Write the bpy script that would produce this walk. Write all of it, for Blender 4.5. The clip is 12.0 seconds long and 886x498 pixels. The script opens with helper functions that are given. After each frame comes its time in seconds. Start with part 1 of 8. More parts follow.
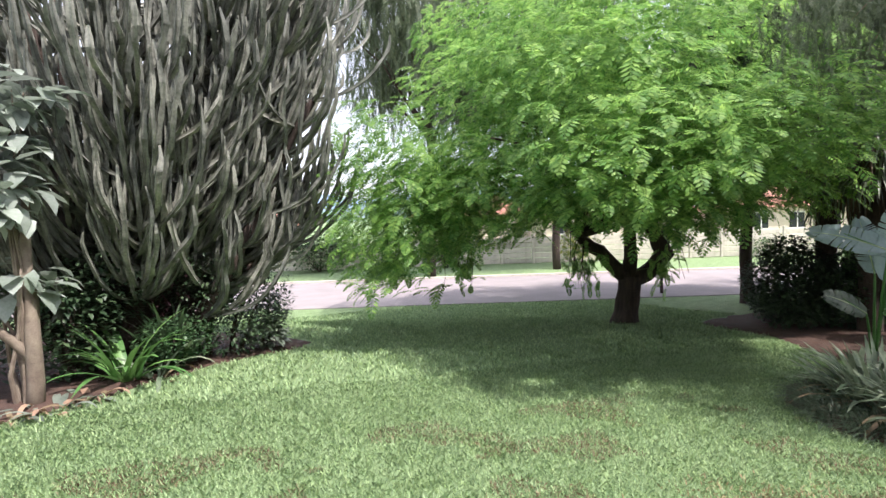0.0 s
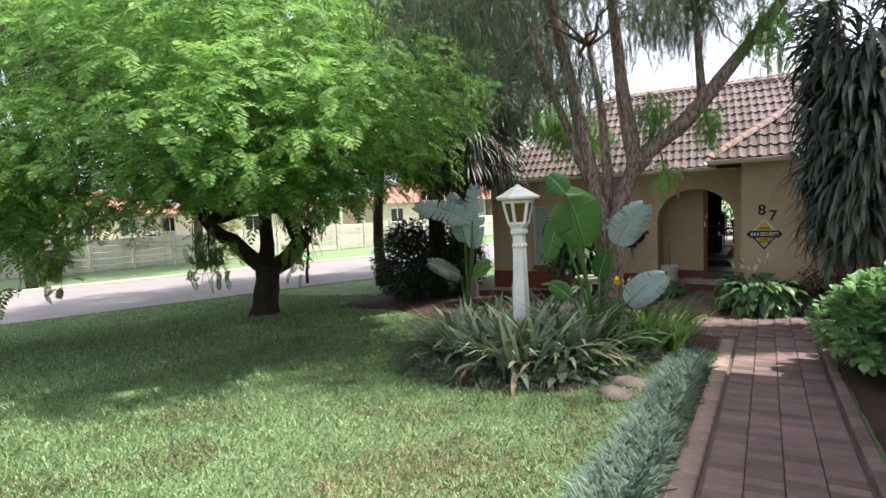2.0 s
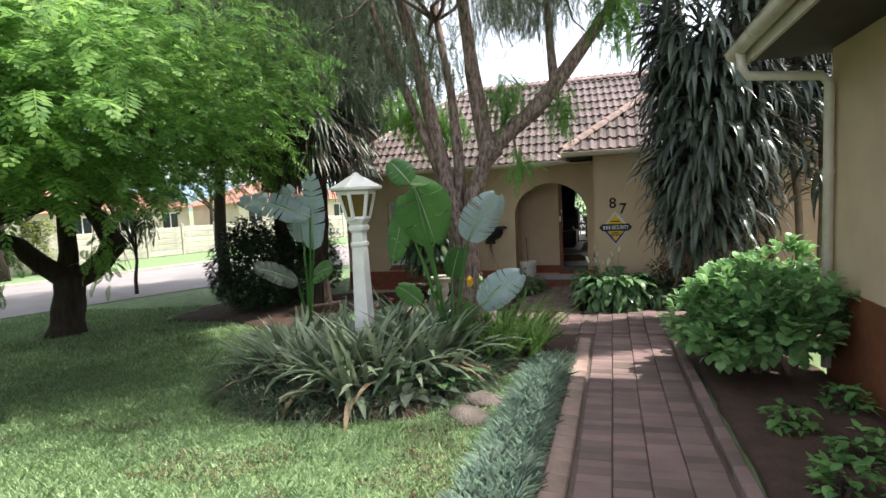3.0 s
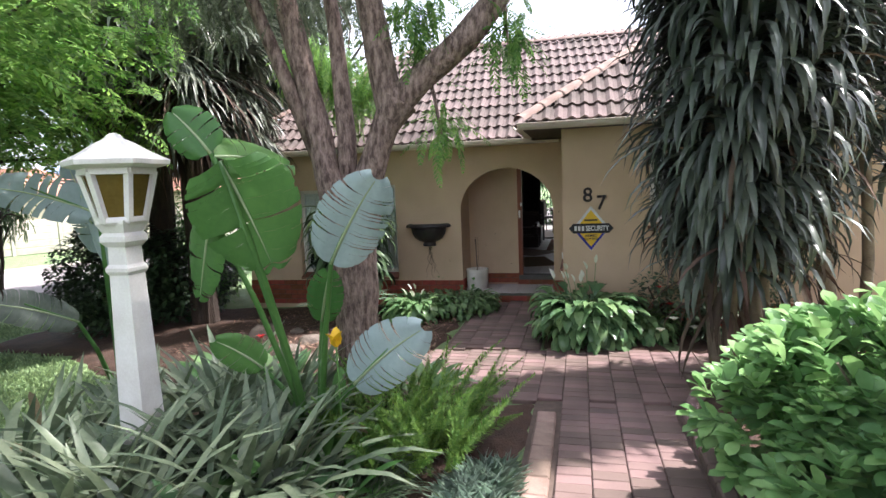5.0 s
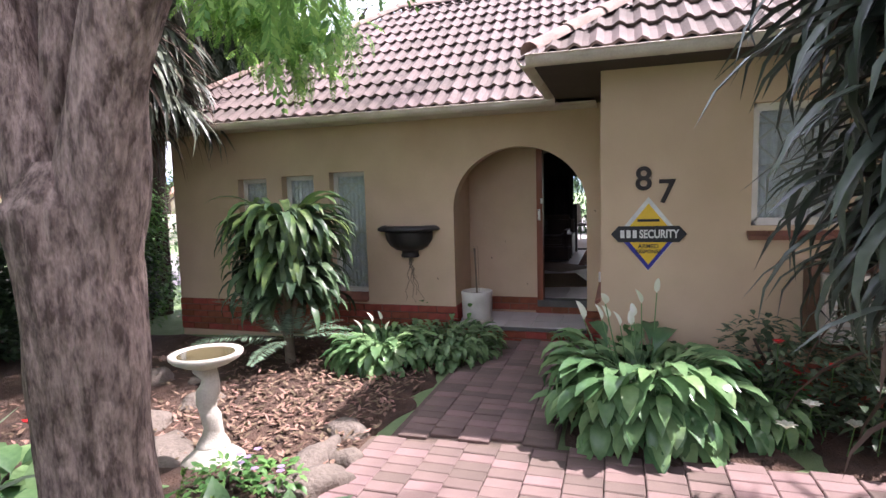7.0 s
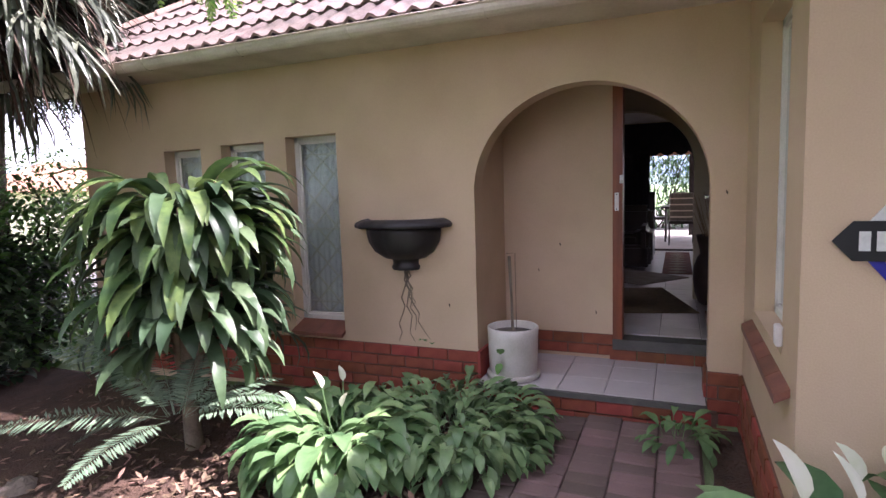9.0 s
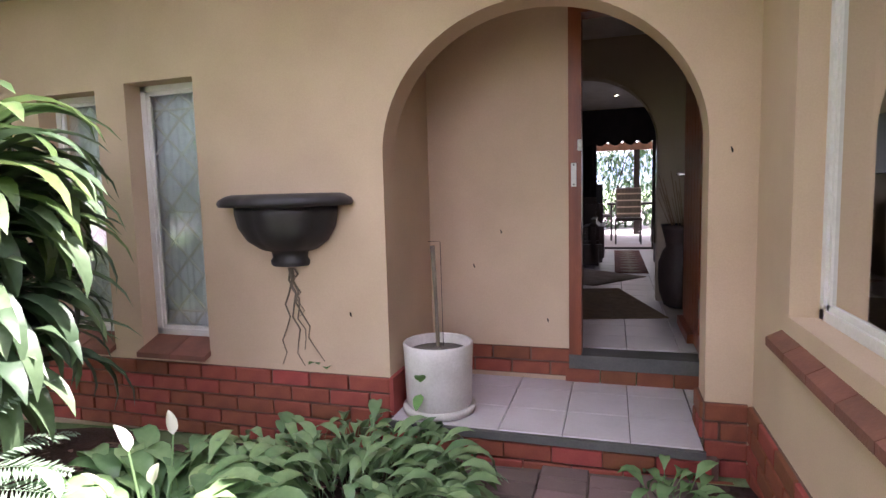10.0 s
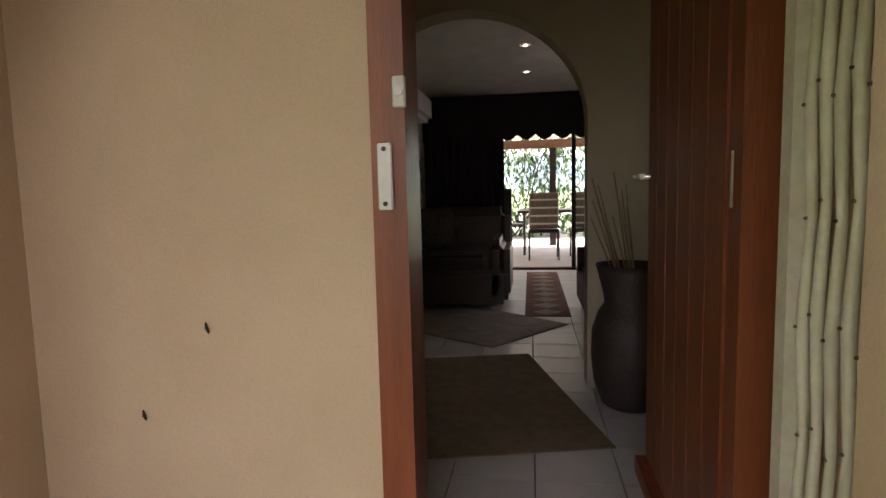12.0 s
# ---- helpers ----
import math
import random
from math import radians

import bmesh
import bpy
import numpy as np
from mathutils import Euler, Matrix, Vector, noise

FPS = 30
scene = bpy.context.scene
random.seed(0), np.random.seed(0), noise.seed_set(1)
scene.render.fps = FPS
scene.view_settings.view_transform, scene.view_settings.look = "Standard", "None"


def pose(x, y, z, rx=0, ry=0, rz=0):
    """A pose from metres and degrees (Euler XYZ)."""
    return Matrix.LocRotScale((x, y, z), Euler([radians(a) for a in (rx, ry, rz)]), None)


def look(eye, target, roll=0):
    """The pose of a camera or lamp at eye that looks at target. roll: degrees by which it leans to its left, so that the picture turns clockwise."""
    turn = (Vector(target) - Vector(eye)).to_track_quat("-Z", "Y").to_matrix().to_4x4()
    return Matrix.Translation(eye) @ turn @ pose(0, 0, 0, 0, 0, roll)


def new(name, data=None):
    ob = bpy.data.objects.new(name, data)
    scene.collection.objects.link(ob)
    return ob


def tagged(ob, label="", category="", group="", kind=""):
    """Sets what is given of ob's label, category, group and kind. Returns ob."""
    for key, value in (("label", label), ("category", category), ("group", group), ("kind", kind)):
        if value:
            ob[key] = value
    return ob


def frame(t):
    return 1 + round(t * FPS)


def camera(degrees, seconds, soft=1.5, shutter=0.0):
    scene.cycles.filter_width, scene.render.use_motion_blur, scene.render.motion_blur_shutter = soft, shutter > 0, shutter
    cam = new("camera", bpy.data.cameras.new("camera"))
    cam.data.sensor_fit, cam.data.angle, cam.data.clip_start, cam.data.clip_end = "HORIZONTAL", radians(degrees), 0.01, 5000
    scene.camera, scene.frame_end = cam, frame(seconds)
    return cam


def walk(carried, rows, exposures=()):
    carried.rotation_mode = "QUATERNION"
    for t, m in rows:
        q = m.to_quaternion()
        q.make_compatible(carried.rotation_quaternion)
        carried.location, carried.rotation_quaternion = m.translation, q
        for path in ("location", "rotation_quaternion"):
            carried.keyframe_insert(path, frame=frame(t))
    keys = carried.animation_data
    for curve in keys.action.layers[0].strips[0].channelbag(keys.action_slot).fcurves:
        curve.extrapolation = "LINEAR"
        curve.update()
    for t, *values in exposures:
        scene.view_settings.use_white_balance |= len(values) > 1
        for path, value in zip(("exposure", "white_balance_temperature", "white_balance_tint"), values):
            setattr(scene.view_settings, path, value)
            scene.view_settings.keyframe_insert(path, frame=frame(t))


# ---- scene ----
cam = camera(76.7, 12.0)
PATH = [
    (0, (-0.142, -0.081, 2.381), (0.739, 1.711, 2.266), -1.9),
    (0.5, (0.027, -0.053, 2.284), (1.15, 1.598, 2.158), -2.1),
    (1, (0.222, 0.002, 2.241), (1.577, 1.467, 2.102), -2.4),
    (1.5, (0.456, 0.061, 2.193), (2.024, 1.294, 2.043), -2.5),
    (2, (0.765, 0.069, 2.026), (2.49, 1.069, 1.865), -2.6),
    (2.5, (1.256, 0.091, 1.94), (3.103, 0.838, 1.765), -2.9),
    (3, (1.83, 0.153, 1.917), (3.736, 0.733, 1.733), -2.9),
    (5, (4.67, 0.234, 1.862), (6.599, 0.71, 1.636), -2.3),
    (5.5, (5.416, 0.219, 1.789), (7.343, 0.704, 1.566), -2.2),
    (6, (6.099, 0.223, 1.728), (8.024, 0.721, 1.512), -2.0),
    (6.5, (6.848, 0.233, 1.622), (8.761, 0.781, 1.422), -1.8),
    (7, (7.429, 0.322, 1.583), (9.329, 0.918, 1.393), -1.6),
    (9, (9.917, 0.816, 1.438), (11.75, 1.588, 1.232), -1.8),
    (9.5, (10.446, 0.954, 1.324), (12.312, 1.648, 1.124), -1.6),
    (10, (10.99, 1.024, 1.226), (12.894, 1.604, 1.032), -1.5),
    (10.5, (11.566, 1.071, 1.272), (13.501, 1.537, 1.072), -1.7),
    (11, (12.166, 1.065, 1.298), (14.119, 1.447, 1.095), -1.5),
    (11.5, (12.679, 1.027, 1.296), (14.641, 1.362, 1.094), -1.3),
    (12, (13.176, 0.948, 1.281), (15.142, 1.258, 1.084), -1.4),
]
walk(cam, [(t, look(eye, target, roll)) for t, eye, target, roll in PATH],
     exposures=[(0.0, 0.72, 6200, 20), (3.0, 0.84, 6300, 11), (5.0, 1.3, 6120, 17), (6.5, 1.58, 6080, 25), (7.0, 1.56, 6050, 26), (9.0, 2.05, 6050, 34), (9.5, 2.42, 6100, 35), (10.2, 2.74, 6200, 34), (11.0, 2.72, 6550, 28), (12.0, 2.72, 7150, 22)])

# ---- light ----
SUN_EL, SUN_AZ = 60.0, -66.0   # azimuth of the sun, degrees from +x towards +y
world = bpy.data.worlds.new("sky")
scene.world = world
world.use_nodes = True
wn, wl = world.node_tree.nodes, world.node_tree.links
sky = wn.new("ShaderNodeTexSky")
sky.sky_type, sky.sun_disc = "NISHITA", False
sky.sun_elevation, sky.sun_rotation = radians(SUN_EL), radians(90 - SUN_AZ)
sky.air_density, sky.dust_density = 1.0, 3.0
haze = wn.new("ShaderNodeMixRGB")
haze.inputs[0].default_value = 0.55
haze.inputs[2].default_value = (9.0, 9.2, 9.6, 1)
wl.new(sky.outputs[0], haze.inputs[1])
wl.new(haze.outputs[0], wn["Background"].inputs[0])
wn["Background"].inputs[1].default_value = 0.15
sun = new("sun", bpy.data.lights.new("sun", "SUN"))
sun.data.energy, sun.data.angle, sun.data.color = 5.0, radians(1.2), (1.0, 0.95, 0.86)
ce, ca = math.cos(radians(SUN_EL)), radians(SUN_AZ)
sun.matrix_world = look((ce * math.cos(ca) * 50, ce * math.sin(ca) * 50, math.sin(radians(SUN_EL)) * 50), (0, 0, 0))

# ---- mesh helpers ----
rng = np.random.default_rng(7)


class Geo:
    """Collects vertices and faces in plain lists."""

    def __init__(self):
        self.v, self.f = [], []

    def add(self, verts, faces):
        n = len(self.v)
        self.v += [tuple(p) for p in verts]
        self.f += [tuple(i + n for i in f) for f in faces]
        return self

    def box(self, x0, x1, y0, y1, z0, z1, m=None):
        p = [Vector((x, y, z)) for z in (z0, z1) for y in (y0, y1) for x in (x0, x1)]
        if m is not None:
            p = [m @ q for q in p]
        return self.add(p, [(0, 2, 3, 1), (4, 5, 7, 6), (0, 1, 5, 4), (2, 6, 7, 3), (0, 4, 6, 2), (1, 3, 7, 5)])

    def tube(self, pts, radii, sides=10, cap=True, wob=0.0, fis=0.0):
        pts = [Vector(p) for p in pts]
        if fis:   # resample finely for bark relief
            k = 7
            fine = [(pts[i].lerp(pts[i + 1], j / k), radii[i] + (radii[i + 1] - radii[i]) * j / k) for i in range(len(pts) - 1) for j in range(k)] + [(pts[-1], radii[-1])]
            pts, radii = [q for q, r in fine], [r for q, r in fine]
        ring, n0 = [], len(self.v)
        for i, p in enumerate(pts):
            d = (pts[min(i + 1, len(pts) - 1)] - pts[max(i - 1, 0)]).normalized()
            a = d.orthogonal().normalized() if i == 0 else (a - d * a.dot(d)).normalized()
            b = d.cross(a)
            for k in range(sides):
                w = 2 * math.pi * k / sides
                r = radii[i] * (1 + wob * noise.noise(Vector((p.x * 3 + math.cos(w), p.y * 3 + math.sin(w), p.z * 2))))
                if fis:
                    r *= 1 + fis * (abs(noise.noise(Vector((math.cos(w) * 5, math.sin(w) * 5, p.z * 1.6 + p.x)))) * 2 - 0.6) + fis * 0.5 * noise.noise(Vector((math.cos(w) * 11, math.sin(w) * 11, p.z * 5)))
                self.v.append(tuple(p + (a * math.cos(w) + b * math.sin(w)) * r))
        for i in range(len(pts) - 1):
            for k in range(sides):
                q = n0 + i * sides
                self.f.append((q + k, q + (k + 1) % sides, q + sides + (k + 1) % sides, q + sides + k))
        if cap:
            self.f.append(tuple(n0 + k for k in reversed(range(sides))))
            self.f.append(tuple(n0 + (len(pts) - 1) * sides + k for k in range(sides)))
        return self

    def lathe(self, prof, cx=0, cy=0, sides=28, lobes=0, depth=0.0):
        n0 = len(self.v)
        for r, z in prof:
            for k in range(sides):
                w = 2 * math.pi * k / sides
                q = r * (1 + depth * math.cos(lobes * w)) if lobes else r
                self.v.append((cx + q * math.cos(w), cy + q * math.sin(w), z))
        for i in range(len(prof) - 1):
            for k in range(sides):
                q = n0 + i * sides
                self.f.append((q + k, q + (k + 1) % sides, q + sides + (k + 1) % sides, q + sides + k))
        self.f.append(tuple(n0 + k for k in reversed(range(sides))))
        self.f.append(tuple(n0 + (len(prof) - 1) * sides + k for k in range(sides)))
        return self

    def weld(self):
        """Joins vertices that lie in one place."""
        seen, to = {}, []
        verts = []
        for p in self.v:
            k = tuple(round(c, 4) for c in p)
            if k not in seen:
                seen[k] = len(verts)
                verts.append(p)
            to.append(seen[k])
        self.v, self.f = verts, [tuple(to[i] for i in f) for f in self.f]
        return self

    def mesh(self, name, mat, smooth=False):
        me = bpy.data.meshes.new(name)
        me.from_pydata(self.v, [], self.f)
        me.materials.append(mat)
        if smooth:
            me.shade_smooth()
        me.update()
        return me


def rounded(sx, sy, sz, bevel, mat, name="block", segments=1):
    """A box with bevelled edges, its origin at the middle."""
    bm = bmesh.new()
    bmesh.ops.create_cube(bm, size=1)
    for v in bm.verts:
        v.co = (v.co.x * sx, v.co.y * sy, v.co.z * sz)
    bmesh.ops.bevel(bm, geom=bm.edges[:], offset=bevel, segments=segments, affect="EDGES")
    me = bpy.data.meshes.new(name)
    bm.to_mesh(me)
    bm.free()
    me.materials.append(mat)
    return me


def base(name, at, label, category, group="", kind=""):
    return tagged(place(new(name), Matrix.Translation(at)), label, category, group, kind)


def place(ob, m):
    ob.matrix_world = m
    return ob


def part(name, data, parent=None, label="", m=None, mat=None, smooth=False):
    """Links one mesh (or Geo) as a part under a thing; m is in world space."""
    if isinstance(data, Geo):
        data = data.mesh(name, mat, smooth)
    ob = new(name, data)
    if parent is not None:
        ob.parent = parent
        ob.matrix_parent_inverse = parent.matrix_basis.inverted()
    if m is not None:
        ob.matrix_basis = m
    return tagged(ob, label)


def scatter(name, tv, tf, rot, pos, mat, smooth=False):
    """One mesh of many copies of a small template: tv (n,3), tf faces of equal size, rot (m,3,3), pos (m,3)."""
    tv, tf, rot, pos = np.asarray(tv, float), np.asarray(tf, int), np.asarray(rot, float), np.asarray(pos, float)
    v = np.einsum("mij,nj->mni", rot, tv) + pos[:, None]
    f = tf[None] + (np.arange(len(pos)) * len(tv))[:, None, None]
    return quick(name, v.reshape(-1, 3), f.reshape(-1, tf.shape[1]), mat, smooth)


def quick(name, v, f, mat, smooth=False):
    me = bpy.data.meshes.new(name)
    k = f.shape[1]
    me.vertices.add(len(v))
    me.vertices.foreach_set("co", np.ascontiguousarray(v, dtype=np.float32).ravel())
    me.loops.add(f.size)
    me.loops.foreach_set("vertex_index", np.ascontiguousarray(f, dtype=np.int32).ravel())
    me.polygons.add(len(f))
    me.polygons.foreach_set("loop_start", np.arange(0, f.size, k, dtype=np.int32))
    me.materials.append(mat)
    me.update(calc_edges=True)
    if smooth:
        me.shade_smooth()
    return me


def basis(direction, up=None, roll=None):
    """Rotation matrices (m,3,3) whose y axis follows direction and whose z axis leans to up."""
    d = np.asarray(direction, float)
    d = d / np.linalg.norm(d, axis=1, keepdims=True)
    u = np.tile((0.0, 0.0, 1.0), (len(d), 1)) if up is None else np.asarray(up, float)
    x = np.cross(d, u)
    x += (np.linalg.norm(x, axis=1, keepdims=True) < 1e-3) * np.array([1.0, 0, 0])
    x /= np.linalg.norm(x, axis=1, keepdims=True)
    z = np.cross(x, d)
    if roll is not None:
        c, s = np.cos(roll)[:, None], np.sin(roll)[:, None]
        x, z = c * x + s * z, c * z - s * x
    return np.stack([x, d, z], 2)


def sphere_dirs(n):
    d = rng.normal(size=(n, 3))
    return d / np.linalg.norm(d, axis=1, keepdims=True)


# ---- materials ----
def mat(name, a, b=None, scale=8.0, fine=90.0, rough=0.7, bump=0.15, metal=0.0, vary="", amount=0.25, leaf=0.0, stretch=(1, 1, 1), spec=0.4, bump_scale=None, dist=0.01, span=(0.5, 0.95)):
    """Two tones mixed by coarse and fine noise, relief, and a spread between pieces ('object') or islands ('island')."""
    b = b or tuple(c * 0.65 for c in a)
    m = bpy.data.materials.new(name)
    m.use_nodes = True
    n, l = m.node_tree.nodes, m.node_tree.links
    p = n["Principled BSDF"]
    co, mp = n.new("ShaderNodeTexCoord"), n.new("ShaderNodeMapping")
    mp.inputs["Scale"].default_value = stretch
    l.new(co.outputs["Object"], mp.inputs[0])
    n1, n2 = n.new("ShaderNodeTexNoise"), n.new("ShaderNodeTexNoise")
    n1.inputs["Scale"].default_value, n1.inputs["Detail"].default_value = scale, 5
    n2.inputs["Scale"].default_value, n2.inputs["Detail"].default_value = fine, 4
    l.new(mp.outputs[0], n1.inputs[0]), l.new(mp.outputs[0], n2.inputs[0])
    add = n.new("ShaderNodeMath")
    add.operation = "MULTIPLY_ADD"
    add.inputs[1].default_value = 0.45
    l.new(n2.outputs[0], add.inputs[0]), l.new(n1.outputs[0], add.inputs[2])
    ramp = n.new("ShaderNodeMapRange")
    ramp.inputs[1].default_value, ramp.inputs[2].default_value = span
    l.new(add.outputs[0], ramp.inputs[0])
    mix = n.new("ShaderNodeMixRGB")
    mix.inputs[1].default_value, mix.inputs[2].default_value = (*a, 1), (*b, 1)
    l.new(ramp.outputs[0], mix.inputs[0])
    col = mix.outputs[0]
    if vary:
        src = n.new("ShaderNodeObjectInfo") if vary == "object" else n.new("ShaderNodeNewGeometry")
        out = src.outputs["Random"] if vary == "object" else src.outputs["Random Per Island"]
        hsv, rng_v, rng_h = n.new("ShaderNodeHueSaturation"), n.new("ShaderNodeMapRange"), n.new("ShaderNodeMapRange")
        rng_v.inputs[3].default_value, rng_v.inputs[4].default_value = 1 - amount, 1 + amount
        rng_h.inputs[3].default_value, rng_h.inputs[4].default_value = 0.5 + amount * 0.06, 0.5 - amount * 0.06
        l.new(out, rng_v.inputs[0]), l.new(out, rng_h.inputs[0])
        l.new(rng_v.outputs[0], hsv.inputs["Value"]), l.new(rng_h.outputs[0], hsv.inputs["Hue"])
        l.new(col, hsv.inputs["Color"])
        col = hsv.outputs[0]
    l.new(col, p.inputs["Base Color"])
    p.inputs["Roughness"].default_value, p.inputs["Metallic"].default_value = rough, metal
    p.inputs["Specular IOR Level"].default_value = spec
    if bump:
        bp = n.new("ShaderNodeBump")
        bp.inputs["Strength"].default_value, bp.inputs["Distance"].default_value = bump, dist
        l.new(n2.outputs[0] if bump_scale is None else n1.outputs[0], bp.inputs["Height"])
        l.new(bp.outputs[0], p.inputs["Normal"])
    if leaf:
        tr, ms = n.new("ShaderNodeBsdfTranslucent"), n.new("ShaderNodeMixShader")
        l.new(col, tr.inputs[0])
        ms.inputs[0].default_value = leaf
        l.new(p.outputs[0], ms.inputs[1]), l.new(tr.outputs[0], ms.inputs[2])
        l.new(ms.outputs[0], n["Material Output"].inputs[0])
    return m


PLASTER = mat("plaster", (0.62, 0.465, 0.325), (0.53, 0.39, 0.265), 2.2, 160, 0.85, 0.25, dist=0.004)
PLASTER_IN = mat("inside_plaster", (0.50, 0.43, 0.32), (0.44, 0.37, 0.27), 2, 120, 0.85, 0.15, dist=0.003)
BRICK = mat("red_brick", (0.30, 0.085, 0.045), (0.22, 0.055, 0.035), 9, 140, 0.75, 0.35, vary="object", amount=0.28, dist=0.004)
MORTAR = mat("mortar", (0.20, 0.115, 0.085), (0.13, 0.08, 0.06), 12, 150, 0.95, 0.4)
PAVER = mat("paver", (0.205, 0.14, 0.124), (0.135, 0.092, 0.083), 2.5, 150, 0.88, 0.5, vary="object", amount=0.3, dist=0.004)
PAVER_J = mat("paver_island", (0.205, 0.14, 0.124), (0.135, 0.092, 0.083), 2.5, 150, 0.88, 0.5, vary="island", amount=0.3, dist=0.004)
KERB = mat("kerb_brick", (0.33, 0.235, 0.19), (0.2, 0.135, 0.11), 9, 130, 0.9, 0.5, vary="object", amount=0.2, dist=0.004)
SAND = mat("joint_sand", (0.15, 0.105, 0.085), (0.10, 0.075, 0.06), 14, 180, 0.95, 0.4)
SOIL = mat("soil", (0.105, 0.06, 0.042), (0.055, 0.034, 0.026), 6, 60, 0.95, 0.9, dist=0.03)
LITTER = mat("dry_leaf", (0.26, 0.17, 0.115), (0.13, 0.08, 0.055), 20, 120, 0.8, 0.1, vary="island", amount=0.5)
GRASS = mat("lawn", (0.25, 0.35, 0.165), (0.165, 0.25, 0.10), 3.5, 130, 0.9, 0.9, dist=0.03)
BLADE = mat("grass_blade", (0.40, 0.54, 0.29), (0.28, 0.41, 0.185), 2.5, 40, 0.55, 0, vary="island", amount=0.35, leaf=0.3)
ROAD = mat("road", (0.30, 0.265, 0.26), (0.24, 0.215, 0.21), 1.2, 120, 0.9, 0.3)
ROOF = mat("roof_tile", (0.205, 0.152, 0.14), (0.075, 0.06, 0.056), 3.2, 90, 0.85, 0.35, vary="object", amount=0.22)
RIDGE = mat("ridge_tile", (0.40, 0.29, 0.25), (0.24, 0.165, 0.14), 6, 90, 0.85, 0.35, vary="object", amount=0.15)
WHITE = mat("white_paint", (0.80, 0.78, 0.75), (0.66, 0.63, 0.59), 5, 80, 0.5, 0.08)
GUTTER = mat("gutter_paint", (0.70, 0.63, 0.55), (0.52, 0.45, 0.38), 4, 70, 0.55, 0.1)
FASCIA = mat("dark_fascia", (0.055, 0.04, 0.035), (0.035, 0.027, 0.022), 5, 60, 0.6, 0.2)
TILE = mat("floor_tile", (0.60, 0.56, 0.57), (0.52, 0.48, 0.49), 3, 60, 0.35, 0.05, vary="object", amount=0.05)
GROUT = mat("grout", (0.20, 0.18, 0.17))
DOORWOOD = mat("door_wood", (0.27, 0.075, 0.03), (0.17, 0.045, 0.02), 5, 50, 0.4, 0.15, stretch=(3, 3, 0.35))
GREYSILL = mat("slate_sill", (0.13, 0.125, 0.115), (0.08, 0.08, 0.075), 8, 90, 0.7, 0.2)
SILL = mat("sill_tile", (0.25, 0.10, 0.065), (0.17, 0.07, 0.05), 8, 90, 0.6, 0.15, vary="object", amount=0.12)
BARK = mat("rough_bark", (0.34, 0.25, 0.21), (0.09, 0.06, 0.05), 30, 130, 0.95, 1.0, stretch=(1, 1, 0.33), bump_scale=1, dist=0.04, span=(0.56, 0.88))
BARK_D = mat("dark_bark", (0.085, 0.06, 0.045), (0.035, 0.026, 0.022), 6, 40, 0.95, 1.0, stretch=(2, 2, 0.4), dist=0.04)
STEM = mat("pale_stem", (0.23, 0.19, 0.14), (0.13, 0.10, 0.075), 8, 60, 0.9, 0.5)
CONCRETE = mat("cast_stone", (0.62, 0.57, 0.50), (0.42, 0.38, 0.32), 7, 90, 0.85, 0.35)
BLACKPOT = mat("black_plastic", (0.022, 0.02, 0.022), (0.034, 0.03, 0.032), 6, 80, 0.45, 0.1)
CLAY_W = mat("white_pot", (0.72, 0.68, 0.63), (0.55, 0.51, 0.46), 6, 90, 0.7, 0.25)
IRON = mat("dark_metal", (0.03, 0.022, 0.02), None, 8, 80, 0.5, 0.1, metal=0.3)
CHROME = mat("bright_metal", (0.75, 0.73, 0.70), None, 8, 80, 0.25, 0, metal=1.0)


def leafmat(name, a, b, amount=0.3, leaf=0.32, rough=0.45, scale=3.0):
    return mat(name, a, b, scale, 30, rough, 0, vary="island", amount=amount, leaf=leaf)


L_ACACIA = leafmat("feather_leaf", (0.28, 0.47, 0.12), (0.12, 0.26, 0.06), 0.35, 0.58, 0.55, 0.55)
L_WEEP = leafmat("weeping_leaf", (0.155, 0.19, 0.115), (0.085, 0.115, 0.065), 0.35, 0.35, 0.6, 1.2)
L_DARK = leafmat("dark_leaf", (0.07, 0.12, 0.055), (0.035, 0.065, 0.03), 0.4, 0.2)
L_SHRUB = leafmat("fresh_leaf", (0.17, 0.34, 0.10), (0.085, 0.20, 0.055), 0.3, 0.3, 0.4)
L_STRAP = leafmat("strap_leaf", (0.27, 0.32, 0.21), (0.13, 0.185, 0.11), 0.45, 0.25, 0.4)
L_DRY = leafmat("dry_strap", (0.34, 0.26, 0.16), (0.20, 0.13, 0.08), 0.35, 0.2, 0.7)
L_DRY2 = leafmat("dead_frond", (0.13, 0.085, 0.06), (0.06, 0.04, 0.03), 0.4, 0.1, 0.8)
L_STRAW = leafmat("straw_grass", (0.50, 0.38, 0.23), (0.36, 0.27, 0.16), 0.35, 0.3, 0.7)
L_FERN = leafmat("fern_leaf", (0.22, 0.37, 0.08), (0.12, 0.24, 0.05), 0.3, 0.35, 0.5)
L_MONDO = leafmat("mondo_blade", (0.44, 0.56, 0.46), (0.28, 0.40, 0.31), 0.35, 0.25, 0.5)
L_BANANA = leafmat("broad_leaf", (0.12, 0.27, 0.07), (0.075, 0.19, 0.055), 0.25, 0.4, 0.35, 1.5)
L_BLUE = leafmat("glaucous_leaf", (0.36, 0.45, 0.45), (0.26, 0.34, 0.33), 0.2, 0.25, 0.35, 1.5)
L_DRAC = leafmat("dracaena_leaf", (0.12, 0.145, 0.115), (0.06, 0.078, 0.06), 0.5, 0.15, 0.28)
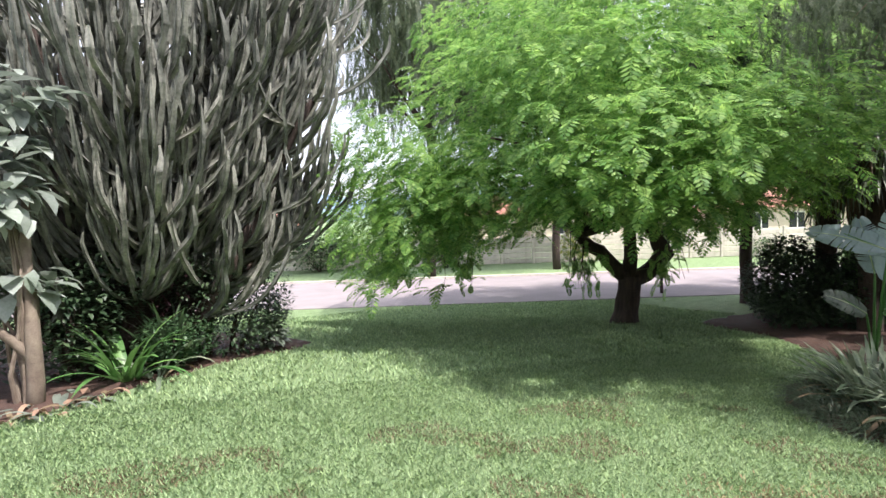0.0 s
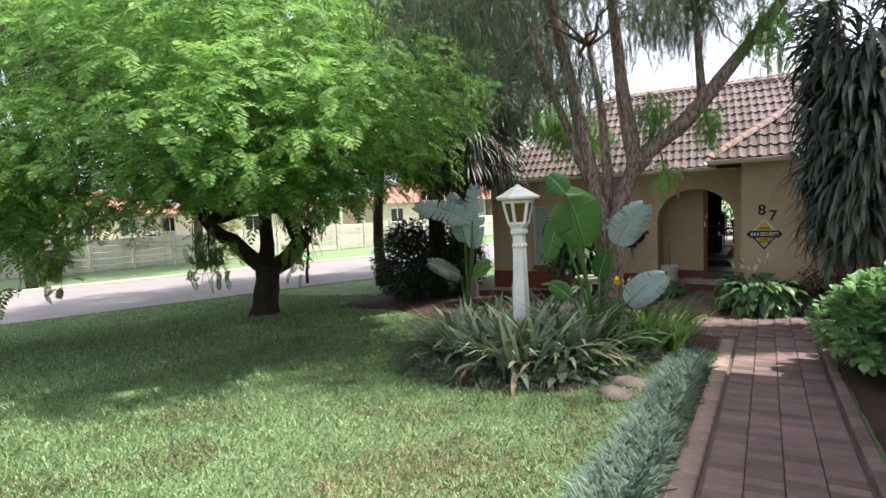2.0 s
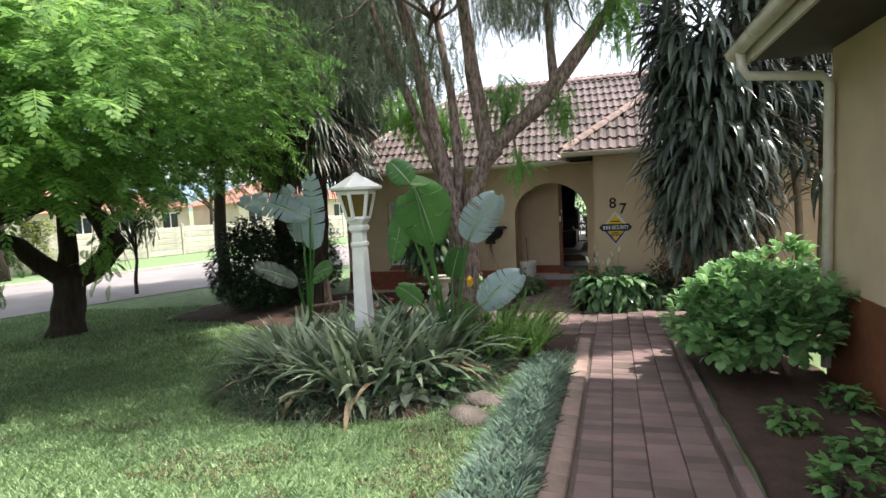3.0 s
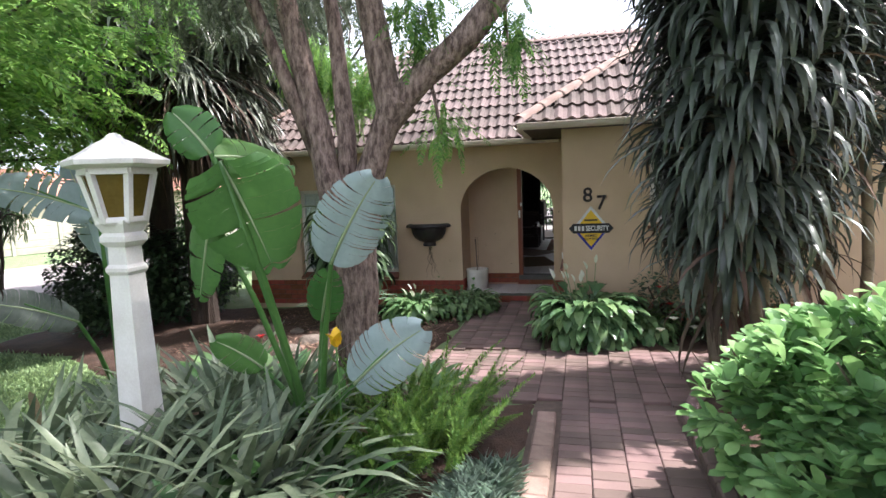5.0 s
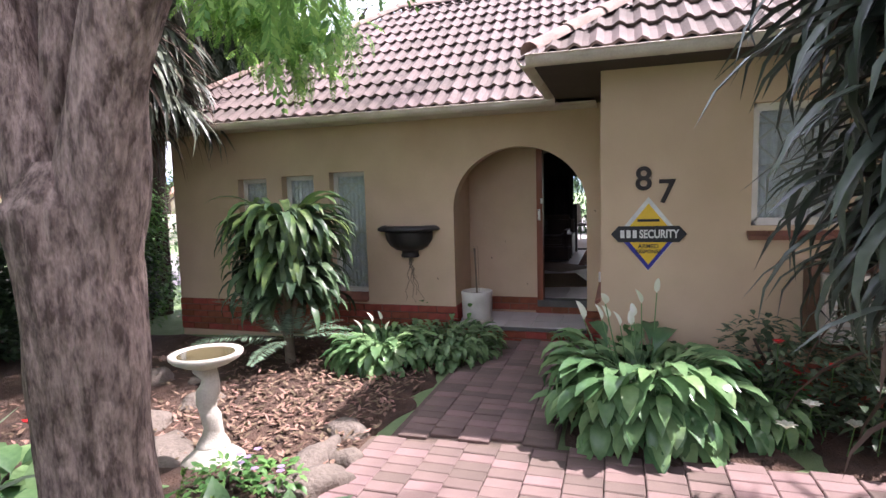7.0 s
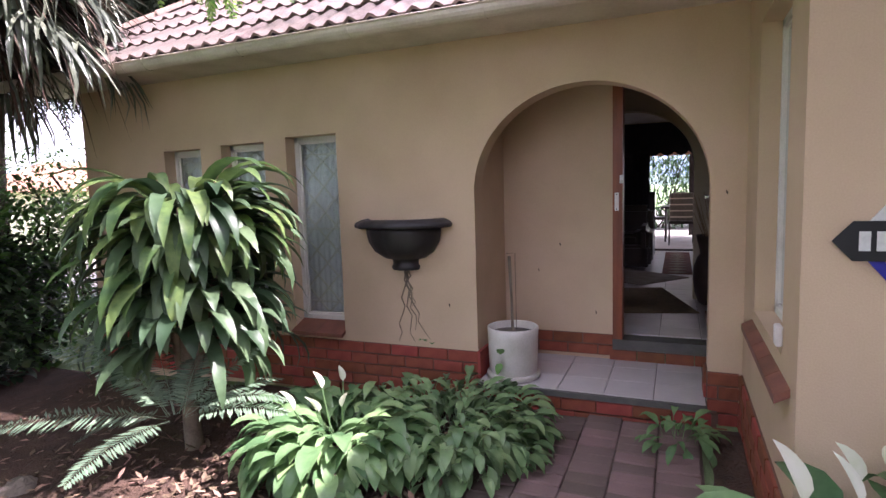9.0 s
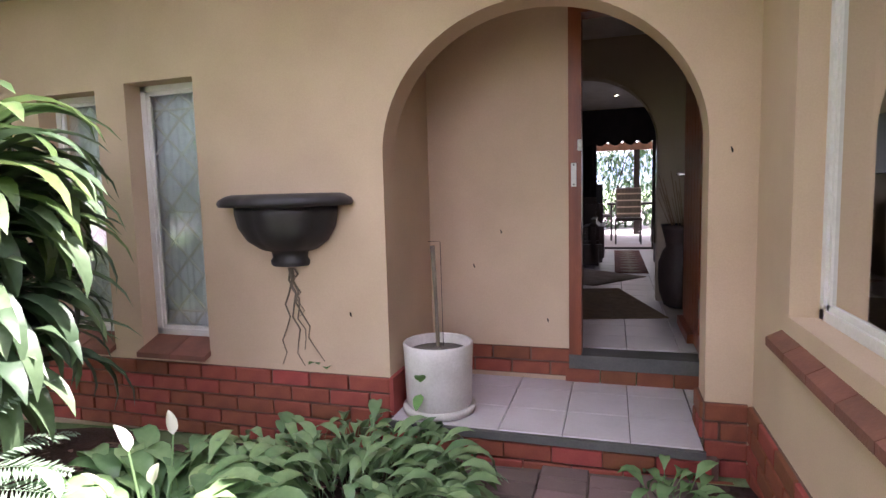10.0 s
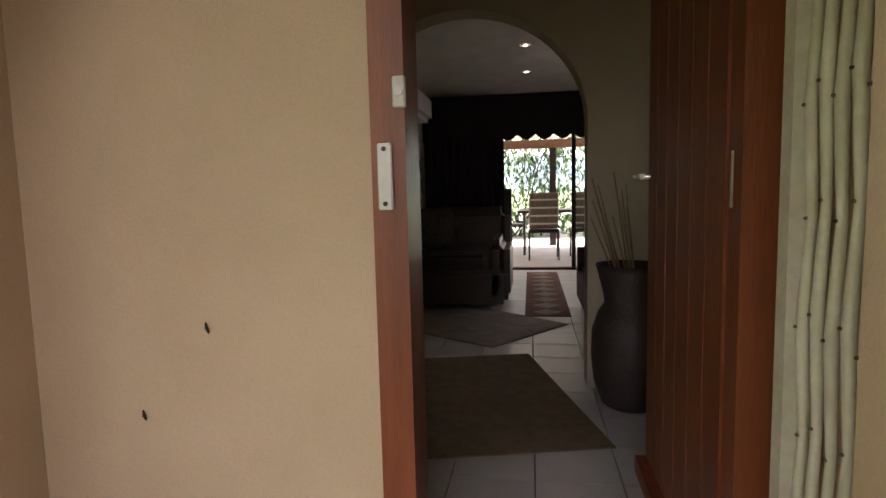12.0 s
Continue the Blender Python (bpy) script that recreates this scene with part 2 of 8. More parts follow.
L_VARIE = leafmat("striped_leaf", (0.17, 0.26, 0.08), (0.06, 0.12, 0.045), 0.35, 0.25, 0.42, 9)
L_SPATH = leafmat("glossy_leaf", (0.20, 0.33, 0.145), (0.10, 0.20, 0.085), 0.45, 0.28, 0.25)
L_PETAL = leafmat("white_spathe", (0.78, 0.76, 0.68), (0.62, 0.66, 0.48), 0.1, 0.35)
L_CACTUS = mat("succulent_stem", (0.245, 0.25, 0.205), (0.045, 0.05, 0.038), 4, 30, 0.55, 0.4, vary="object", amount=0.35)
L_CACTUS_J = mat("succulent_stem_far", (0.245, 0.25, 0.205), (0.045, 0.05, 0.038), 4, 30, 0.55, 0.4, vary="island", amount=0.35)
L_PALE = leafmat("pale_grey_leaf", (0.36, 0.40, 0.35), (0.19, 0.24, 0.18), 0.3, 0.3)
L_GREY = leafmat("grey_leaf", (0.23, 0.26, 0.215), (0.11, 0.145, 0.10), 0.35, 0.3)
L_RED = leafmat("red_leaf", (0.11, 0.045, 0.05), (0.05, 0.03, 0.03), 0.4, 0.25)

# ---- ground, road and distance ----
# road frame: s along the road, d across it
RU, RN = np.array([0.9, -0.436]), np.array([0.436, 0.9])


def ground(x, y):
    zx = np.interp(x, [-6, 0, 3.7, 6, 10, 40], [0.75, 0.55, 0.30, 0.15, -0.01, -0.01])
    z = np.maximum(zx - 0.035 * np.maximum(0, y), -0.55)
    k = np.clip((RN[0] * x + RN[1] * y - 12.5) / 5.0, 0, 1)
    return z + (-0.55 - z) * k * k * (3 - 2 * k)


def on_road(s, d):
    return RU * s + RN * d


def sheet(name, xs, ys, lift, material):
    gx, gy = np.meshgrid(xs, ys, indexing="ij")
    v = np.stack([gx, gy, ground(gx, gy) + lift], -1).reshape(-1, 3)
    i = np.arange(len(xs) * len(ys)).reshape(len(xs), len(ys))
    f = np.stack([i[:-1, :-1], i[1:, :-1], i[1:, 1:], i[:-1, 1:]], -1).reshape(-1, 4)
    return new(name, quick(name, v, f, material, True))


far = [60, 90, 140, 220, 400, 800, 1600, 3000]
axis_x = np.array([-v for v in reversed(far)] + list(np.arange(-40, 41, 0.8)) + far)
axis_y = axis_x
tagged(sheet("ground", axis_x, axis_y, 0.0, GRASS), "mown green lawn and verges falling gently to the road", "ground", kind="structure")


def strip(name, s0, s1, d0, d1, z0, z1, material, label, kind="structure", category="road"):
    g = Geo()
    n = 40
    for i in range(n + 1):
        s = s0 + (s1 - s0) * i / n
        a, b = on_road(s, d0), on_road(s, d1)
        g.v += [(a[0], a[1], z0), (a[0], a[1], z1), (b[0], b[1], z1), (b[0], b[1], z0)]
    for i in range(n):
        q = 4 * i
        for k in range(3):
            g.f.append((q + k, q + k + 4, q + k + 5, q + k + 1))
    return tagged(new(name, g.mesh(name, material)), label, category, kind=kind)


strip("road", -120, 120, 18.4, 26.0, -0.6, -0.53, ROAD, "pale grey tarred road running past the garden")
strip("kerb_far", -120, 120, 26.0, 26.25, -0.6, -0.44, CONCRETE, "low concrete kerb along the far verge", category="kerb")


BEDS = []


def soil_bed(name, poly, lift, label):
    """A mounded bed of soil inside an outline, edges slightly uneven."""
    BEDS.append(np.array(poly))
    pts = []
    for i in range(len(poly)):
        a, b = Vector(poly[i]), Vector(poly[(i + 1) % len(poly)])
        k = max(1, int((b - a).length / 0.12))
        pts += [a.lerp(b, j / k) for j in range(k)]
    cx, cy = sum(p.x for p in pts) / len(pts), sum(p.y for p in pts) / len(pts)
    g, n = Geo(), len(pts)
    rings = (1.0, 0.97, 0.9, 0.7, 0.4, 0.1)
    for q in rings:
        for p in pts:
            w = 0.05 * noise.noise(Vector((p.x * 3, p.y * 3, 0))) if q > 0.8 else 0
            x, y = cx + (p.x - cx) * (q + w), cy + (p.y - cy) * (q + w)
            h = lift * min(1, (1 - q) * 12) + 0.03 * noise.noise(Vector((x * 2.5, y * 2.5, 3)))
            g.v.append((x, y, float(ground(x, y)) + (h if q < 1 else -0.03)))
    for r in range(len(rings) - 1):
        for k in range(n):
            g.f.append((r * n + k, r * n + (k + 1) % n, (r + 1) * n + (k + 1) % n, (r + 1) * n + k))
    g.f.append(tuple((len(rings) - 1) * n + k for k in range(n)))
    return tagged(new(name, g.mesh(name, SOIL, True)), label, "soil bed", kind="structure")


soil_bed("bed_left", [(-1.9, 7.0), (-1.25, 7.55), (0.0, 8.7), (0.8, 9.5), (2.2, 10.4), (2.3, 11.2), (1.2, 12.6), (-1, 13.5), (-6, 13), (-7, 8), (-4, 6.2)], 0.05, "bare red-brown soil of the planted border by the lawn")
soil_bed("bed_lamp", [(6.05, 1.75), (5.85, 2.5), (5.9, 3.3), (6.5, 4.15), (7.3, 4.6), (8.5, 4.4), (9.3, 3.9), (9.22, 1.6), (9.22, 0.6), (8.05, 0.6), (7.85, 1.0), (7.2, 1.3)], 0.05, "dark soil of the bed round the garden lamp")
soil_bed("bed_trunk", [(8.3, 2.0), (9.0, 1.62), (9.9, 2.0), (10.15, 2.6), (9.9, 3.6), (8.9, 4.0), (8.2, 3.0)], 0.13, "raised soil round the big trunk and bird bath")
soil_bed("bed_house", [(9.2, 2.1), (10.1, 1.98), (10.8, 1.86), (13.5, 1.85), (13.55, 6.2), (13.5, 9.5), (11, 9.2), (10.6, 7.0), (9.2, 4.6)], 0.04, "shaded soil with leaf litter before the house wall")
soil_bed("bed_right", [(3.5, -0.62), (8.9, -0.62), (9.5, -0.72), (10.1, -1.05), (10.15, -1.72), (3.5, -1.74)], 0.05, "dark moist soil beside the brick path")
soil_bed("bed_dracaena", [(10.85, -0.75), (11.9, -0.5), (11.95, -6), (9.6, -6), (9.6, -2.4), (10.4, -1.5)], 0.04, "shaded soil under the tall dracaena")
soil_bed("bed_step", [(10.9, 0.66), (11.95, 0.66), (13.5, 0.66), (13.5, 0.47), (11.95, 0.44), (11.95, -0.5), (10.9, -0.7), (10.6, 0.0)], 0.03, "soil at the foot of the house wall")


# ---- the house ----
WX, BX, SX, RY = 13.585, 14.315, 12.0, 0.45   # arch wall, porch back wall, sign wall, return wall
PORCH, FLOOR, EAVE = 0.105, 0.27, 2.62


def wall_mesh(name, us, vs, holes, to_front, to_back, material, top=None, parent=None):
    """A wall with thickness and rectangular holes (u0, u1, v0, v1), mapped into space by two functions of (u, v)."""
    us = sorted(set(us) | {u for h in holes for u in h[:2]})
    vs = sorted(set(vs) | {v for h in holes for v in h[2:]})
    solid = {(i, j) for i in range(len(us) - 1) for j in range(len(vs) - 1)
             if not any(h[0] <= us[i] < h[1] - 1e-6 and h[2] <= vs[j] < h[3] - 1e-6 for h in holes)}
    g = Geo()
    for i, j in solid:
        q = [(us[i], vs[j]), (us[i + 1], vs[j]), (us[i + 1], vs[j + 1]), (us[i], vs[j + 1])]
        g.add([to_front(*p) for p in q], [(0, 1, 2, 3)])
        g.add([to_back(*p) for p in q], [(3, 2, 1, 0)])
        for (di, dj), (a, b) in {(0, -1): (0, 1), (1, 0): (1, 2), (0, 1): (2, 3), (-1, 0): (3, 0)}.items():
            if (i + di, j + dj) not in solid:
                g.add([to_front(*q[a]), to_front(*q[b]), to_back(*q[b]), to_back(*q[a])], [(0, 1, 2, 3)])
    return g


def arch_hole(g, y0, y1, z0, spring, top, z_top, x_front, x_back):
    """Wall above and beside an arched opening between y0 and y1."""
    n = 40
    cy, r = (y0 + y1) / 2, (y1 - y0) / 2
    curve = [(cy - r * math.cos(math.pi * k / n), spring + (top - spring) * math.sin(math.pi * k / n)) for k in range(n + 1)]
    for (a, za), (b, zb) in zip(curve, curve[1:]):
        g.add([(x_front, a, za), (x_front, b, zb), (x_front, b, z_top), (x_front, a, z_top)], [(0, 1, 2, 3)])
        g.add([(x_back, a, za), (x_back, b, zb), (x_back, b, z_top), (x_back, a, z_top)], [(3, 2, 1, 0)])
        m = 4
        for k in range(m):
            p, q = x_front + (x_back - x_front) * k / m, x_front + (x_back - x_front) * (k + 1) / m
            g.add([(p, a, za), (q, a, za), (q, b, zb), (p, b, zb)], [(0, 1, 2, 3)])


WINDOWS = [(4.575, 5.0, 0.36, 1.86), (3.90, 4.35, 0.36, 1.875), (3.215, 3.685, 0.36, 1.90)]
AY0, AY1, ATOP, ASPR = 0.638, 2.115, 2.095, 1.42
g = wall_mesh("w", [2.115, 6.02], [-0.3, EAVE], WINDOWS, lambda u, v: (WX, u, v), lambda u, v: (WX + 0.17, u, v), PLASTER)
g2 = wall_mesh("w", [RY - 0.2, AY0], [-0.3, EAVE], [], lambda u, v: (WX, u, v), lambda u, v: (WX + 0.17, u, v), PLASTER)
g.add(g2.v, g2.f)
arch_hole(g, AY0, AY1, -0.3, ASPR, ATOP, EAVE, WX, WX + 0.17)
wall_front = tagged(new("wall_arch", g.mesh("wall_arch", PLASTER)), "ochre plastered front wall with an arched porch opening", "wall", kind="structure")
# end wall of the house towards the street
g = Geo().box(WX + 0.01, 22, 6.02 - 0.23, 6.018, -0.7, EAVE)
tagged(new("wall_end", g.mesh("wall_end", PLASTER)), "ochre plastered end wall of the house", "wall", kind="structure")
# porch: side walls, back wall with the doorway, ceiling
g = Geo().box(WX + 0.172, BX, AY1 + 0.003, AY1 + 0.2, -0.2, EAVE)
tagged(new("wall_porch_side", g.mesh("wall_porch_side", PLASTER)), "plastered side wall of the porch", "wall", kind="structure")
g = Geo().box(WX + 0.172, BX, 0.22, 0.42, -0.2, EAVE)
tagged(new("wall_porch_gate", g.mesh("wall_porch_gate", PLASTER)), "plastered porch wall behind the folded gate", "wall", kind="structure")
DY0, DY1, DTOP = 0.49, 1.268, 2.30
g = wall_mesh("w", [0.2, 2.4], [-0.2, EAVE], [(DY0, DY1, -0.2, DTOP)], lambda u, v: (BX, u, v), lambda u, v: (BX + 0.2, u, v), PLASTER)
tagged(new("wall_porch_back", g.mesh("wall_porch_back", PLASTER)), "ochre plastered wall beside the front door", "wall", kind="structure")
g = Geo().box(WX + 0.172, BX, 0.42, AY1, 2.45, 2.5)
tagged(new("ceiling_porch", g.mesh("ceiling_porch", WHITE)), "plain painted porch ceiling", "ceiling", kind="structure")
# wing with the house number
WIN_R = (-1.22, -0.607, 1.30, 2.185)
g = wall_mesh("w", [-9.0, RY], [-0.3, EAVE], [WIN_R], lambda u, v: (SX, u, v), lambda u, v: (SX + 0.23, u, v), PLASTER)
tagged(new("wall_number", g.mesh("wall_number", PLASTER)), "ochre plastered wall carrying the house number", "wall", kind="structure")
WIN_S = (12.3, 13.12, 0.78, 2.2)
g = wall_mesh("w", [SX + 0.23, WX], [-0.3, EAVE], [WIN_S], lambda u, v: (u, RY, v), lambda u, v: (u, RY - 0.23, v), PLASTER)
tagged(new("wall_return", g.mesh("wall_return", PLASTER)), "ochre plastered return wall with a tall window", "wall", kind="structure")
g = Geo().box(SX + 0.23, 22, -9.2, -9.0, -0.5, EAVE)
tagged(new("wall_back", g.mesh("wall_back", PLASTER)), "plain plastered wall of the far side", "wall", kind="structure")


def steel_window(name, axis, u0, u1, z0, z1, at, depth, label, bars=True):
    """A white steel window in a reveal: frame, mullion bars, glass, lattice bars behind and a lace curtain."""
    def p(u, d, z):
        return (at + d, u, z) if axis == "y" else (u, at - d, z)
    sgn = 1
    win = base(name, p((u0 + u1) / 2, depth, z0), label, "window", kind="structure")

    def bar(a, b, c, d, t0, t1):
        q = [p(u, t, z) for t in (t0, t1) for z in (c, d) for u in (a, b)]
        return Geo().add(q, [(0, 1, 3, 2), (4, 6, 7, 5), (0, 4, 5, 1), (2, 3, 7, 6), (0, 2, 6, 4), (1, 5, 7, 3)])
    w = 0.035
    fr = bar(u0, u1, z0, z0 + w, depth, depth + 0.04)
    for q in (bar(u0, u1, z1 - w, z1, depth, depth + 0.04), bar(u0, u0 + w, z0, z1, depth, depth + 0.04), bar(u1 - w, u1, z0, z1, depth, depth + 0.04)):
        fr.add(q.v, q.f)
    part("window_frame", fr, win, "white painted steel frame", mat=WHITE)
    inner = bar(u0 + w, u1 - w, z0 + w, z0 + w + 0.02, depth + 0.01, depth + 0.03)
    for q in (bar(u0 + w, u1 - w, z1 - w - 0.02, z1 - w, depth + 0.01, depth + 0.03), bar(u0 + w, u0 + w + 0.02, z0 + w, z1 - w, depth + 0.01, depth + 0.03), bar(u1 - w - 0.02, u1 - w, z0 + w, z1 - w, depth + 0.01, depth + 0.03)):
        inner.add(q.v, q.f)
    part("sash", inner, win, mat=WHITE)
    glass = bar(u0 + w, u1 - w, z0 + w, z1 - w, depth + 0.018, depth + 0.021)
    pane = part("pane", glass, win, "clear glass pane", mat=GLASS)
    pane.visible_shadow = False
    # diamond lattice of thin rods
    lat = Geo()
    cw = (u1 - u0 - 0.08) / 2
    ch = cw * 2.1
    for k in range(2):
        ua = u0 + 0.04 + cw * k
        z = z0 + 0.05
        while z < z1 - 0.1:
            for aa, bb in (((ua, z), (ua + cw, min(z + ch / 2, z1 - 0.05))), ((ua + cw, z), (ua, min(z + ch / 2, z1 - 0.05)))):
                lat.tube([p(aa[0], depth + 0.038, aa[1]), p(bb[0], depth + 0.038, bb[1])], [0.007, 0.007], 5)
            z += ch / 2
    for z in (z0 + 0.14, (z0 + z1) / 2, z1 - 0.14):
        lat.tube([p(u0 + 0.03, depth + 0.038, z), p(u1 - 0.03, depth + 0.038, z)], [0.006, 0.006], 5)
    part("burglar_bars", lat, win, "white painted diamond lattice", mat=WHITE)
    # curtain: pleated cloth
    cu = Geo()
    n = 48
    for i in range(n + 1):
        u = u0 - 0.03 + (u1 - u0 + 0.06) * i / n
        off = 0.02 * math.sin(i * 1.3) + 0.012 * math.sin(i * 0.55 + u)
        cu.v += [p(u, depth + 0.075 + off * 0.7, z0 - 0.05), p(u, depth + 0.075 + off * 0.7 * 0.6, z1 + 0.03)]
    for i in range(n):
        cu.f.append((2 * i, 2 * i + 2, 2 * i + 3, 2 * i + 1))
    part("lace_curtain", cu, win, "white lace net curtain", mat=LACE, smooth=True)
    return win


GLASS = bpy.data.materials.new("window_glass")
GLASS.use_nodes = True
gn, gl = GLASS.node_tree.nodes, GLASS.node_tree.links
clear, gloss, fres, both = gn.new("ShaderNodeBsdfTransparent"), gn.new("ShaderNodeBsdfGlossy"), gn.new("ShaderNodeFresnel"), gn.new("ShaderNodeMixShader")
gloss.inputs["Roughness"].default_value, fres.inputs["IOR"].default_value = 0.03, 1.3
clear.inputs[0].default_value = (0.93, 0.96, 0.95, 1)
gl.new(fres.outputs[0], both.inputs[0]), gl.new(clear.outputs[0], both.inputs[1]), gl.new(gloss.outputs[0], both.inputs[2])
gl.new(both.outputs[0], gn["Material Output"].inputs[0])
LACE = mat("lace", (0.88, 0.88, 0.92), (0.70, 0.70, 0.76), 30, 160, 0.9, 0.1, leaf=0.06)

for k, (a, b, c, d) in enumerate(WINDOWS):
    steel_window(f"window_{k + 1}", "y", a, b, c + 0.065, d, WX, 0.115, "narrow white steel window with diamond bars and net curtain")
steel_window("window_4", "y", WIN_R[0], WIN_R[1], WIN_R[2], WIN_R[3], SX, 0.07, "white steel window with diamond bars behind the dracaena")
steel_window("window_5", "x", WIN_S[0], WIN_S[1], WIN_S[2], WIN_S[3], RY, 0.09, "tall white window with diamond bars in the return wall")


def sill(parent_name, axis, u0, u1, at, zb, zf, d0, d1, n, label):
    """Sloping tiled sill, one tile beside another."""
    top = base(parent_name, (at, (u0 + u1) / 2, zf) if axis == "y" else ((u0 + u1) / 2, at, zf), label, "window sill", kind="structure")
    for k in range(n):
        a, b = u0 + (u1 - u0) * k / n + 0.002, u0 + (u1 - u0) * (k + 1) / n - 0.002
        q = [(d, u, z) for d, z in ((d0, zf), (d1, zb)) for u in (a, b) for z in (z - 0.03, z)]
        q = [((at - d, u, z) if axis == "y" else (u, at + d, z)) for d, u, z in q]
        part("sill_tile", Geo().add(q, [(0, 1, 3, 2), (4, 6, 7, 5), (0, 4, 5, 1), (2, 3, 7, 6), (0, 2, 6, 4), (1, 5, 7, 3)]), top, mat=SILL)


for k, (a, b, c, d) in enumerate(WINDOWS):
    sill("sill_%d" % (k + 1), "y", a - 0.005, b + 0.005, WX, c + 0.063, c - 0.005, 0.055, -0.115, 2, "sloping red-brown clay sill tiles under the narrow window")
sill("sill_4", "y", WIN_R[0] - 0.03, WIN_R[1] + 0.03, SX, 1.30, 1.23, 0.07, -0.07, 5, "dark brown clay sill under the window")
sill("sill_5", "x", 12.1, 13.2, RY, 0.775, 0.69, 0.05, -0.10, 5, "brown clay sill tiles under the tall window")

# porch floor, step, thresholds
g = Geo().box(WX + 0.0, BX, 0.42, AY1 + 0.003, -0.2, PORCH - 0.012)
tagged(new("floor_porch", g.mesh("floor_porch", GROUT)), "grouted bed of the white porch tiles", "floor", kind="structure")
floor_porch = bpy.data.objects["floor_porch"]

# roofs
PITCH = 0.70


def roof_plane(name, fn, poly, label):
    """Underlay of a roof slope: outline in plan, height from fn, 4 cm thick."""
    n = len(poly)
    g = Geo()
    g.v = [(x, y, fn(x, y) - 0.02) for x, y in poly] + [(x, y, fn(x, y) - 0.06) for x, y in poly]
    g.f = [tuple(range(n)), tuple(reversed(range(n, 2 * n)))] + [(i, (i + 1) % n, n + (i + 1) % n, n + i) for i in range(n)]
    return tagged(new(name, g.mesh(name, FASCIA)), label, "roof", kind="structure")


EX, EZ = 13.17, 2.52       # main eave
WEX, WEY, WEZ = 11.58, 0.93, 2.57   # wing eave corner
main_z = lambda x, y: EZ + PITCH * (x - EX)
hip_z = lambda x, y: EZ + PITCH * (6.45 - y)
wing_z = lambda x, y: WEZ + PITCH * (x - WEX)
wing_side_z = lambda x, y: WEZ + PITCH * (WEY - y)
RX = 16.0
roof_main = roof_plane("roof_main", main_z, [(EX, 6.45), (EX, WEY), (RX, WEY - (RX - EX)), (RX, 6.45 - (RX - EX))], "hipped roof of brown-red concrete tiles")
roof_plane("roof_hip", hip_z, [(EX, 6.45), (RX, 6.45 - (RX - EX)), (RX + 5, 6.45 - (RX - EX)), (RX + 6, 6.45)], "street side of the tiled roof")
roof_wing = roof_plane("roof_wing", wing_z, [(WEX, WEY), (14.3, WEY - 2.72), (14.3, -9.2), (WEX, -9.2)], "lower tiled roof of the wing")
roof_plane("roof_wing_side", wing_side_z, [(WEX, WEY), (EX, WEY), (EX + 1.4, WEY - 1.4), (14.3, WEY - 2.72)], "side slope of the wing roof")
roof_plane("roof_back", lambda x, y: EZ + PITCH * (RX - EX) - 0.36 * (x - RX), [(RX, 3.6), (RX + 5.0, 3.6), (RX + 5.0, -9), (RX, -9)], "rear slope of the roof")
# ceiling under the roofs and soffits
g = Geo().box(WX + 0.24, 20.4, -9.0, 5.78, 2.63, 2.67)
tagged(new("ceiling_roof_space", g.mesh("ceiling_roof_space", WHITE)), "boarded ceiling over the rooms", "ceiling", kind="structure")
g = Geo().box(EX + 0.03, WX + 0.1, WEY - 0.4, 6.4, EZ - 0.07, EZ - 0.05)
tagged(new("soffit_main", g.mesh("soffit_main", GUTTER)), "cream painted soffit under the eave", "soffit", kind="structure")
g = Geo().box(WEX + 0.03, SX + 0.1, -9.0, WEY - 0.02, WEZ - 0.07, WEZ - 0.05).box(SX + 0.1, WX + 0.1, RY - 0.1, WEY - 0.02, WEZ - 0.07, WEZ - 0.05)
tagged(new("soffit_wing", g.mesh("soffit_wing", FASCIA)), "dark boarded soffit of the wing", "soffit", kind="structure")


def gutter(name, a, b, label, r=0.06):
    """A half-round gutter with a rolled lip and brackets between two points."""
    a, b = Vector(a), Vector(b)
    d = (b - a).normalized()
    side = d.cross(Vector((0, 0, 1)))
    th = base(name, a, label, "gutter")
    g = Geo()
    prof = [(math.cos(w) * r, math.sin(w) * r) for w in np.linspace(math.pi * 0.98, math.pi * 2.02, 10)]
    prof = [(prof[0][0], prof[0][1] + 0.012)] + prof + [(prof[-1][0] + 0.012, prof[-1][1] + 0.01)]
    prof = prof + [(x * 0.94, y * 0.94 + 0.004) for x, y in reversed(prof)]
    n = len(prof)
    for e in (a, b):
        g.v += [tuple(e + side * x + Vector((0, 0, y))) for x, y in prof]
    g.f = [(i, (i + 1) % n, n + (i + 1) % n, n + i) for i in range(n)] + [tuple(range(n)), tuple(range(n, 2 * n))]
    part("channel", g, th, mat=GUTTER, smooth=False)
    m = max(2, int((b - a).length / 0.9))
    for k in range(m + 1):
        c = a.lerp(b, (k + 0.05) / (m + 0.1))
        br = Geo()
        for i in range(len(prof) // 2 - 1):
            (x0, y0), (x1, y1) = prof[i], prof[i + 1]
            q = []
            for e in (-0.012, 0.012):
                for sc in (1.0, 1.07):
                    q += [c + d * e + side * x0 * sc + Vector((0, 0, y0 * sc)), c + d * e + side * x1 * sc + Vector((0, 0, y1 * sc))]
            br.add(q, [(0, 1, 3, 2), (4, 6, 7, 5), (0, 4, 5, 1), (2, 3, 7, 6), (0, 2, 6, 4), (1, 5, 7, 3)])
        part("bracket", br.weld(), th, mat=GUTTER)
    return th


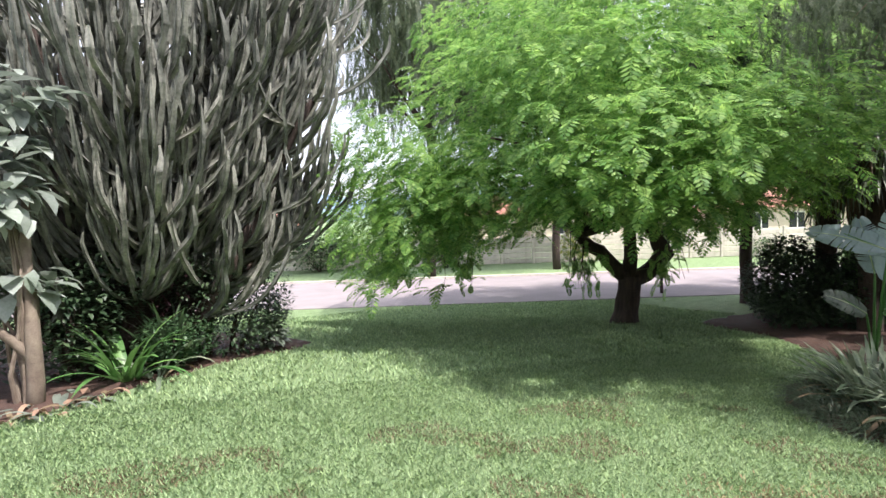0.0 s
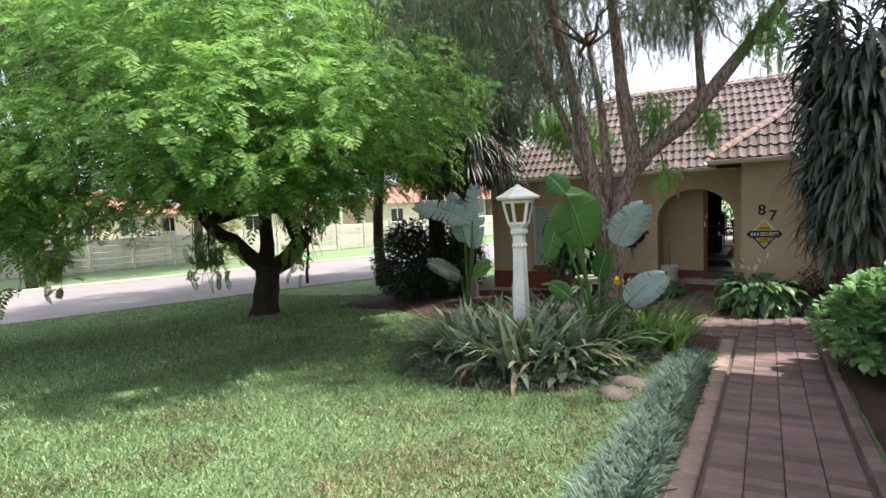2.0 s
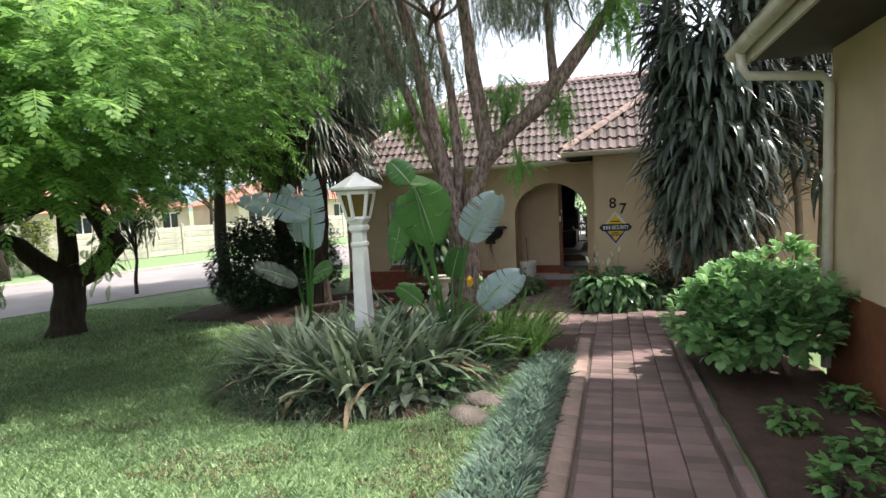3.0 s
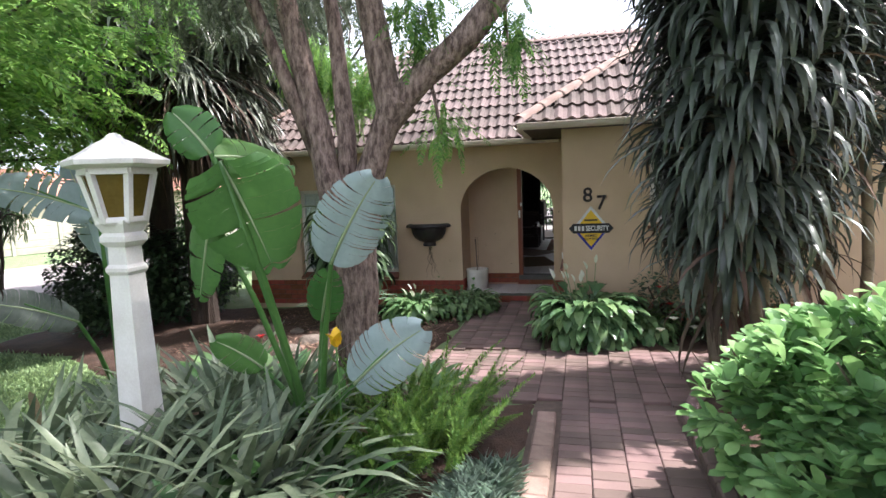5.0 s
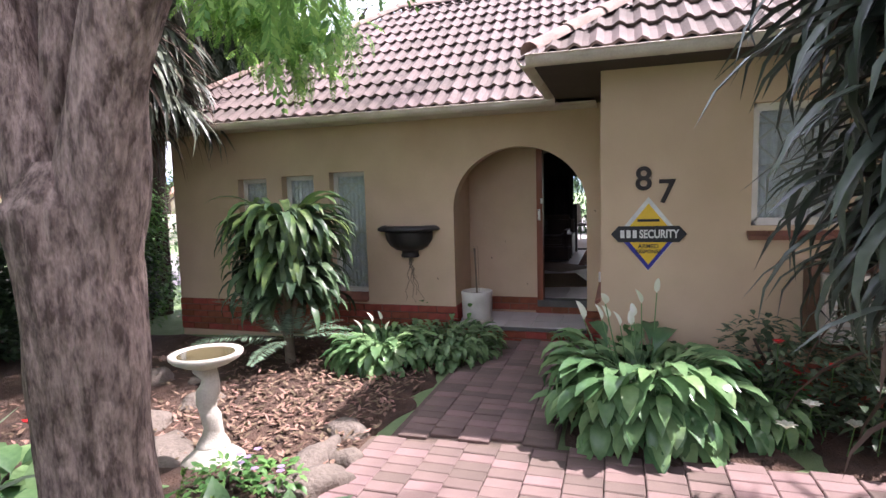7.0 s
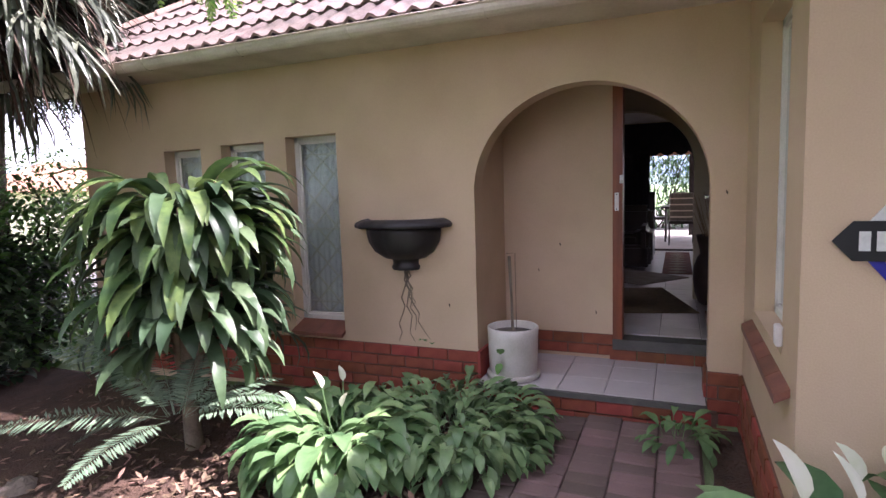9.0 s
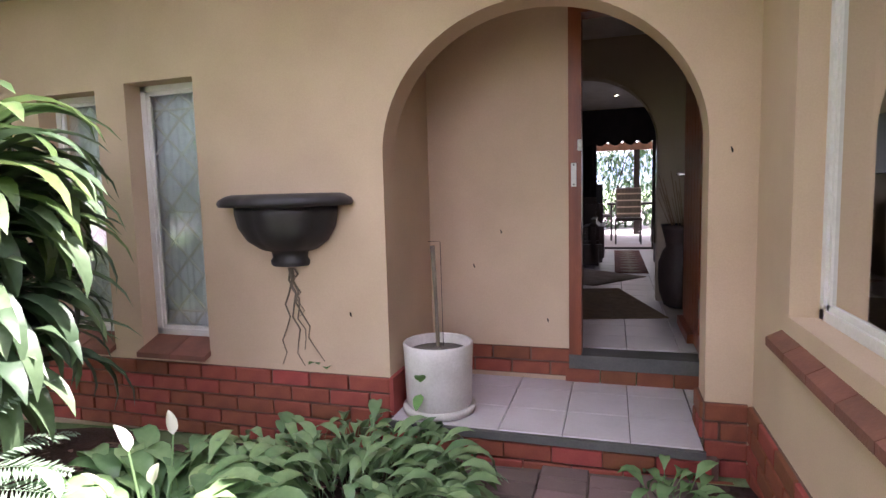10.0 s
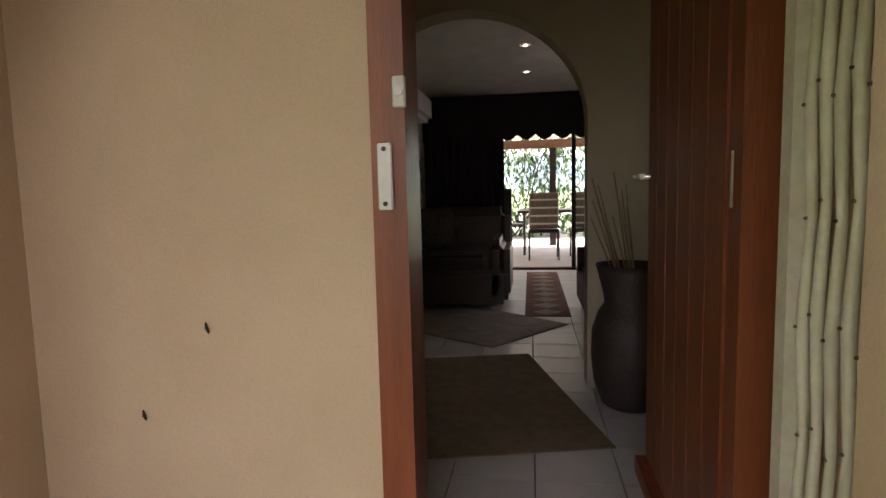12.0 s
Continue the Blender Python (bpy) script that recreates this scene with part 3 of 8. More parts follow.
gutter("gutter", (EX - 0.03, 6.45, EZ - 0.03), (EX - 0.03, WEY - 0.02, EZ - 0.03), "cream painted half-round gutter along the arch wall")
gutter("gutter", (WEX - 0.03, WEY + 0.02, WEZ - 0.03), (WEX - 0.03, -9, WEZ - 0.03), "cream painted half-round gutter along the wing")
gutter("gutter", (EX - 0.1, WEY + 0.03, WEZ - 0.03), (WEX - 0.06, WEY + 0.03, WEZ - 0.03), "short gutter on the side eave of the wing")

# ---- plants: generators ----
def ribbon_points(pos, az, e0, bend, length, segs):
    """Points and frames along many arching midribs: start, azimuth, first elevation, bend (radians over the length)."""
    m = len(pos)
    s = np.linspace(0, 1, segs + 1)
    el = e0[:, None] - bend[:, None] * s[None] ** 1.3
    step = (length / segs)[:, None]
    mid = (el[:, 1:] + el[:, :-1]) / 2
    h = np.concatenate([np.zeros((m, 1)), np.cumsum(np.cos(mid) * step, 1)], 1)
    z = np.concatenate([np.zeros((m, 1)), np.cumsum(np.sin(mid) * step, 1)], 1)
    ca, sa = np.cos(az)[:, None], np.sin(az)[:, None]
    p = np.stack([pos[:, :1] + h * ca, pos[:, 1:2] + h * sa, pos[:, 2:3] + z], -1)
    tan = np.stack([np.cos(el) * ca, np.cos(el) * sa, np.sin(el)], -1)
    side = np.stack([-sa + 0 * el, ca + 0 * el, 0 * el], -1)
    nor = np.cross(side, tan) * -1
    return s, p, tan, side, nor


SHAPES = {"strap": lambda s: np.minimum(1, 3.5 * (1.02 - s)) * np.minimum(1, 0.6 + 2 * s), "lance": lambda s: np.sin(np.pi * np.clip(s * 0.92 + 0.08, 0, 1)) ** 0.8,
          "spoon": lambda s: np.sin(np.pi * np.clip(s, 0, 1) ** 1.7) ** 0.8 + 0.06 * (1 - s),
          "ovate": lambda s: np.sin(np.pi * np.clip(s, 0, 1) ** 0.7) ** 0.75, "petiole": lambda s: np.where(s < 0.4, 0.05, np.sin(np.pi * np.clip((s - 0.4) / 0.6, 0, 1) ** 0.75) ** 0.75)}


def blades(name, pos, az, e0, bend, length, width, material, segs=5, shape="strap", fold=0.25, twist=None):
    pos, az, e0, bend, length, width = (np.asarray(q, float) for q in (pos, az, e0, bend, length, width))
    s, p, tan, side, nor = ribbon_points(pos, az, e0, bend, length, segs)
    w = (SHAPES[shape](s)[None] * width[:, None] / 2 + 0.0004)[..., None]
    if twist is not None:
        c, q = np.cos(twist)[:, None, None], np.sin(twist)[:, None, None]
        side, nor = c * side + q * nor, c * nor - q * side
    v = np.stack([p - side * w + nor * w * fold, p, p + side * w + nor * w * fold], 2)
    m, k = len(pos), segs + 1
    v = v.reshape(-1, 3)
    i = (np.arange(m)[:, None, None] * k + np.arange(segs)[None, :, None]) * 3 + np.arange(2)[None, None]
    f = np.stack([i, i + 1, i + 4, i + 3], -1).reshape(-1, 4)
    return quick(name, v, f, material, True)


def fronds(name, pos, az, e0, bend, length, pairs, leaflet, width, material, forward=0.35, droop=0.15, segs=8, start=0.15):
    """Feather leaves: a thin rachis with leaflets in pairs."""
    pos, az, e0, bend, length = (np.asarray(q, float) for q in (pos, az, e0, bend, length))
    s, p, tan, side, nor = ribbon_points(pos, az, e0, bend, length, segs)
    m = len(pos)
    at = np.linspace(start, 0.99, pairs)
    ix = at * segs
    lo = np.minimum(ix.astype(int), segs - 1)
    t = (ix - lo)[None, :, None]
    pick = lambda q: q[:, lo] * (1 - t) + q[:, lo + 1] * t
    P, T, S, N = pick(p), pick(tan), pick(side), pick(nor)
    ll = (leaflet * np.asarray(length)[:, None] * (np.sin(np.pi * (0.12 + 0.83 * at)) ** 0.7)[None])[..., None]
    quads = []
    for sg in (-1, 1):
        d = S * sg * (1 - forward) + T * forward - N * 0 + np.array([0, 0, -droop]) + rng.normal(0, 0.06, P.shape)
        d /= np.linalg.norm(d, axis=-1, keepdims=True)
        wv = np.cross(d, N)
        wv = wv / np.linalg.norm(wv, axis=-1, keepdims=True) * width * 0.5
        quads.append(np.stack([P, P + d * ll * 0.5 - wv, P + d * ll, P + d * ll * 0.5 + wv], 2))
    v = np.stack(quads, 1).reshape(-1, 3)
    f = np.arange(len(v)).reshape(-1, 4)
    # rachis
    w = np.linspace(1, 0.3, segs + 1)[None, :, None] * np.maximum(0.0025, width * 0.16)
    rv = np.stack([p - side * w, p + side * w], 2).reshape(-1, 3)
    i = (np.arange(m)[:, None] * (segs + 1) + np.arange(segs)[None]) * 2 + len(v)
    rf = np.stack([i, i + 1, i + 3, i + 2], -1).reshape(-1, 4)
    return quick(name, np.concatenate([v, rv]), np.concatenate([f, rf]), material)


U = lambda a, b, n: rng.uniform(a, b, n)


def in_blobs(n, blobs, shell=0.45):
    """Points near the skins of several ellipsoids (x, y, z, rx, ry, rz)."""
    b = np.array(blobs, float)
    vol = b[:, 3] * b[:, 4] * b[:, 5]
    k = rng.choice(len(b), n, p=vol ** 0.75 / (vol ** 0.75).sum())
    d = sphere_dirs(n)
    r = (1 - shell * rng.random(n) ** 1.5)[:, None]
    return b[k, :3] + d * r * b[k, 3:], d


def limb(g, a, b, r0, r1, n=7, sag=0.0, jig=0.08, sides=10):
    a, b = Vector(a), Vector(b)
    ln = (b - a).length
    pts = []
    for i in range(n + 1):
        t = i / n
        q = a.lerp(b, t) + Vector((0, 0, sag * math.sin(math.pi * t)))
        if 0 < i < n:
            q += Vector(noise.noise_vector(Vector((a.x + b.y * 3 + t * 3, b.x - a.y, t * 2)))) * jig * ln
        pts.append(q)
    g.tube(pts, [r0 + (r1 - r0) * (i / n) for i in range(n + 1)], sides, wob=0.12)
    return pts


def gz(x, y):
    return float(ground(x, y))


# ---- tree with feathery leaves on the lawn ----
def feather_tree():
    x, y = 9.92, 10.3
    z = gz(x, y)
    th = base("tree", (x, y, z), "spreading feathery-leaved tree with a forked dark trunk on the lawn", "tree")
    g = Geo()
    g.tube([(x, y, z - 0.15), (x, y, z + 0.02), (x + 0.02, y, z + 0.3), (x + 0.1, y - 0.04, z + 0.8), (x + 0.14, y - 0.06, z + 1.15)], [0.46, 0.37, 0.29, 0.26, 0.29], 36, wob=0.25, fis=0.08)
    fork = (x + 0.12, y - 0.05, z + 1.05)
    # two main limbs and the swollen curl
    limb(g, fork, (x - 1.15, y + 0.35, z + 2.3), 0.2, 0.13, 7, 0.0, 0.05)
    limb(g, fork, (x + 0.95, y - 0.5, z + 1.75), 0.2, 0.2, 5, -0.12, 0.03)
    limb(g, (x + 0.9, y - 0.48, z + 1.6), (x + 0.55, y - 0.25, z + 2.5), 0.23, 0.15, 5, 0.0, 0.05)
    limb(g, fork, (x + 0.35, y + 0.15, z + 2.9), 0.2, 0.12, 6, 0.0, 0.05)
    tips = []
    for k in range(26):
        w = 2 * math.pi * k / 26 + rng.uniform(-0.15, 0.15)
        r = rng.uniform(2.2, 5.2)
        a = [(x - 1.1, y + 0.33, z + 2.2), (x + 0.6, y - 0.28, z + 2.4), (x + 0.35, y + 0.15, z + 2.8)][k % 3]
        b = (x + r * math.cos(w), y + r * math.sin(w), z + rng.uniform(2.6, 5.2))
        limb(g, a, b, 0.075, 0.015, 6, 0.35, 0.06, 6)
        tips.append(b)
    part("trunk", g, th, "dark forked trunk with a curled knot", mat=BARK_D, smooth=True)
    blobs = [(x + 1.5, y + 3.5, z + 6.0, 3.2, 2.6, 2.0), (x, y, z + 4.4, 4.2, 4.2, 1.6), (x - 3.4, y - 3.6, z + 3.5, 2.0, 2.2, 1.05), (x - 1.2, y - 3.2, z + 3.6, 2.2, 1.9, 1.2), (x - 4.2, y - 1.0, z + 3.3, 1.7, 1.9, 1.1),
             (x - 4.6, y + 1.5, z + 3.0, 1.5, 1.6, 1.3), (x + 1.2, y - 3.3, z + 3.7, 1.7, 1.4, 1.1), 
             (x - 5.7, y + 2.4, z + 2.3, 0.9, 1.0, 1.4), (x + 2.6, y - 0.6, z + 3.9, 1.8, 1.8, 1.2), (x - 2.2, y + 2.4, z + 3.3, 2.2, 1.8, 1.2), (x - 1.6, y - 0.9, z + 3.3, 1.8, 1.6, 0.8),
             (x - 3.1, y - 4.5, z + 2.85, 1.0, 0.9, 0.6), (x - 4.3, y - 4.2, z + 4.6, 1.5, 1.5, 0.9),
             (x - 4.6, y - 5.2, z + 3.6, 1.3, 1.3, 0.8), (x - 2.6, y - 5.6, z + 3.9, 1.4, 1.2, 0.8), (x - 0.8, y - 5.0, z + 4.3, 1.5, 1.2, 0.9), (x, y, z + 6.6, 3.6, 3.6, 1.5), (x - 3.0, y - 3.2, z + 6.0, 2.4, 2.2, 1.2), (x + 2.2, y - 3.0, z + 5.4, 1.8, 1.8, 1.1),
             (5.6, 12.0, z + 3.4, 1.3, 1.2, 1.5), (6.6, 12.6, z + 3.0, 1.2, 1.2, 1.3), (x - 1.0, y + 2.5, z + 7.6, 3.0, 2.6, 1.3), (x - 3.4, y + 0.4, z + 5.4, 2.0, 2.0, 1.3), (3.1, 9.3, z + 2.9, 0.8, 0.9, 1.5), (4.2, 9.5, z + 2.6, 1.0, 1.1, 1.3), (3.4, 9.6, z + 4.2, 1.0, 1.0, 0.8), (4.9, 9.9, z + 3.4, 1.1, 1.0, 1.0)]
    n = 15500
    p, d = in_blobs(n, blobs, 0.55)
    az = np.arctan2(p[:, 1] - y, p[:, 0] - x) + rng.normal(0, 0.9, n)
    part("crown", fronds("crown", p, az, U(-0.35, 0.4, n), U(0.6, 1.5, n), U(0.34, 0.6, n), 9, 0.27, 0.042, L_ACACIA, segs=4, start=0.1), th, "bright green feathery foliage")
    # a few hanging sprays
    n = 260
    hb = [(x - 4.4, y + 0.2, z + 1.7, 0.35, 0.5, 0.6), (x - 2.3, y - 1.2, z + 1.7, 0.5, 0.5, 0.6), (x - 5.7, y + 1.2, z + 1.8, 0.35, 0.4, 0.6), (x - 0.6, y - 1.8, z + 1.6, 0.4, 0.4, 0.5)]
    p, d = in_blobs(n, hb, 0.9)
    part("hanging_spray", fronds("hanging_spray", p, U(0, 6.28, n), U(-1.2, 0.1, n), U(0.2, 0.9, n), U(0.2, 0.34, n), 9, 0.3, 0.028, L_ACACIA, segs=4), th)
    for cx, cy, cz, rx, ry, rz in hb:
        for k in range(5):
            g = Geo()
            a = (cx + rng.uniform(-rx, rx), cy + rng.uniform(-ry, ry), cz - rz * rng.uniform(0.3, 1))
            limb(g, (cx + rng.uniform(-0.3, 0.3), cy + rng.uniform(-0.3, 0.3), z + 2.8), a, 0.012, 0.004, 6, 0, 0.05, 5)
            part("twig", g, th, mat=BARK_D)


feather_tree()


# ---- big rough-barked tree before the house ----
def rough_tree():
    x, y = 8.8, 1.98
    z = gz(x, y)
    th = base("tree", (x, y, z), "large weeping tree with rough brown bark and forked stems", "tree")
    g = Geo()
    g.tube([(x, y, z - 0.2), (x, y, z + 0.05), (x, y, z + 0.25), (x, y, z + 0.6), (x, y + 0.01, z + 1.2), (x, y + 0.02, z + 1.6), (x, y + 0.02, z + 1.75)], [0.34, 0.27, 0.205, 0.18, 0.185, 0.19, 0.1], 48, wob=0.2, fis=0.09)
    g.tube([(x, y - 0.0, z + 0.95), (x, y - 0.05, z + 1.45), (x + 0.02, y - 0.16, z + 2.0), (x + 0.03, y - 0.3, z + 2.35), (x + 0.04, y - 0.42, z + 2.55)], [0.06, 0.13, 0.112, 0.11, 0.14], 36, wob=0.2, fis=0.1)
    g.tube([(x, y + 0.0, z + 0.95), (x, y + 0.06, z + 1.45), (x - 0.02, y + 0.2, z + 2.1), (x - 0.03, y + 0.32, z + 2.8), (x - 0.05, y + 0.55, z + 3.9), (x - 0.1, y + 0.8, z + 5.2), (x - 0.2, y + 1.0, z + 6.3)], [0.06, 0.13, 0.105, 0.095, 0.08, 0.06, 0.04], 32, wob=0.2, fis=0.1)
    g.tube([(x + 0.03, y + 0.05, z + 1.7), (x + 0.06, y + 0.04, z + 2.3), (x + 0.1, y + 0.1, z + 3.2), (x + 0.15, y + 0.3, z + 4.4)], [0.085, 0.075, 0.06, 0.04], 12, wob=0.22)
    # thick limb towards the wing roof and an upright one from the knot
    g.tube([(x + 0.04, y - 0.38, z + 2.5), (x + 0.05, y - 0.62, z + 2.72), (x + 0.05, y - 0.95, z + 2.95), (x + 0.05, y - 1.35, z + 3.4), (x + 0.03, y - 1.8, z + 3.95), (x, y - 2.4, z + 4.7)], [0.125, 0.105, 0.1, 0.085, 0.07, 0.045], 28, wob=0.2, fis=0.1)
    g.tube([(x + 0.04, y - 0.36, z + 2.45), (x + 0.02, y - 0.28, z + 2.9), (x, y - 0.2, z + 3.5), (x - 0.05, y - 0.1, z + 4.6), (x - 0.1, y, z + 5.6)], [0.12, 0.1, 0.09, 0.065, 0.04], 28, wob=0.2, fis=0.1)
    g.tube([(x - 0.03, y + 0.22, z + 2.1), (x - 0.1, y + 0.5, z + 2.9), (x - 0.2, y + 0.85, z + 3.9), (x - 0.3, y + 1.2, z + 5.0)], [0.07, 0.06, 0.05, 0.03], 10, wob=0.2)
    g.tube([(x + 0.05, y - 1.2, z + 3.2), (x + 0.15, y - 1.15, z + 3.8), (x + 0.2, y - 1.1, z + 4.6)], [0.06, 0.05, 0.03], 10, wob=0.2)
    for k in range(40):
        w = rng.uniform(0, 6.28)
        a = [(x, y - 2.3, z + 4.6), (x - 0.05, y - 0.1, z + 4.8), (x - 0.1, y + 0.75, z + 5.0), (x - 0.3, y + 1.15, z + 4.9), (x + 0.2, y - 1.1, z + 4.4), (x + 0.14, y + 0.28, z + 4.2)][k % 6]
        r = rng.uniform(0.8, 2.6)
        limb(g, a, (a[0] + r * math.cos(w), a[1] + r * math.sin(w), a[2] + rng.uniform(-0.5, 1.3)), 0.028, 0.006, 6, 0.25, 0.1, 6)
    part("trunk", g, th, "rough fissured trunk and limbs", mat=BARK, smooth=True)
    # Blobs above z + 5.65 are added to shade the court, path and dracaena.
    blobs = [(13.3, 1.6, z + 5.7, 1.0, 1.1, 0.5), (12.4, 1.9, z + 5.8, 0.9, 0.9, 0.5), (x, y + 0.2, z + 5.6, 2.7, 3.0, 1.3), (x + 0.3, y - 2.2, z + 5.1, 1.4, 1.5, 0.9), (x - 0.5, y + 2.0, z + 5.0, 1.6, 1.6, 1.1), (x + 1.6, y + 0.9, z + 4.2, 0.9, 1.0, 0.7), (x - 1.6, y - 0.4, z + 5.0, 1.2, 1.4, 0.8), (10.5, -0.5, z + 5.9, 1.1, 1.8, 0.5), (9.4, -0.6, z + 5.9, 1.3, 1.2, 0.5), (7.6, -1.0, z + 5.9, 1.3, 1.2, 0.5), (x - 0.3, y + 0.9, z + 3.7, 0.7, 0.9, 0.5), (x, y - 0.9, z + 4.3, 0.6, 0.7, 0.5)]
    n = 11500
    p, d = in_blobs(n, blobs, 0.7)
    part("crown", fronds("crown", p, U(0, 6.28, n), U(-1.5, 0.0, n), U(0.1, 0.7, n), U(0.25, 0.5, n), 12, 0.14, 0.010, L_WEEP, forward=0.6, segs=4), th, "fine grey-green weeping foliage with added high clumps for shade")
    # bright sprays over the eave
    n = 1100
    p, d = in_blobs(n, [(12.7, 3.5, 3.35, 0.5, 0.75, 0.5), (12.3, 3.9, 3.7, 0.5, 0.6, 0.4), (x - 0.1, y - 1.9, z + 4.0, 0.3, 0.3, 0.4), (8.9, 1.25, 2.4, 0.12, 0.14, 0.24), (8.85, 0.72, 3.0, 0.2, 0.22, 0.28), (8.85, 1.36, 3.15, 0.3, 0.25, 0.3)], 0.8)
    part("bright_spray", fronds("bright_spray", p, U(0, 6.28, n), U(-1.4, 0.1, n), U(0.2, 0.8, n), U(0.2, 0.4, n), 10, 0.2, 0.018, L_ACACIA, forward=0.5, segs=4), th, "fresh green young foliage")
    g = Geo()
    for a, b in (((x + 0.14, y + 0.28, z + 4.2), (12.6, 3.5, 3.9)), ((x - 0.1, y + 0.75, z + 4.6), (12.2, 3.9, 4.0)), ((x + 0.05, y - 0.5, z + 2.65), (8.9, 1.25, 2.25)), ((x + 0.04, y - 1.2, z + 3.25), (8.85, 0.72, 2.85))):
        limb(g, a, b, 0.03, 0.01, 8, 0.3, 0.05, 6)
    part("branch", g, th, mat=BARK)


rough_tree()


# ---- candelabra succulent in the border ----
def candelabra():
    x, y = -0.85, 10.3
    z = gz(x, y)
    th = base("succulent_tree", (x, y, z), "huge candelabra succulent with crowded ribbed upright stems", "succulent")
    g = Geo()
    starts = []
    for k in range(22):
        w = 2 * math.pi * k / 22 + rng.uniform(-0.2, 0.2)
        r = rng.uniform(0.4, 2.9)
        b = (x + r * 1.3 * math.cos(w), y + r * 0.7 * math.sin(w), z + rng.uniform(4.0, 6.4))
        pts = limb(g, (x + 0.6 * math.cos(w), y + 0.45 * math.sin(w), z - 0.1), b, 0.16, 0.06, 11, -0.35, 0.05, 9)
        starts += [(p, w) for p in pts[3:]]
    for k in range(28):
        w = rng.uniform(-1.6, 0.9)
        b = (x + rng.uniform(1.5, 3.7) * math.cos(w), y + 1.5 * math.sin(w), z + rng.uniform(2.0, 5.4))
        pts = limb(g, (x + 0.4 * math.cos(w), y + 0.4 * math.sin(w), z + 0.6), b, 0.10, 0.05, 9, -0.25, 0.05, 9)
        starts += [(p, w) for p in pts[3:]] * 2
    part("trunk", g, th, "grey-brown woody trunks", mat=BARK_D, smooth=True)
    rest = Geo()
    sides = 8
    for k in range(2300):
        (p, w) = starts[rng.integers(len(starts))]
        w = w + rng.normal(0, 0.8)
        reach, rise = rng.uniform(0.3, 1.6), rng.uniform(0.6, 1.8)
        r0 = rng.uniform(0.03, 0.056)
        n = 11
        pts, rad = [], []
        p0 = Vector(p)
        for i in range(n + 1):
            t = i / n
            c = reach * math.sin(t * 1.5) ** 0.8 if t else 0.0
            q = p0 + Vector((c * math.cos(w), c * math.sin(w), rise * t ** 1.7 + 0.12 * t))
            q += Vector(noise.noise_vector(Vector((k * 1.7, t * 3.2, 0)))) * 0.12 * t
            pts.append(q)
            rad.append(r0 * (1.0 if i % 2 else 0.74) * (1 if i < n else 0.35))
        one = k < 290
        g = Geo() if one else rest
        a0 = len(g.v)
        g.tube(pts, rad, sides)
        for j in range(a0, len(g.v)):   # ribs
            i, kk = divmod(j - a0, sides)
            if kk % 2 and i < len(pts):
                c = Vector(pts[i])
                g.v[j] = tuple(c + (Vector(g.v[j]) - c) * 0.5)
        if one:
            part("stem", g, th, mat=L_CACTUS)
    tagged(part("crowded_stem_mass", rest, th, "grey-green ribbed succulent stems", mat=L_CACTUS_J), kind="stuff")


candelabra()


# ---- strap-leaved clumps, ferns, shrubs ----
def strap_clump(name, x, y, n, length, width, material, label, category="plant", spread=0.25, lift=0.0, dry=0.0, e=(0.6, 1.45), bend=(0.8, 2.2), shape="strap", group=""):
    z = gz(x, y) + lift
    th = base(name, (x, y, z), label, category, group)
    r, a = spread * np.sqrt(rng.random(n)), U(0, 6.28, n)
    pos = np.stack([x + r * np.cos(a), y + r * np.sin(a), np.full(n, z - 0.02)], 1)
    az = a + rng.normal(0, 0.6, n)
    k = int(n * (1 - dry))
    ln, wd = U(*length, n), U(*width, n)
    part("foliage", blades("foliage", pos[:k], az[:k], U(*e, k), U(*bend, k), ln[:k], wd[:k], material, 6, shape), th)
    if dry:
        m = n - k
        part("dry_foliage", blades("dry_foliage", pos[k:], az[k:], U(0.2, 1.0, m), U(1.2, 2.8, m), ln[k:], wd[k:], L_DRY, 6, shape), th, "dry straw-coloured leaves")
    return th


LAMP = (7.33, 2.76)
L_DARKG = leafmat("fine_grass", (0.12, 0.165, 0.10), (0.06, 0.085, 0.05), 0.35, 0.25)
for i, (dx, dy, n) in enumerate([(-0.75, 0.1, 130), (-0.55, 0.75, 120), (-0.4, -0.6, 120), (0.1, 1.15, 110), (-0.15, 0.2, 120), (0.25, -0.75, 120), (0.7, 0.7, 90), (0.75, -0.2, 110), (-0.95, -0.4, 90), (1.3, -0.5, 90), (1.4, 0.4, 80), (-0.15, -0.95, 90)]):
    strap_clump("strap_leaf_plant", LAMP[0] + dx * 0.76, LAMP[1] + dy * 0.76, int(n * 0.95), (0.6, 1.05), (0.04, 0.07), L_STRAP, "green and straw-streaked strap-leaved clump round the garden lamp", spread=0.28, dry=0.3, e=(0.85, 1.5), bend=(0.4, 1.9), group="strap-leaved clumps round the lamp")
for k in range(16):
    w = k * 0.33 + 1.75
    strap_clump("edging_grass", LAMP[0] + 0.1 + 1.27 * math.cos(w), LAMP[1] + 0.05 + 1.27 * math.sin(w), 330, (0.3, 0.5), (0.006, 0.01), L_DARKG, "dark fine grass tuft edging the lamp bed", "grass tuft", 0.2, e=(0.5, 1.4), bend=(1.0, 2.4), group="edging tufts")


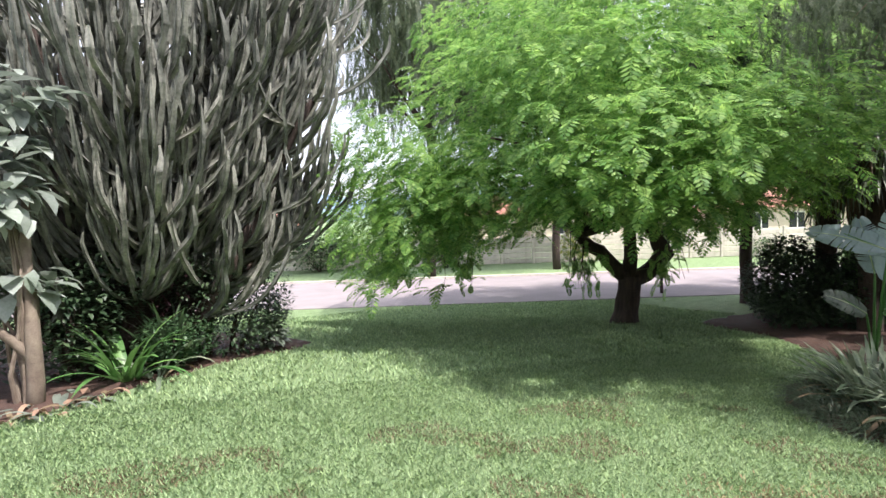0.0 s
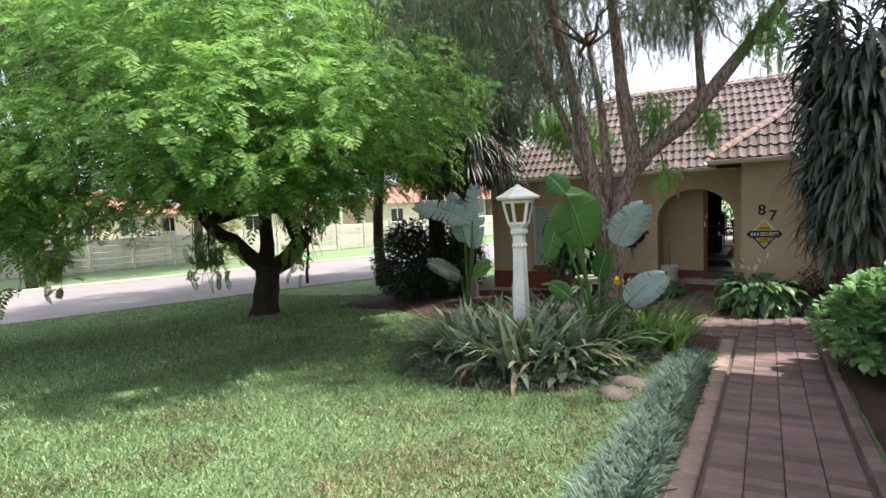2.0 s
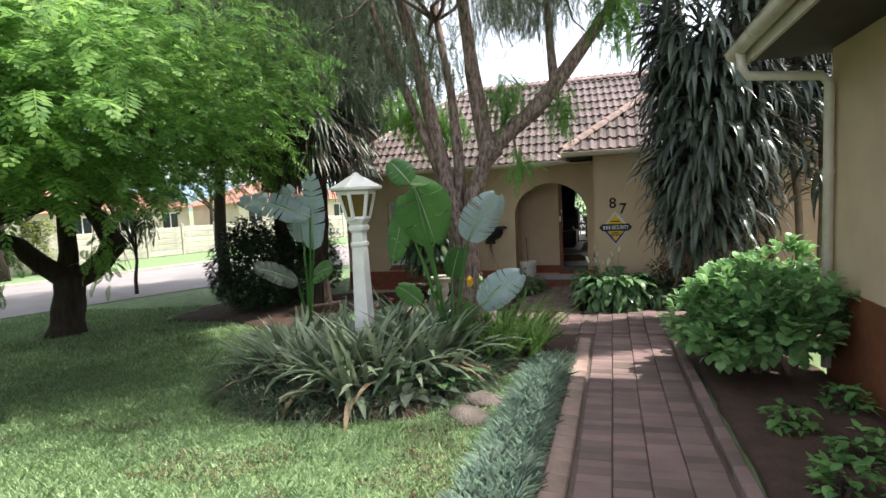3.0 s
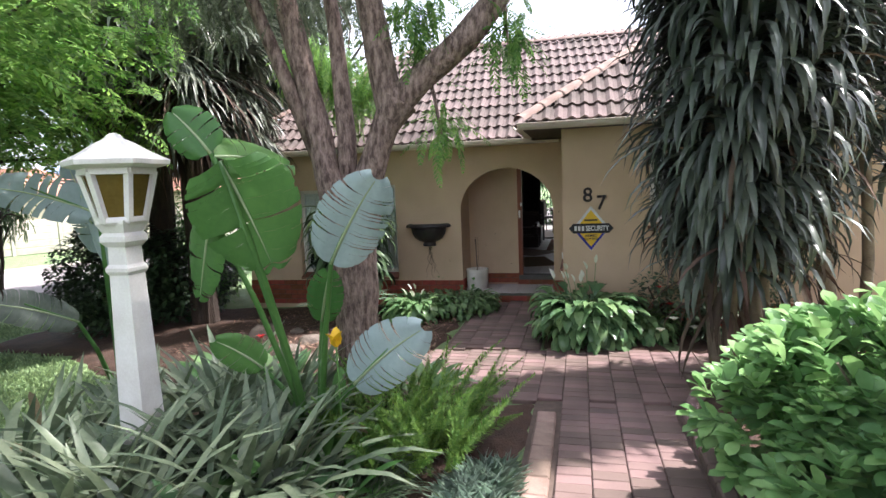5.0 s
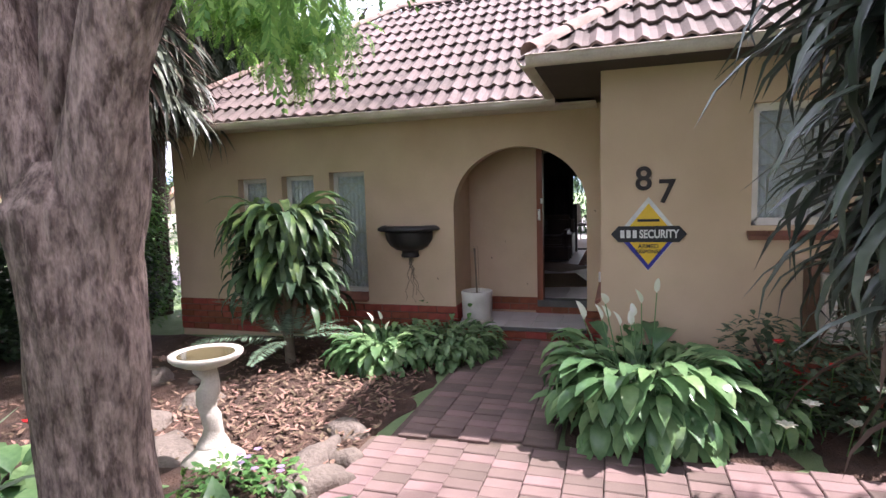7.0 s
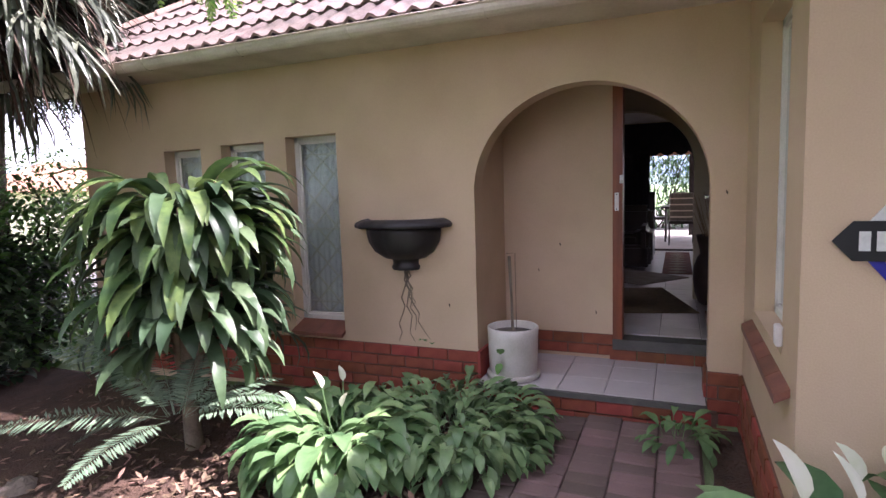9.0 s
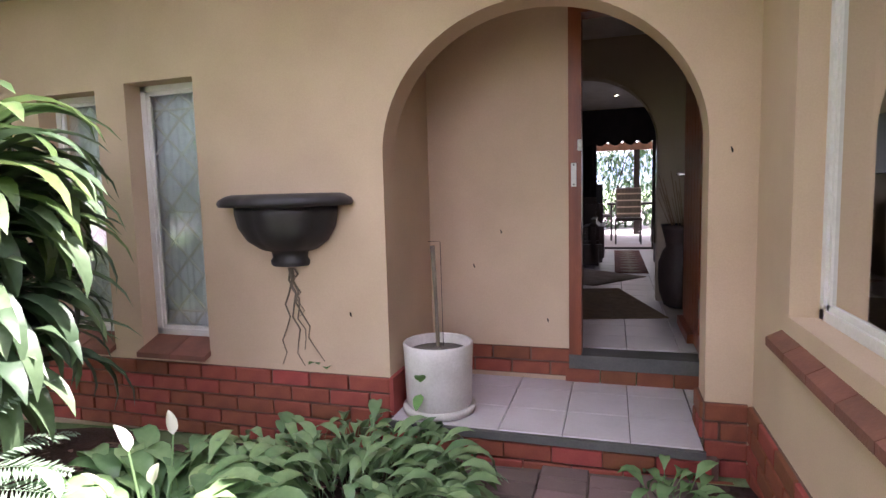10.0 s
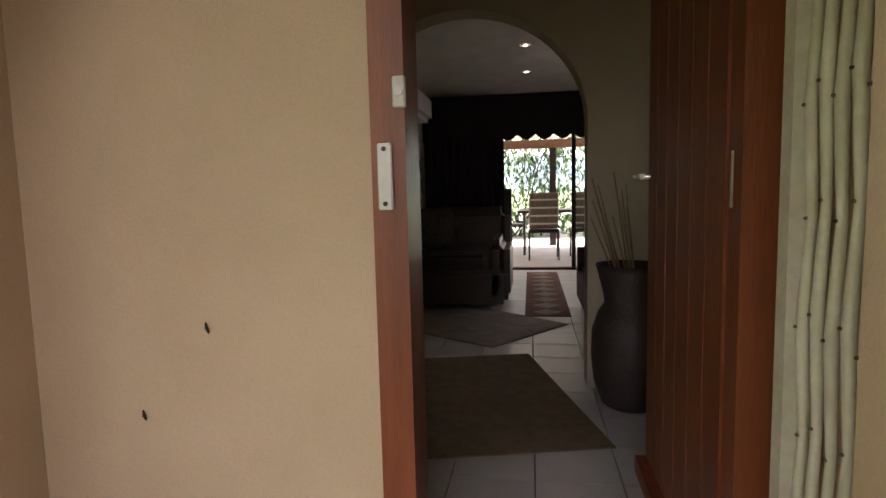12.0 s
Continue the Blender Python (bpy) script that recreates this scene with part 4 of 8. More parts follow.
def fern(x, y, n, length, label, mat_, name="fern", lift=0.0, e=(0.5, 1.3), bend=(0.4, 1.3), pairs=34, leaflet=0.1, width=0.022, spread=0.14, group=""):
    z = gz(x, y) + lift
    th = base(name, (x, y, z), label, "fern", group)
    a = U(0, 6.28, n)
    pos = np.stack([x + spread * np.cos(a), y + spread * np.sin(a), np.full(n, z)], 1)
    az, e_, b_, l_ = a + rng.normal(0, 0.3, n), U(*e, n), U(*bend, n), U(*length, n)
    for k in range(n):
        q = slice(k, k + 1)
        part("frond", fronds("frond", pos[q], az[q], e_[q], b_[q], l_[q], pairs, leaflet, width, mat_, forward=0.25, droop=0.1), th)
    return th


def foxtail_fern(x, y, n, length):
    """Plumes: arching stems thickly set all round with short needles, like a fox's brush."""
    z = gz(x, y)
    th = base("foxtail_fern", (x, y, z), "bright green foxtail fern with thick plumes by the brick path", "fern", "foxtail ferns")
    for k in range(n):
        a = rng.uniform(0, 6.28)
        q = np.array([[x + 0.1 * math.cos(a), y + 0.1 * math.sin(a), z]])
        ln = np.array([rng.uniform(*length)])
        s, p, tan, side, nor = ribbon_points(q, np.array([a]), np.array([rng.uniform(0.75, 1.45)]), np.array([rng.uniform(0.1, 0.75)]), ln, 10)
        m = 300
        t = rng.random(m) ** 0.8 * 9.99
        i0 = t.astype(int)
        fr = (t - i0)[:, None]
        pos = p[0][i0] * (1 - fr) + p[0][i0 + 1] * fr
        w = U(0, 6.28, m)[:, None]
        d = (np.cos(w) * side[0][i0] + np.sin(w) * nor[0][i0]) + tan[0][i0] * 0.75
        d /= np.linalg.norm(d, axis=1, keepdims=True)
        size = 0.052 * np.clip(2.6 * (1.04 - t / 10), 0.25, 1) * np.clip(0.35 + t / 4, 0, 1)
        part("plume", blades("plume", pos, np.arctan2(d[:, 1], d[:, 0]), np.arcsin(np.clip(d[:, 2], -1, 1)), U(-0.3, 0.3, m), size * U(0.8, 1.2, m), np.full(m, 0.009), L_FERN, 2, "lance", 0.2), th)
    return th


for x, y, n in ((8.15, 1.3, 24), (7.95, 1.15, 22), (7.8, 1.4, 20), (8.3, 1.6, 16)):
    foxtail_fern(x, y, n, (0.5, 0.95))


def leafy_shrub(name, x, y, blobs, n, leaf, wid, material, label, category="shrub", shape="ovate", stems=6, stem_mat=None, lift=0.0, e=(-0.4, 0.8), segs=3, extra=None):
    """A shrub: a few woody stems and a cloud of separate leaves; blobs are relative to the foot."""
    z = gz(x, y) + lift
    th = base(name, (x, y, z), label, category)
    bl = [(x + a, y + b, z + c, p, q, r) for a, b, c, p, q, r in blobs]
    for k in range(stems):
        g = Geo()
        a, b, c, p, q, r = bl[k % len(bl)]
        limb(g, (x + rng.uniform(-0.08, 0.08), y + rng.uniform(-0.08, 0.08), z - 0.05), (a + rng.uniform(-p, p) * 0.5, b + rng.uniform(-q, q) * 0.5, c + 0.3 * r), 0.03, 0.008, 6, 0, 0.1, 6)
        part("branch", g, th, mat=stem_mat or BARK_D)
    p, d = in_blobs(n, bl, 0.5)
    az = np.arctan2(d[:, 1], d[:, 0]) + rng.normal(0, 0.7, n)
    part("foliage", blades("foliage", p, az, U(*e, n), U(0.2, 1.2, n), U(*leaf, n), U(*wid, n), material, segs, shape, 0.2), th)
    return th


L_WHORL = leafmat("whorled_leaf", (0.27, 0.46, 0.19), (0.16, 0.32, 0.10), 0.3, 0.35, 0.35)


def rosette_shrub(x, y, blobs, tips, label):
    """A shrub whose leaves sit in whorls at the ends of its twigs."""
    z = gz(x, y)
    th = base("shrub", (x, y, z), label, "shrub")
    bl = [(x + a, y + b, z + c, p, q, r) for a, b, c, p, q, r in blobs]
    for k in range(14):
        g = Geo()
        a, b, c, p, q, r = bl[k % len(bl)]
        limb(g, (x + rng.uniform(-0.12, 0.12), y + rng.uniform(-0.12, 0.12), z - 0.05), (a + rng.uniform(-p, p) * 0.6, b + rng.uniform(-q, q) * 0.6, c + 0.3 * r), 0.022, 0.006, 6, 0, 0.1, 6)
        part("branch", g, th, mat=STEM)
    c, d = in_blobs(tips, bl, 0.35)
    d = d + np.array([-0.1, 0.1, 0.55])
    d /= np.linalg.norm(d, axis=1, keepdims=True)
    per = 9
    f = basis(d, rng.normal(size=d.shape))
    P, A, E, L = [], [], [], []
    for k in range(per):
        w = k * 2.4 + U(0, 0.5, tips)
        lean = U(0.5, 1.25, tips) * (0.55 + 0.45 * k / per)
        q = d * np.cos(lean)[:, None] + (f[:, :, 0] * np.cos(w)[:, None] + f[:, :, 2] * np.sin(w)[:, None]) * np.sin(lean)[:, None]
        P.append(c - d * 0.012 * k)
        A.append(np.arctan2(q[:, 1], q[:, 0]))
        E.append(np.arcsin(np.clip(q[:, 2], -1, 1)))
        L.append(U(0.085, 0.14, tips))
    P, A, E, L = np.concatenate(P), np.concatenate(A), np.concatenate(E), np.concatenate(L)
    part("foliage", blades("foliage", P, A, E, U(0.1, 0.9, len(P)), L, L * U(0.5, 0.68, len(P)), L_WHORL, 5, "spoon", 0.22), th)
    return th


rosette_shrub(7.66, -1.16, [(0, 0, 0.68, 0.75, 0.62, 0.42), (0.45, 0.1, 0.6, 0.5, 0.45, 0.38), (-0.45, 0.0, 0.6, 0.45, 0.5, 0.35), (0.0, 0.45, 0.55, 0.6, 0.36, 0.32), (0.1, -0.45, 0.6, 0.6, 0.3, 0.35), (-0.1, 0.1, 0.85, 0.5, 0.45, 0.28), (-0.6, 0.4, 0.5, 0.3, 0.26, 0.22), (0.15, -0.25, 1.08, 0.3, 0.3, 0.18), (-0.5, -0.35, 0.9, 0.25, 0.25, 0.16)], 640, "dense fresh-green shrub with whorled leaves beside the path")
leafy_shrub("shrub", 12.3, 7.65, [(0, 0, 0.9, 1.0, 1.0, 0.85), (-0.5, -0.3, 0.6, 0.8, 0.8, 0.6), (0.4, -0.9, 0.8, 0.9, 0.8, 0.8), (0.2, 0.2, 1.5, 0.6, 0.6, 0.5)], 11000, (0.09, 0.15), (0.05, 0.075), L_DARK, "dark green rounded shrub at the edge of the lawn")


L_ARROW = leafmat("arrow_leaf", (0.24, 0.36, 0.17), (0.14, 0.25, 0.105), 0.3, 0.3, 0.35, 9)
# ---- peace lilies ----
def peace_lily(x, y, r, h, n, flowers, label, material=None, leaf=(0.3, 0.5)):
    z = gz(x, y) + 0.02
    th = base("peace_lily", (x, y, z), label, "plant")
    ln = U(*leaf, n)
    q, a = r * np.sqrt(rng.random(n)), U(0, 6.28, n)
    pos = np.stack([x + q * np.cos(a) * 0.6, y + q * np.sin(a) * 0.6, z + U(0, h * 0.5, n)], 1)
    turn, rise, arch, wide = a + rng.normal(0, 0.5, n), U(0.5, 1.4, n), U(1.5, 2.7, n), ln * U(0.19, 0.29, n)
    args = lambda w: (pos[w], turn[w], rise[w], arch[w], ln[w], wide[w], material or L_SPATH, 7, "petiole", 0.3)
    one = min(n, 150)
    for k in range(one):
        part("leaf", blades("leaf", *args(slice(k, k + 1))), th)
    if n > one:
        tagged(part("leaf_mass", blades("leaf_mass", *args(slice(one, n))), th), kind="stuff")
    for k in range(flowers):
        w, rr = rng.uniform(0, 6.28), r * rng.uniform(0.15, 0.8)
        fx, fy, fz = x + rr * math.cos(w), y + rr * math.sin(w), z + h * rng.uniform(0.85, 1.15)
        g = Geo().tube([(x + rr * 0.5 * math.cos(w), y + rr * 0.5 * math.sin(w), z + h * 0.3), (fx, fy, fz)], [0.005, 0.004], 5)
        stalk = part("flower_stalk", g, th, mat=L_SPATH)
        part("spathe", blades("spathe", [(fx, fy, fz)], [w + rng.normal(0, 0.6)], [1.2], [0.5], [rng.uniform(0.1, 0.15)], [rng.uniform(0.035, 0.06)], L_PETAL, 6, "ovate", 0.6), stalk, "creamy white spathe")


peace_lily(11.3, 0.16, 0.62, 0.74, 820, 9, "lush peace lily with white flowers at the wing corner", leaf=(0.3, 0.5))
peace_lily(11.45, -0.45, 0.45, 0.36, 320, 3, "low peace lily with a few white flowers under the wall", leaf=(0.22, 0.36))
peace_lily(12.48, 2.55, 0.56, 0.4, 560, 6, "spreading peace lily with white flowers beside the step", leaf=(0.24, 0.4))
peace_lily(12.82, 2.03, 0.8, 0.4, 760, 0, "low arrow-leaved creeper by the brick walkway", L_ARROW, leaf=(0.16, 0.28))
peace_lily(13.15, 0.8, 0.18, 0.2, 40, 0, "small glossy plant at the foot of the step", leaf=(0.14, 0.24))


# ---- tall dracaena with hanging leaves ----
def tall_dracaena(x, y, h, n, radius, label):
    z = gz(x, y)
    th = base("dracaena", (x, y, z), label, "plant")
    tops = []
    for k in range(7):
        g = Geo()
        w = k * 0.95
        b = (x + radius * 0.5 * math.cos(w), y + radius * 0.5 * math.sin(w), z + h * (0.75 + 0.25 * ((k * 37) % 10) / 10))
        tops.append(limb(g, (x + 0.15 * math.cos(w), y + 0.15 * math.sin(w), z - 0.1), b, 0.05, 0.03, 8, 0, 0.03, 8))
        part("cane", g, th, "slender grey-brown cane", mat=STEM, smooth=True)
    pts = np.array([q for t in tops for q in t[3:]])
    k = rng.integers(len(pts), size=n)
    pos = pts[k] + rng.normal(0, 0.07, (n, 3))
    pos[:, 2] += U(-0.25, 0.35, n)
    az = np.arctan2(pos[:, 1] - y, pos[:, 0] - x) + rng.normal(0, 0.75, n)
    part("foliage", blades("foliage", pos, az, U(-0.2, 0.9, n), U(1.3, 2.6, n), U(0.6, 1.05, n) * radius / 0.95, U(0.045, 0.075, n), L_DRAC, 6, "lance", 0.35), th, "long dark hanging strap leaves")
    m = n // 22
    k = rng.integers(len(pts), size=m)
    pos = pts[k] + rng.normal(0, 0.05, (m, 3))
    pos[:, 2] *= 0.6
    part("dead_leaf", blades("dead_leaf", pos, np.arctan2(pos[:, 1] - y, pos[:, 0] - x) + rng.normal(0, 0.5, m), U(-0.9, 0.2, m), U(0.6, 1.6, m), U(0.5, 0.85, m), U(0.03, 0.05, m), L_DRY2, 5, "lance", 0.5), th, "withered brown leaves")


tall_dracaena(9.75, -1.06, 4.6, 2500, 0.8, "tall dense dracaena with long drooping dark leaves")
bare = base("dracaena", (10.3, -2.15, gz(10.3, -2.15)), "second tall dracaena on bare grey canes behind the first", "plant")
crown_at = []
for bx, by, tx, ty, top, r in ((10.25, -2.0, 10.2, -1.68, 4.9, 0.075), (10.35, -2.28, 10.3, -2.05, 5.2, 0.05), (10.5, -2.55, 10.55, -2.5, 4.6, 0.045)):
    g = Geo()
    pts = limb(g, (bx, by, gz(bx, by) - 0.1), (tx, ty, top), r, r * 0.75, 9, 0, 0.02, 12)
    part("cane", g, bare, "ringed grey-brown cane", mat=STEM, smooth=True)
    crown_at.append(pts[-1])
n = 1500
cp = np.array(crown_at)[rng.integers(3, size=n)] + rng.normal(0, 0.1, (n, 3))
cp[:, 2] -= 2.9 * rng.random(n) ** 1.6
part("foliage", blades("foliage", cp, U(0, 6.28, n), U(-0.2, 1.2, n), U(1.0, 2.3, n), U(0.6, 0.95, n), U(0.045, 0.07, n), L_DRAC, 6, "lance", 0.35), bare, "long dark hanging strap leaves")


def striped_dracaena(x, y):
    z = gz(x, y)
    th = base("dracaena", (x, y, z), "striped broad-leaved dracaena bush before the narrow windows", "plant")
    g = Geo()
    limb(g, (x - 0.12, y - 0.05, z - 0.1), (x - 0.1, y - 0.02, z + 0.75), 0.055, 0.045, 5, 0, 0.02, 12)
    for k in range(4):
        limb(g, (x - 0.1, y, z + 0.3), (x + 0.25 * math.cos(k * 1.6), y + 0.25 * math.sin(k * 1.6), z + 1.25), 0.03, 0.02, 5, 0, 0.03, 8)
    part("stem", g, th, "thick pale cane", mat=STEM, smooth=True)
    n = 330
    a = U(0, 6.28, n)
    r = 0.24 * np.sqrt(rng.random(n))
    pos = np.stack([x + r * np.cos(a), y + 1.15 * r * np.sin(a), z + U(0.65, 1.55, n)], 1)
    ln = U(0.42, 0.66, n)
    part("foliage", blades("foliage", pos, a + rng.normal(0, 0.45, n), U(-0.1, 1.1, n), U(1.5, 2.6, n), ln, U(0.08, 0.125, n), L_DRAC2, 8, "lance", 0.28), th, "dark green arching leaves")
    n = 120
    a = U(0, 6.28, n)
    pos = np.stack([x + 0.18 * np.cos(a), y + 0.2 * np.sin(a), z + U(1.1, 1.62, n)], 1)
    part("striped_foliage", blades("striped_foliage", pos, a + rng.normal(0, 0.4, n), U(0.2, 1.2, n), U(1.6, 2.6, n), U(0.45, 0.7, n), U(0.08, 0.12, n), L_VARIE, 8, "lance", 0.28), th, "yellow-green striped leaves")


L_DRAC2 = leafmat("arching_leaf", (0.115, 0.19, 0.095), (0.055, 0.10, 0.05), 0.45, 0.2, 0.42)
striped_dracaena(12.5, 3.62)
fern(12.1, 3.38, 15, (0.55, 0.85), "young feather palm with arching blue-green fronds", L_GREYP := leafmat("palm_leaf", (0.23, 0.32, 0.22), (0.14, 0.215, 0.14), 0.25, 0.25, 0.4), "feather_palm", 0.36, (0.0, 1.2), (0.5, 1.3), 40, 0.2, 0.014, 0.05)


# ---- fan palm ----
def fan_palm(x, y, h, n, label, size=1.0):
    z = gz(x, y)
    th = base("palm_tree", (x, y, z), label, "palm")
    g = Geo()
    g.tube([(x, y, z - 0.1), (x, y, z + 0.8), (x + 0.05, y, z + 1.8), (x + 0.05, y, z + h)], [0.22, 0.19, 0.22, 0.22], 16, wob=0.35)
    part("trunk", g, th, "shaggy dark fibrous trunk", mat=BARK_D)
    vb = []
    cen, azs, els = [], U(0, 6.28, n), U(-0.9, 1.1, n)
    for k in range(n):
        d = Vector((math.cos(azs[k]) * math.cos(els[k]), math.sin(azs[k]) * math.cos(els[k]), math.sin(els[k])))
        o = Vector((x, y, z + h - 0.1 + rng.uniform(-0.5, 0.3)))
        hub = o + d * rng.uniform(0.6, 0.95) * size
        stalk = part("frond_stalk", Geo().tube([o, o + d * 0.4 + Vector((0, 0, 0.05)), hub], [0.014, 0.011, 0.009], 5), th, mat=STEM)
        P, A, E, B, L, W = [], [], [], [], [], []
        for j in range(24):
            w = (j / 23 - 0.5) * 4.2
            side = Vector((-math.sin(azs[k]), math.cos(azs[k]), 0))
            q = d * math.cos(w) + side * math.sin(w)
            P.append(tuple(hub)); A.append(math.atan2(q.y, q.x)); E.append(math.asin(max(-1, min(1, q.z)))); B.append(rng.uniform(0.5, 1.6)); L.append(rng.uniform(0.55, 0.75) * size); W.append(rng.uniform(0.03, 0.045) * size)
        part("fan_leaf", blades("fan_leaf", np.array(P), np.array(A), np.array(E), np.array(B), np.array(L), np.array(W), L_PALM, 4, "lance", 0.5), stalk, "dark fan-shaped frond")
    m = 900
    a = U(0, 6.28, m)
    pos = np.stack([x + 0.3 * np.cos(a), y + 0.3 * np.sin(a), z + h - U(0.0, 0.6, m)], 1)
    part("dead_skirt", blades("dead_skirt", pos, a + rng.normal(0, 0.5, m), U(-1.0, -0.1, m), U(0.4, 1.2, m), U(0.6, 1.4, m) * size, U(0.025, 0.045, m), L_DRY2, 5, "lance", 0.5), th, "hanging dead brown fronds")


L_PALM = leafmat("fan_leaf", (0.19, 0.215, 0.16), (0.09, 0.105, 0.08), 0.5, 0.15, 0.4)
fan_palm(12.42, 6.15, 4.15, 100, "fan palm with a shaggy dark trunk near the house corner", 1.35)
fan_palm(13.0, 7.35, 4.9, 60, "taller fan palm with dark drooping fronds behind the shrub", 1.2)


L_RIB = leafmat("pale_rib", (0.42, 0.50, 0.30), (0.32, 0.40, 0.22), 0.1, 0.1, 0.4)
# ---- bird-of-paradise plants with paddle leaves ----
def paddle(th, foot, start, tip, face, width, material, label, seed):
    """One big leaf: a stalk from the foot to start, a torn blade from start to tip that faces the given way."""
    r = random.Random(seed)
    foot, start, tip, face = Vector(foot), Vector(start), Vector(tip), Vector(face).normalized()
    mid = foot.lerp(start, 0.6) + Vector((0, 0, 0.12))
    g = Geo().tube([foot, foot.lerp(mid, 0.5) + Vector((0, 0, 0.06)), mid, start, start.lerp(tip, 0.55)], [0.024, 0.021, 0.018, 0.014, 0.005], 7)
    stalk = part("leaf_stalk", g, th, mat=L_BANANA, smooth=True)
    ax = (tip - start)
    ln = ax.length
    ax.normalize()
    side = ax.cross(face).normalized()
    nor = side.cross(ax)
    n, g = 26, Geo()
    tears = {r.randrange(3, n - 1): r.uniform(0.35, 0.8) for _ in range(3 if material is L_BANANA else 8)}
    for sg in (-1, 1):
        for i in range(n):
            q = []
            for e in (0, 1):
                row = []
                for u in (0.0, 0.4, 0.75, 1.0):
                    t = (i + e * (1 - (tears[i] * u if i in tears and u > 0.3 else 0))) / n
                    w = width / 2 * math.sin(math.pi * min(1, t * 0.9 + 0.08) ** 0.82) ** 0.5
                    c = start + ax * ln * t - Vector((0, 0, 0.16 * ln * t * t))
                    bend_ = 0.10 * math.sin(u * 2.4) * width - 0.09 * width * u * u - (0.05 * width * u if i in tears and sg > 0 else 0)
                    row.append(c + side * sg * w * u * (0.96 if (i + seed) % 4 == 0 else 1) + nor * bend_ + ax * 0.05 * ln * u)
                q.append(row)
            for u in range(3):
                a = [q[0][u], q[0][u + 1], q[1][u + 1], q[1][u]]
                g.add(a if sg > 0 else a[::-1], [(0, 1, 2, 3)])
    me = g.mesh("leaf_blade", material)
    bm = bmesh.new()
    bm.from_mesh(me)
    bmesh.ops.remove_doubles(bm, verts=bm.verts[:], dist=0.002)
    bm.to_mesh(me)
    bm.free()
    me.shade_smooth()
    part("leaf_blade", me, stalk, label)
    rib = [start + ax * ln * t - Vector((0, 0, 0.16 * ln * t * t)) + nor * 0.004 for t in (0, 0.2, 0.4, 0.6, 0.8, 0.97)]
    part("midrib", Geo().tube(rib, [0.011, 0.009, 0.008, 0.006, 0.004, 0.002], 6), stalk, "pale raised midrib", mat=L_RIB, smooth=True)


bird = base("bird_of_paradise", (7.95, 1.95, gz(7.95, 1.95)), "tall bird-of-paradise plant with torn paddle leaves", "plant")
f0 = (7.95, 1.95, gz(7.95, 1.95))
for k, (st, tp, fc, wd, mt, lb) in enumerate([
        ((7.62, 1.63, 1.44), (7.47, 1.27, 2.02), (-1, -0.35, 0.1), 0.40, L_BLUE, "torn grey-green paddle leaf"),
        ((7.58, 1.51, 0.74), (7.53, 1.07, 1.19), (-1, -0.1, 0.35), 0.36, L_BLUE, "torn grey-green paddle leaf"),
        ((7.35, 2.11, 2.04), (7.62, 2.0, 1.52), (-1, -0.15, 0.55), 0.62, L_BANANA, ""),
        ((7.35, 2.14, 2.06), (7.85, 1.98, 2.1), (-0.8, -0.5, 0.7), 0.36, L_BANANA, ""),
        ((7.35, 2.16, 2.08), (7.3, 2.34, 2.36), (-1, -0.3, 0.1), 0.28, L_BANANA, ""),
        ((7.5, 2.3, 1.75), (7.6, 2.5, 1.32), (-1, 0.1, 0.3), 0.32, L_BANANA, ""),
        ((8.2, 2.0, 0.95), (8.05, 1.85, 1.4), (-1, -0.3, 0.4), 0.26, L_BANANA, ""),
        ((8.0, 1.85, 0.5), (7.75, 1.65, 0.78), (-0.8, -0.2, 0.7), 0.2, L_BANANA, ""),
        ((7.9, 2.3, 0.7), (7.7, 2.5, 1.0), (-0.8, 0.2, 0.7), 0.24, L_BANANA, "")]):
    paddle(bird, f0, st, tp, fc, wd, mt, lb, k)
bird = base("bird_of_paradise", (8.7, 4.25, gz(8.7, 4.25)), "bird-of-paradise plant with pale glossy leaves beside the lamp", "plant")
f0 = (8.7, 4.25, gz(8.7, 4.25))
for k, (st, tp, fc, wd, mt) in enumerate([
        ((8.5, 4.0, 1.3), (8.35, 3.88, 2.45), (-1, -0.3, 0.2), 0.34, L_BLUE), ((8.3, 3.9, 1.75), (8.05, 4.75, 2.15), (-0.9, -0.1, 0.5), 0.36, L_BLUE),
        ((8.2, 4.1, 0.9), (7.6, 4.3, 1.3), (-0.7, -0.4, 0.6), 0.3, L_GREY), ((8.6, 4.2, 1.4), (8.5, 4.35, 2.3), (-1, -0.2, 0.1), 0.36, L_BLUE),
        ((8.6, 4.1, 0.9), (8.25, 3.6, 1.2), (-0.8, -0.4, 0.5), 0.28, L_BANANA)]):
    paddle(bird, f0, st, tp, fc, wd, mt, "", k + 40)
# a single yellow bloom
yb = base("yellow_flower", (7.62, 1.62, gz(7.62, 1.62)), "single yellow bloom on a thin stalk in the bed", "flower")
part("stalk", Geo().tube([(7.62, 1.62, gz(7.62, 1.62)), (7.62, 1.63, 0.95)], [0.006, 0.005], 6), yb, mat=L_SHRUB)
YELLOW = leafmat("yellow_petal", (0.80, 0.55, 0.02), (0.70, 0.42, 0.02), 0.1, 0.3)
part("petals", blades("petals", np.array([(7.62, 1.63, 0.94)] * 3), np.array([0.3, 2.4, 4.4]), np.array([1.3, 1.2, 1.25]), np.array([0.4, 0.5, 0.3]), np.array([0.13, 0.12, 0.12]), np.array([0.07, 0.07, 0.07]), YELLOW, 5, "ovate", 0.5), yb, "yellow petals")

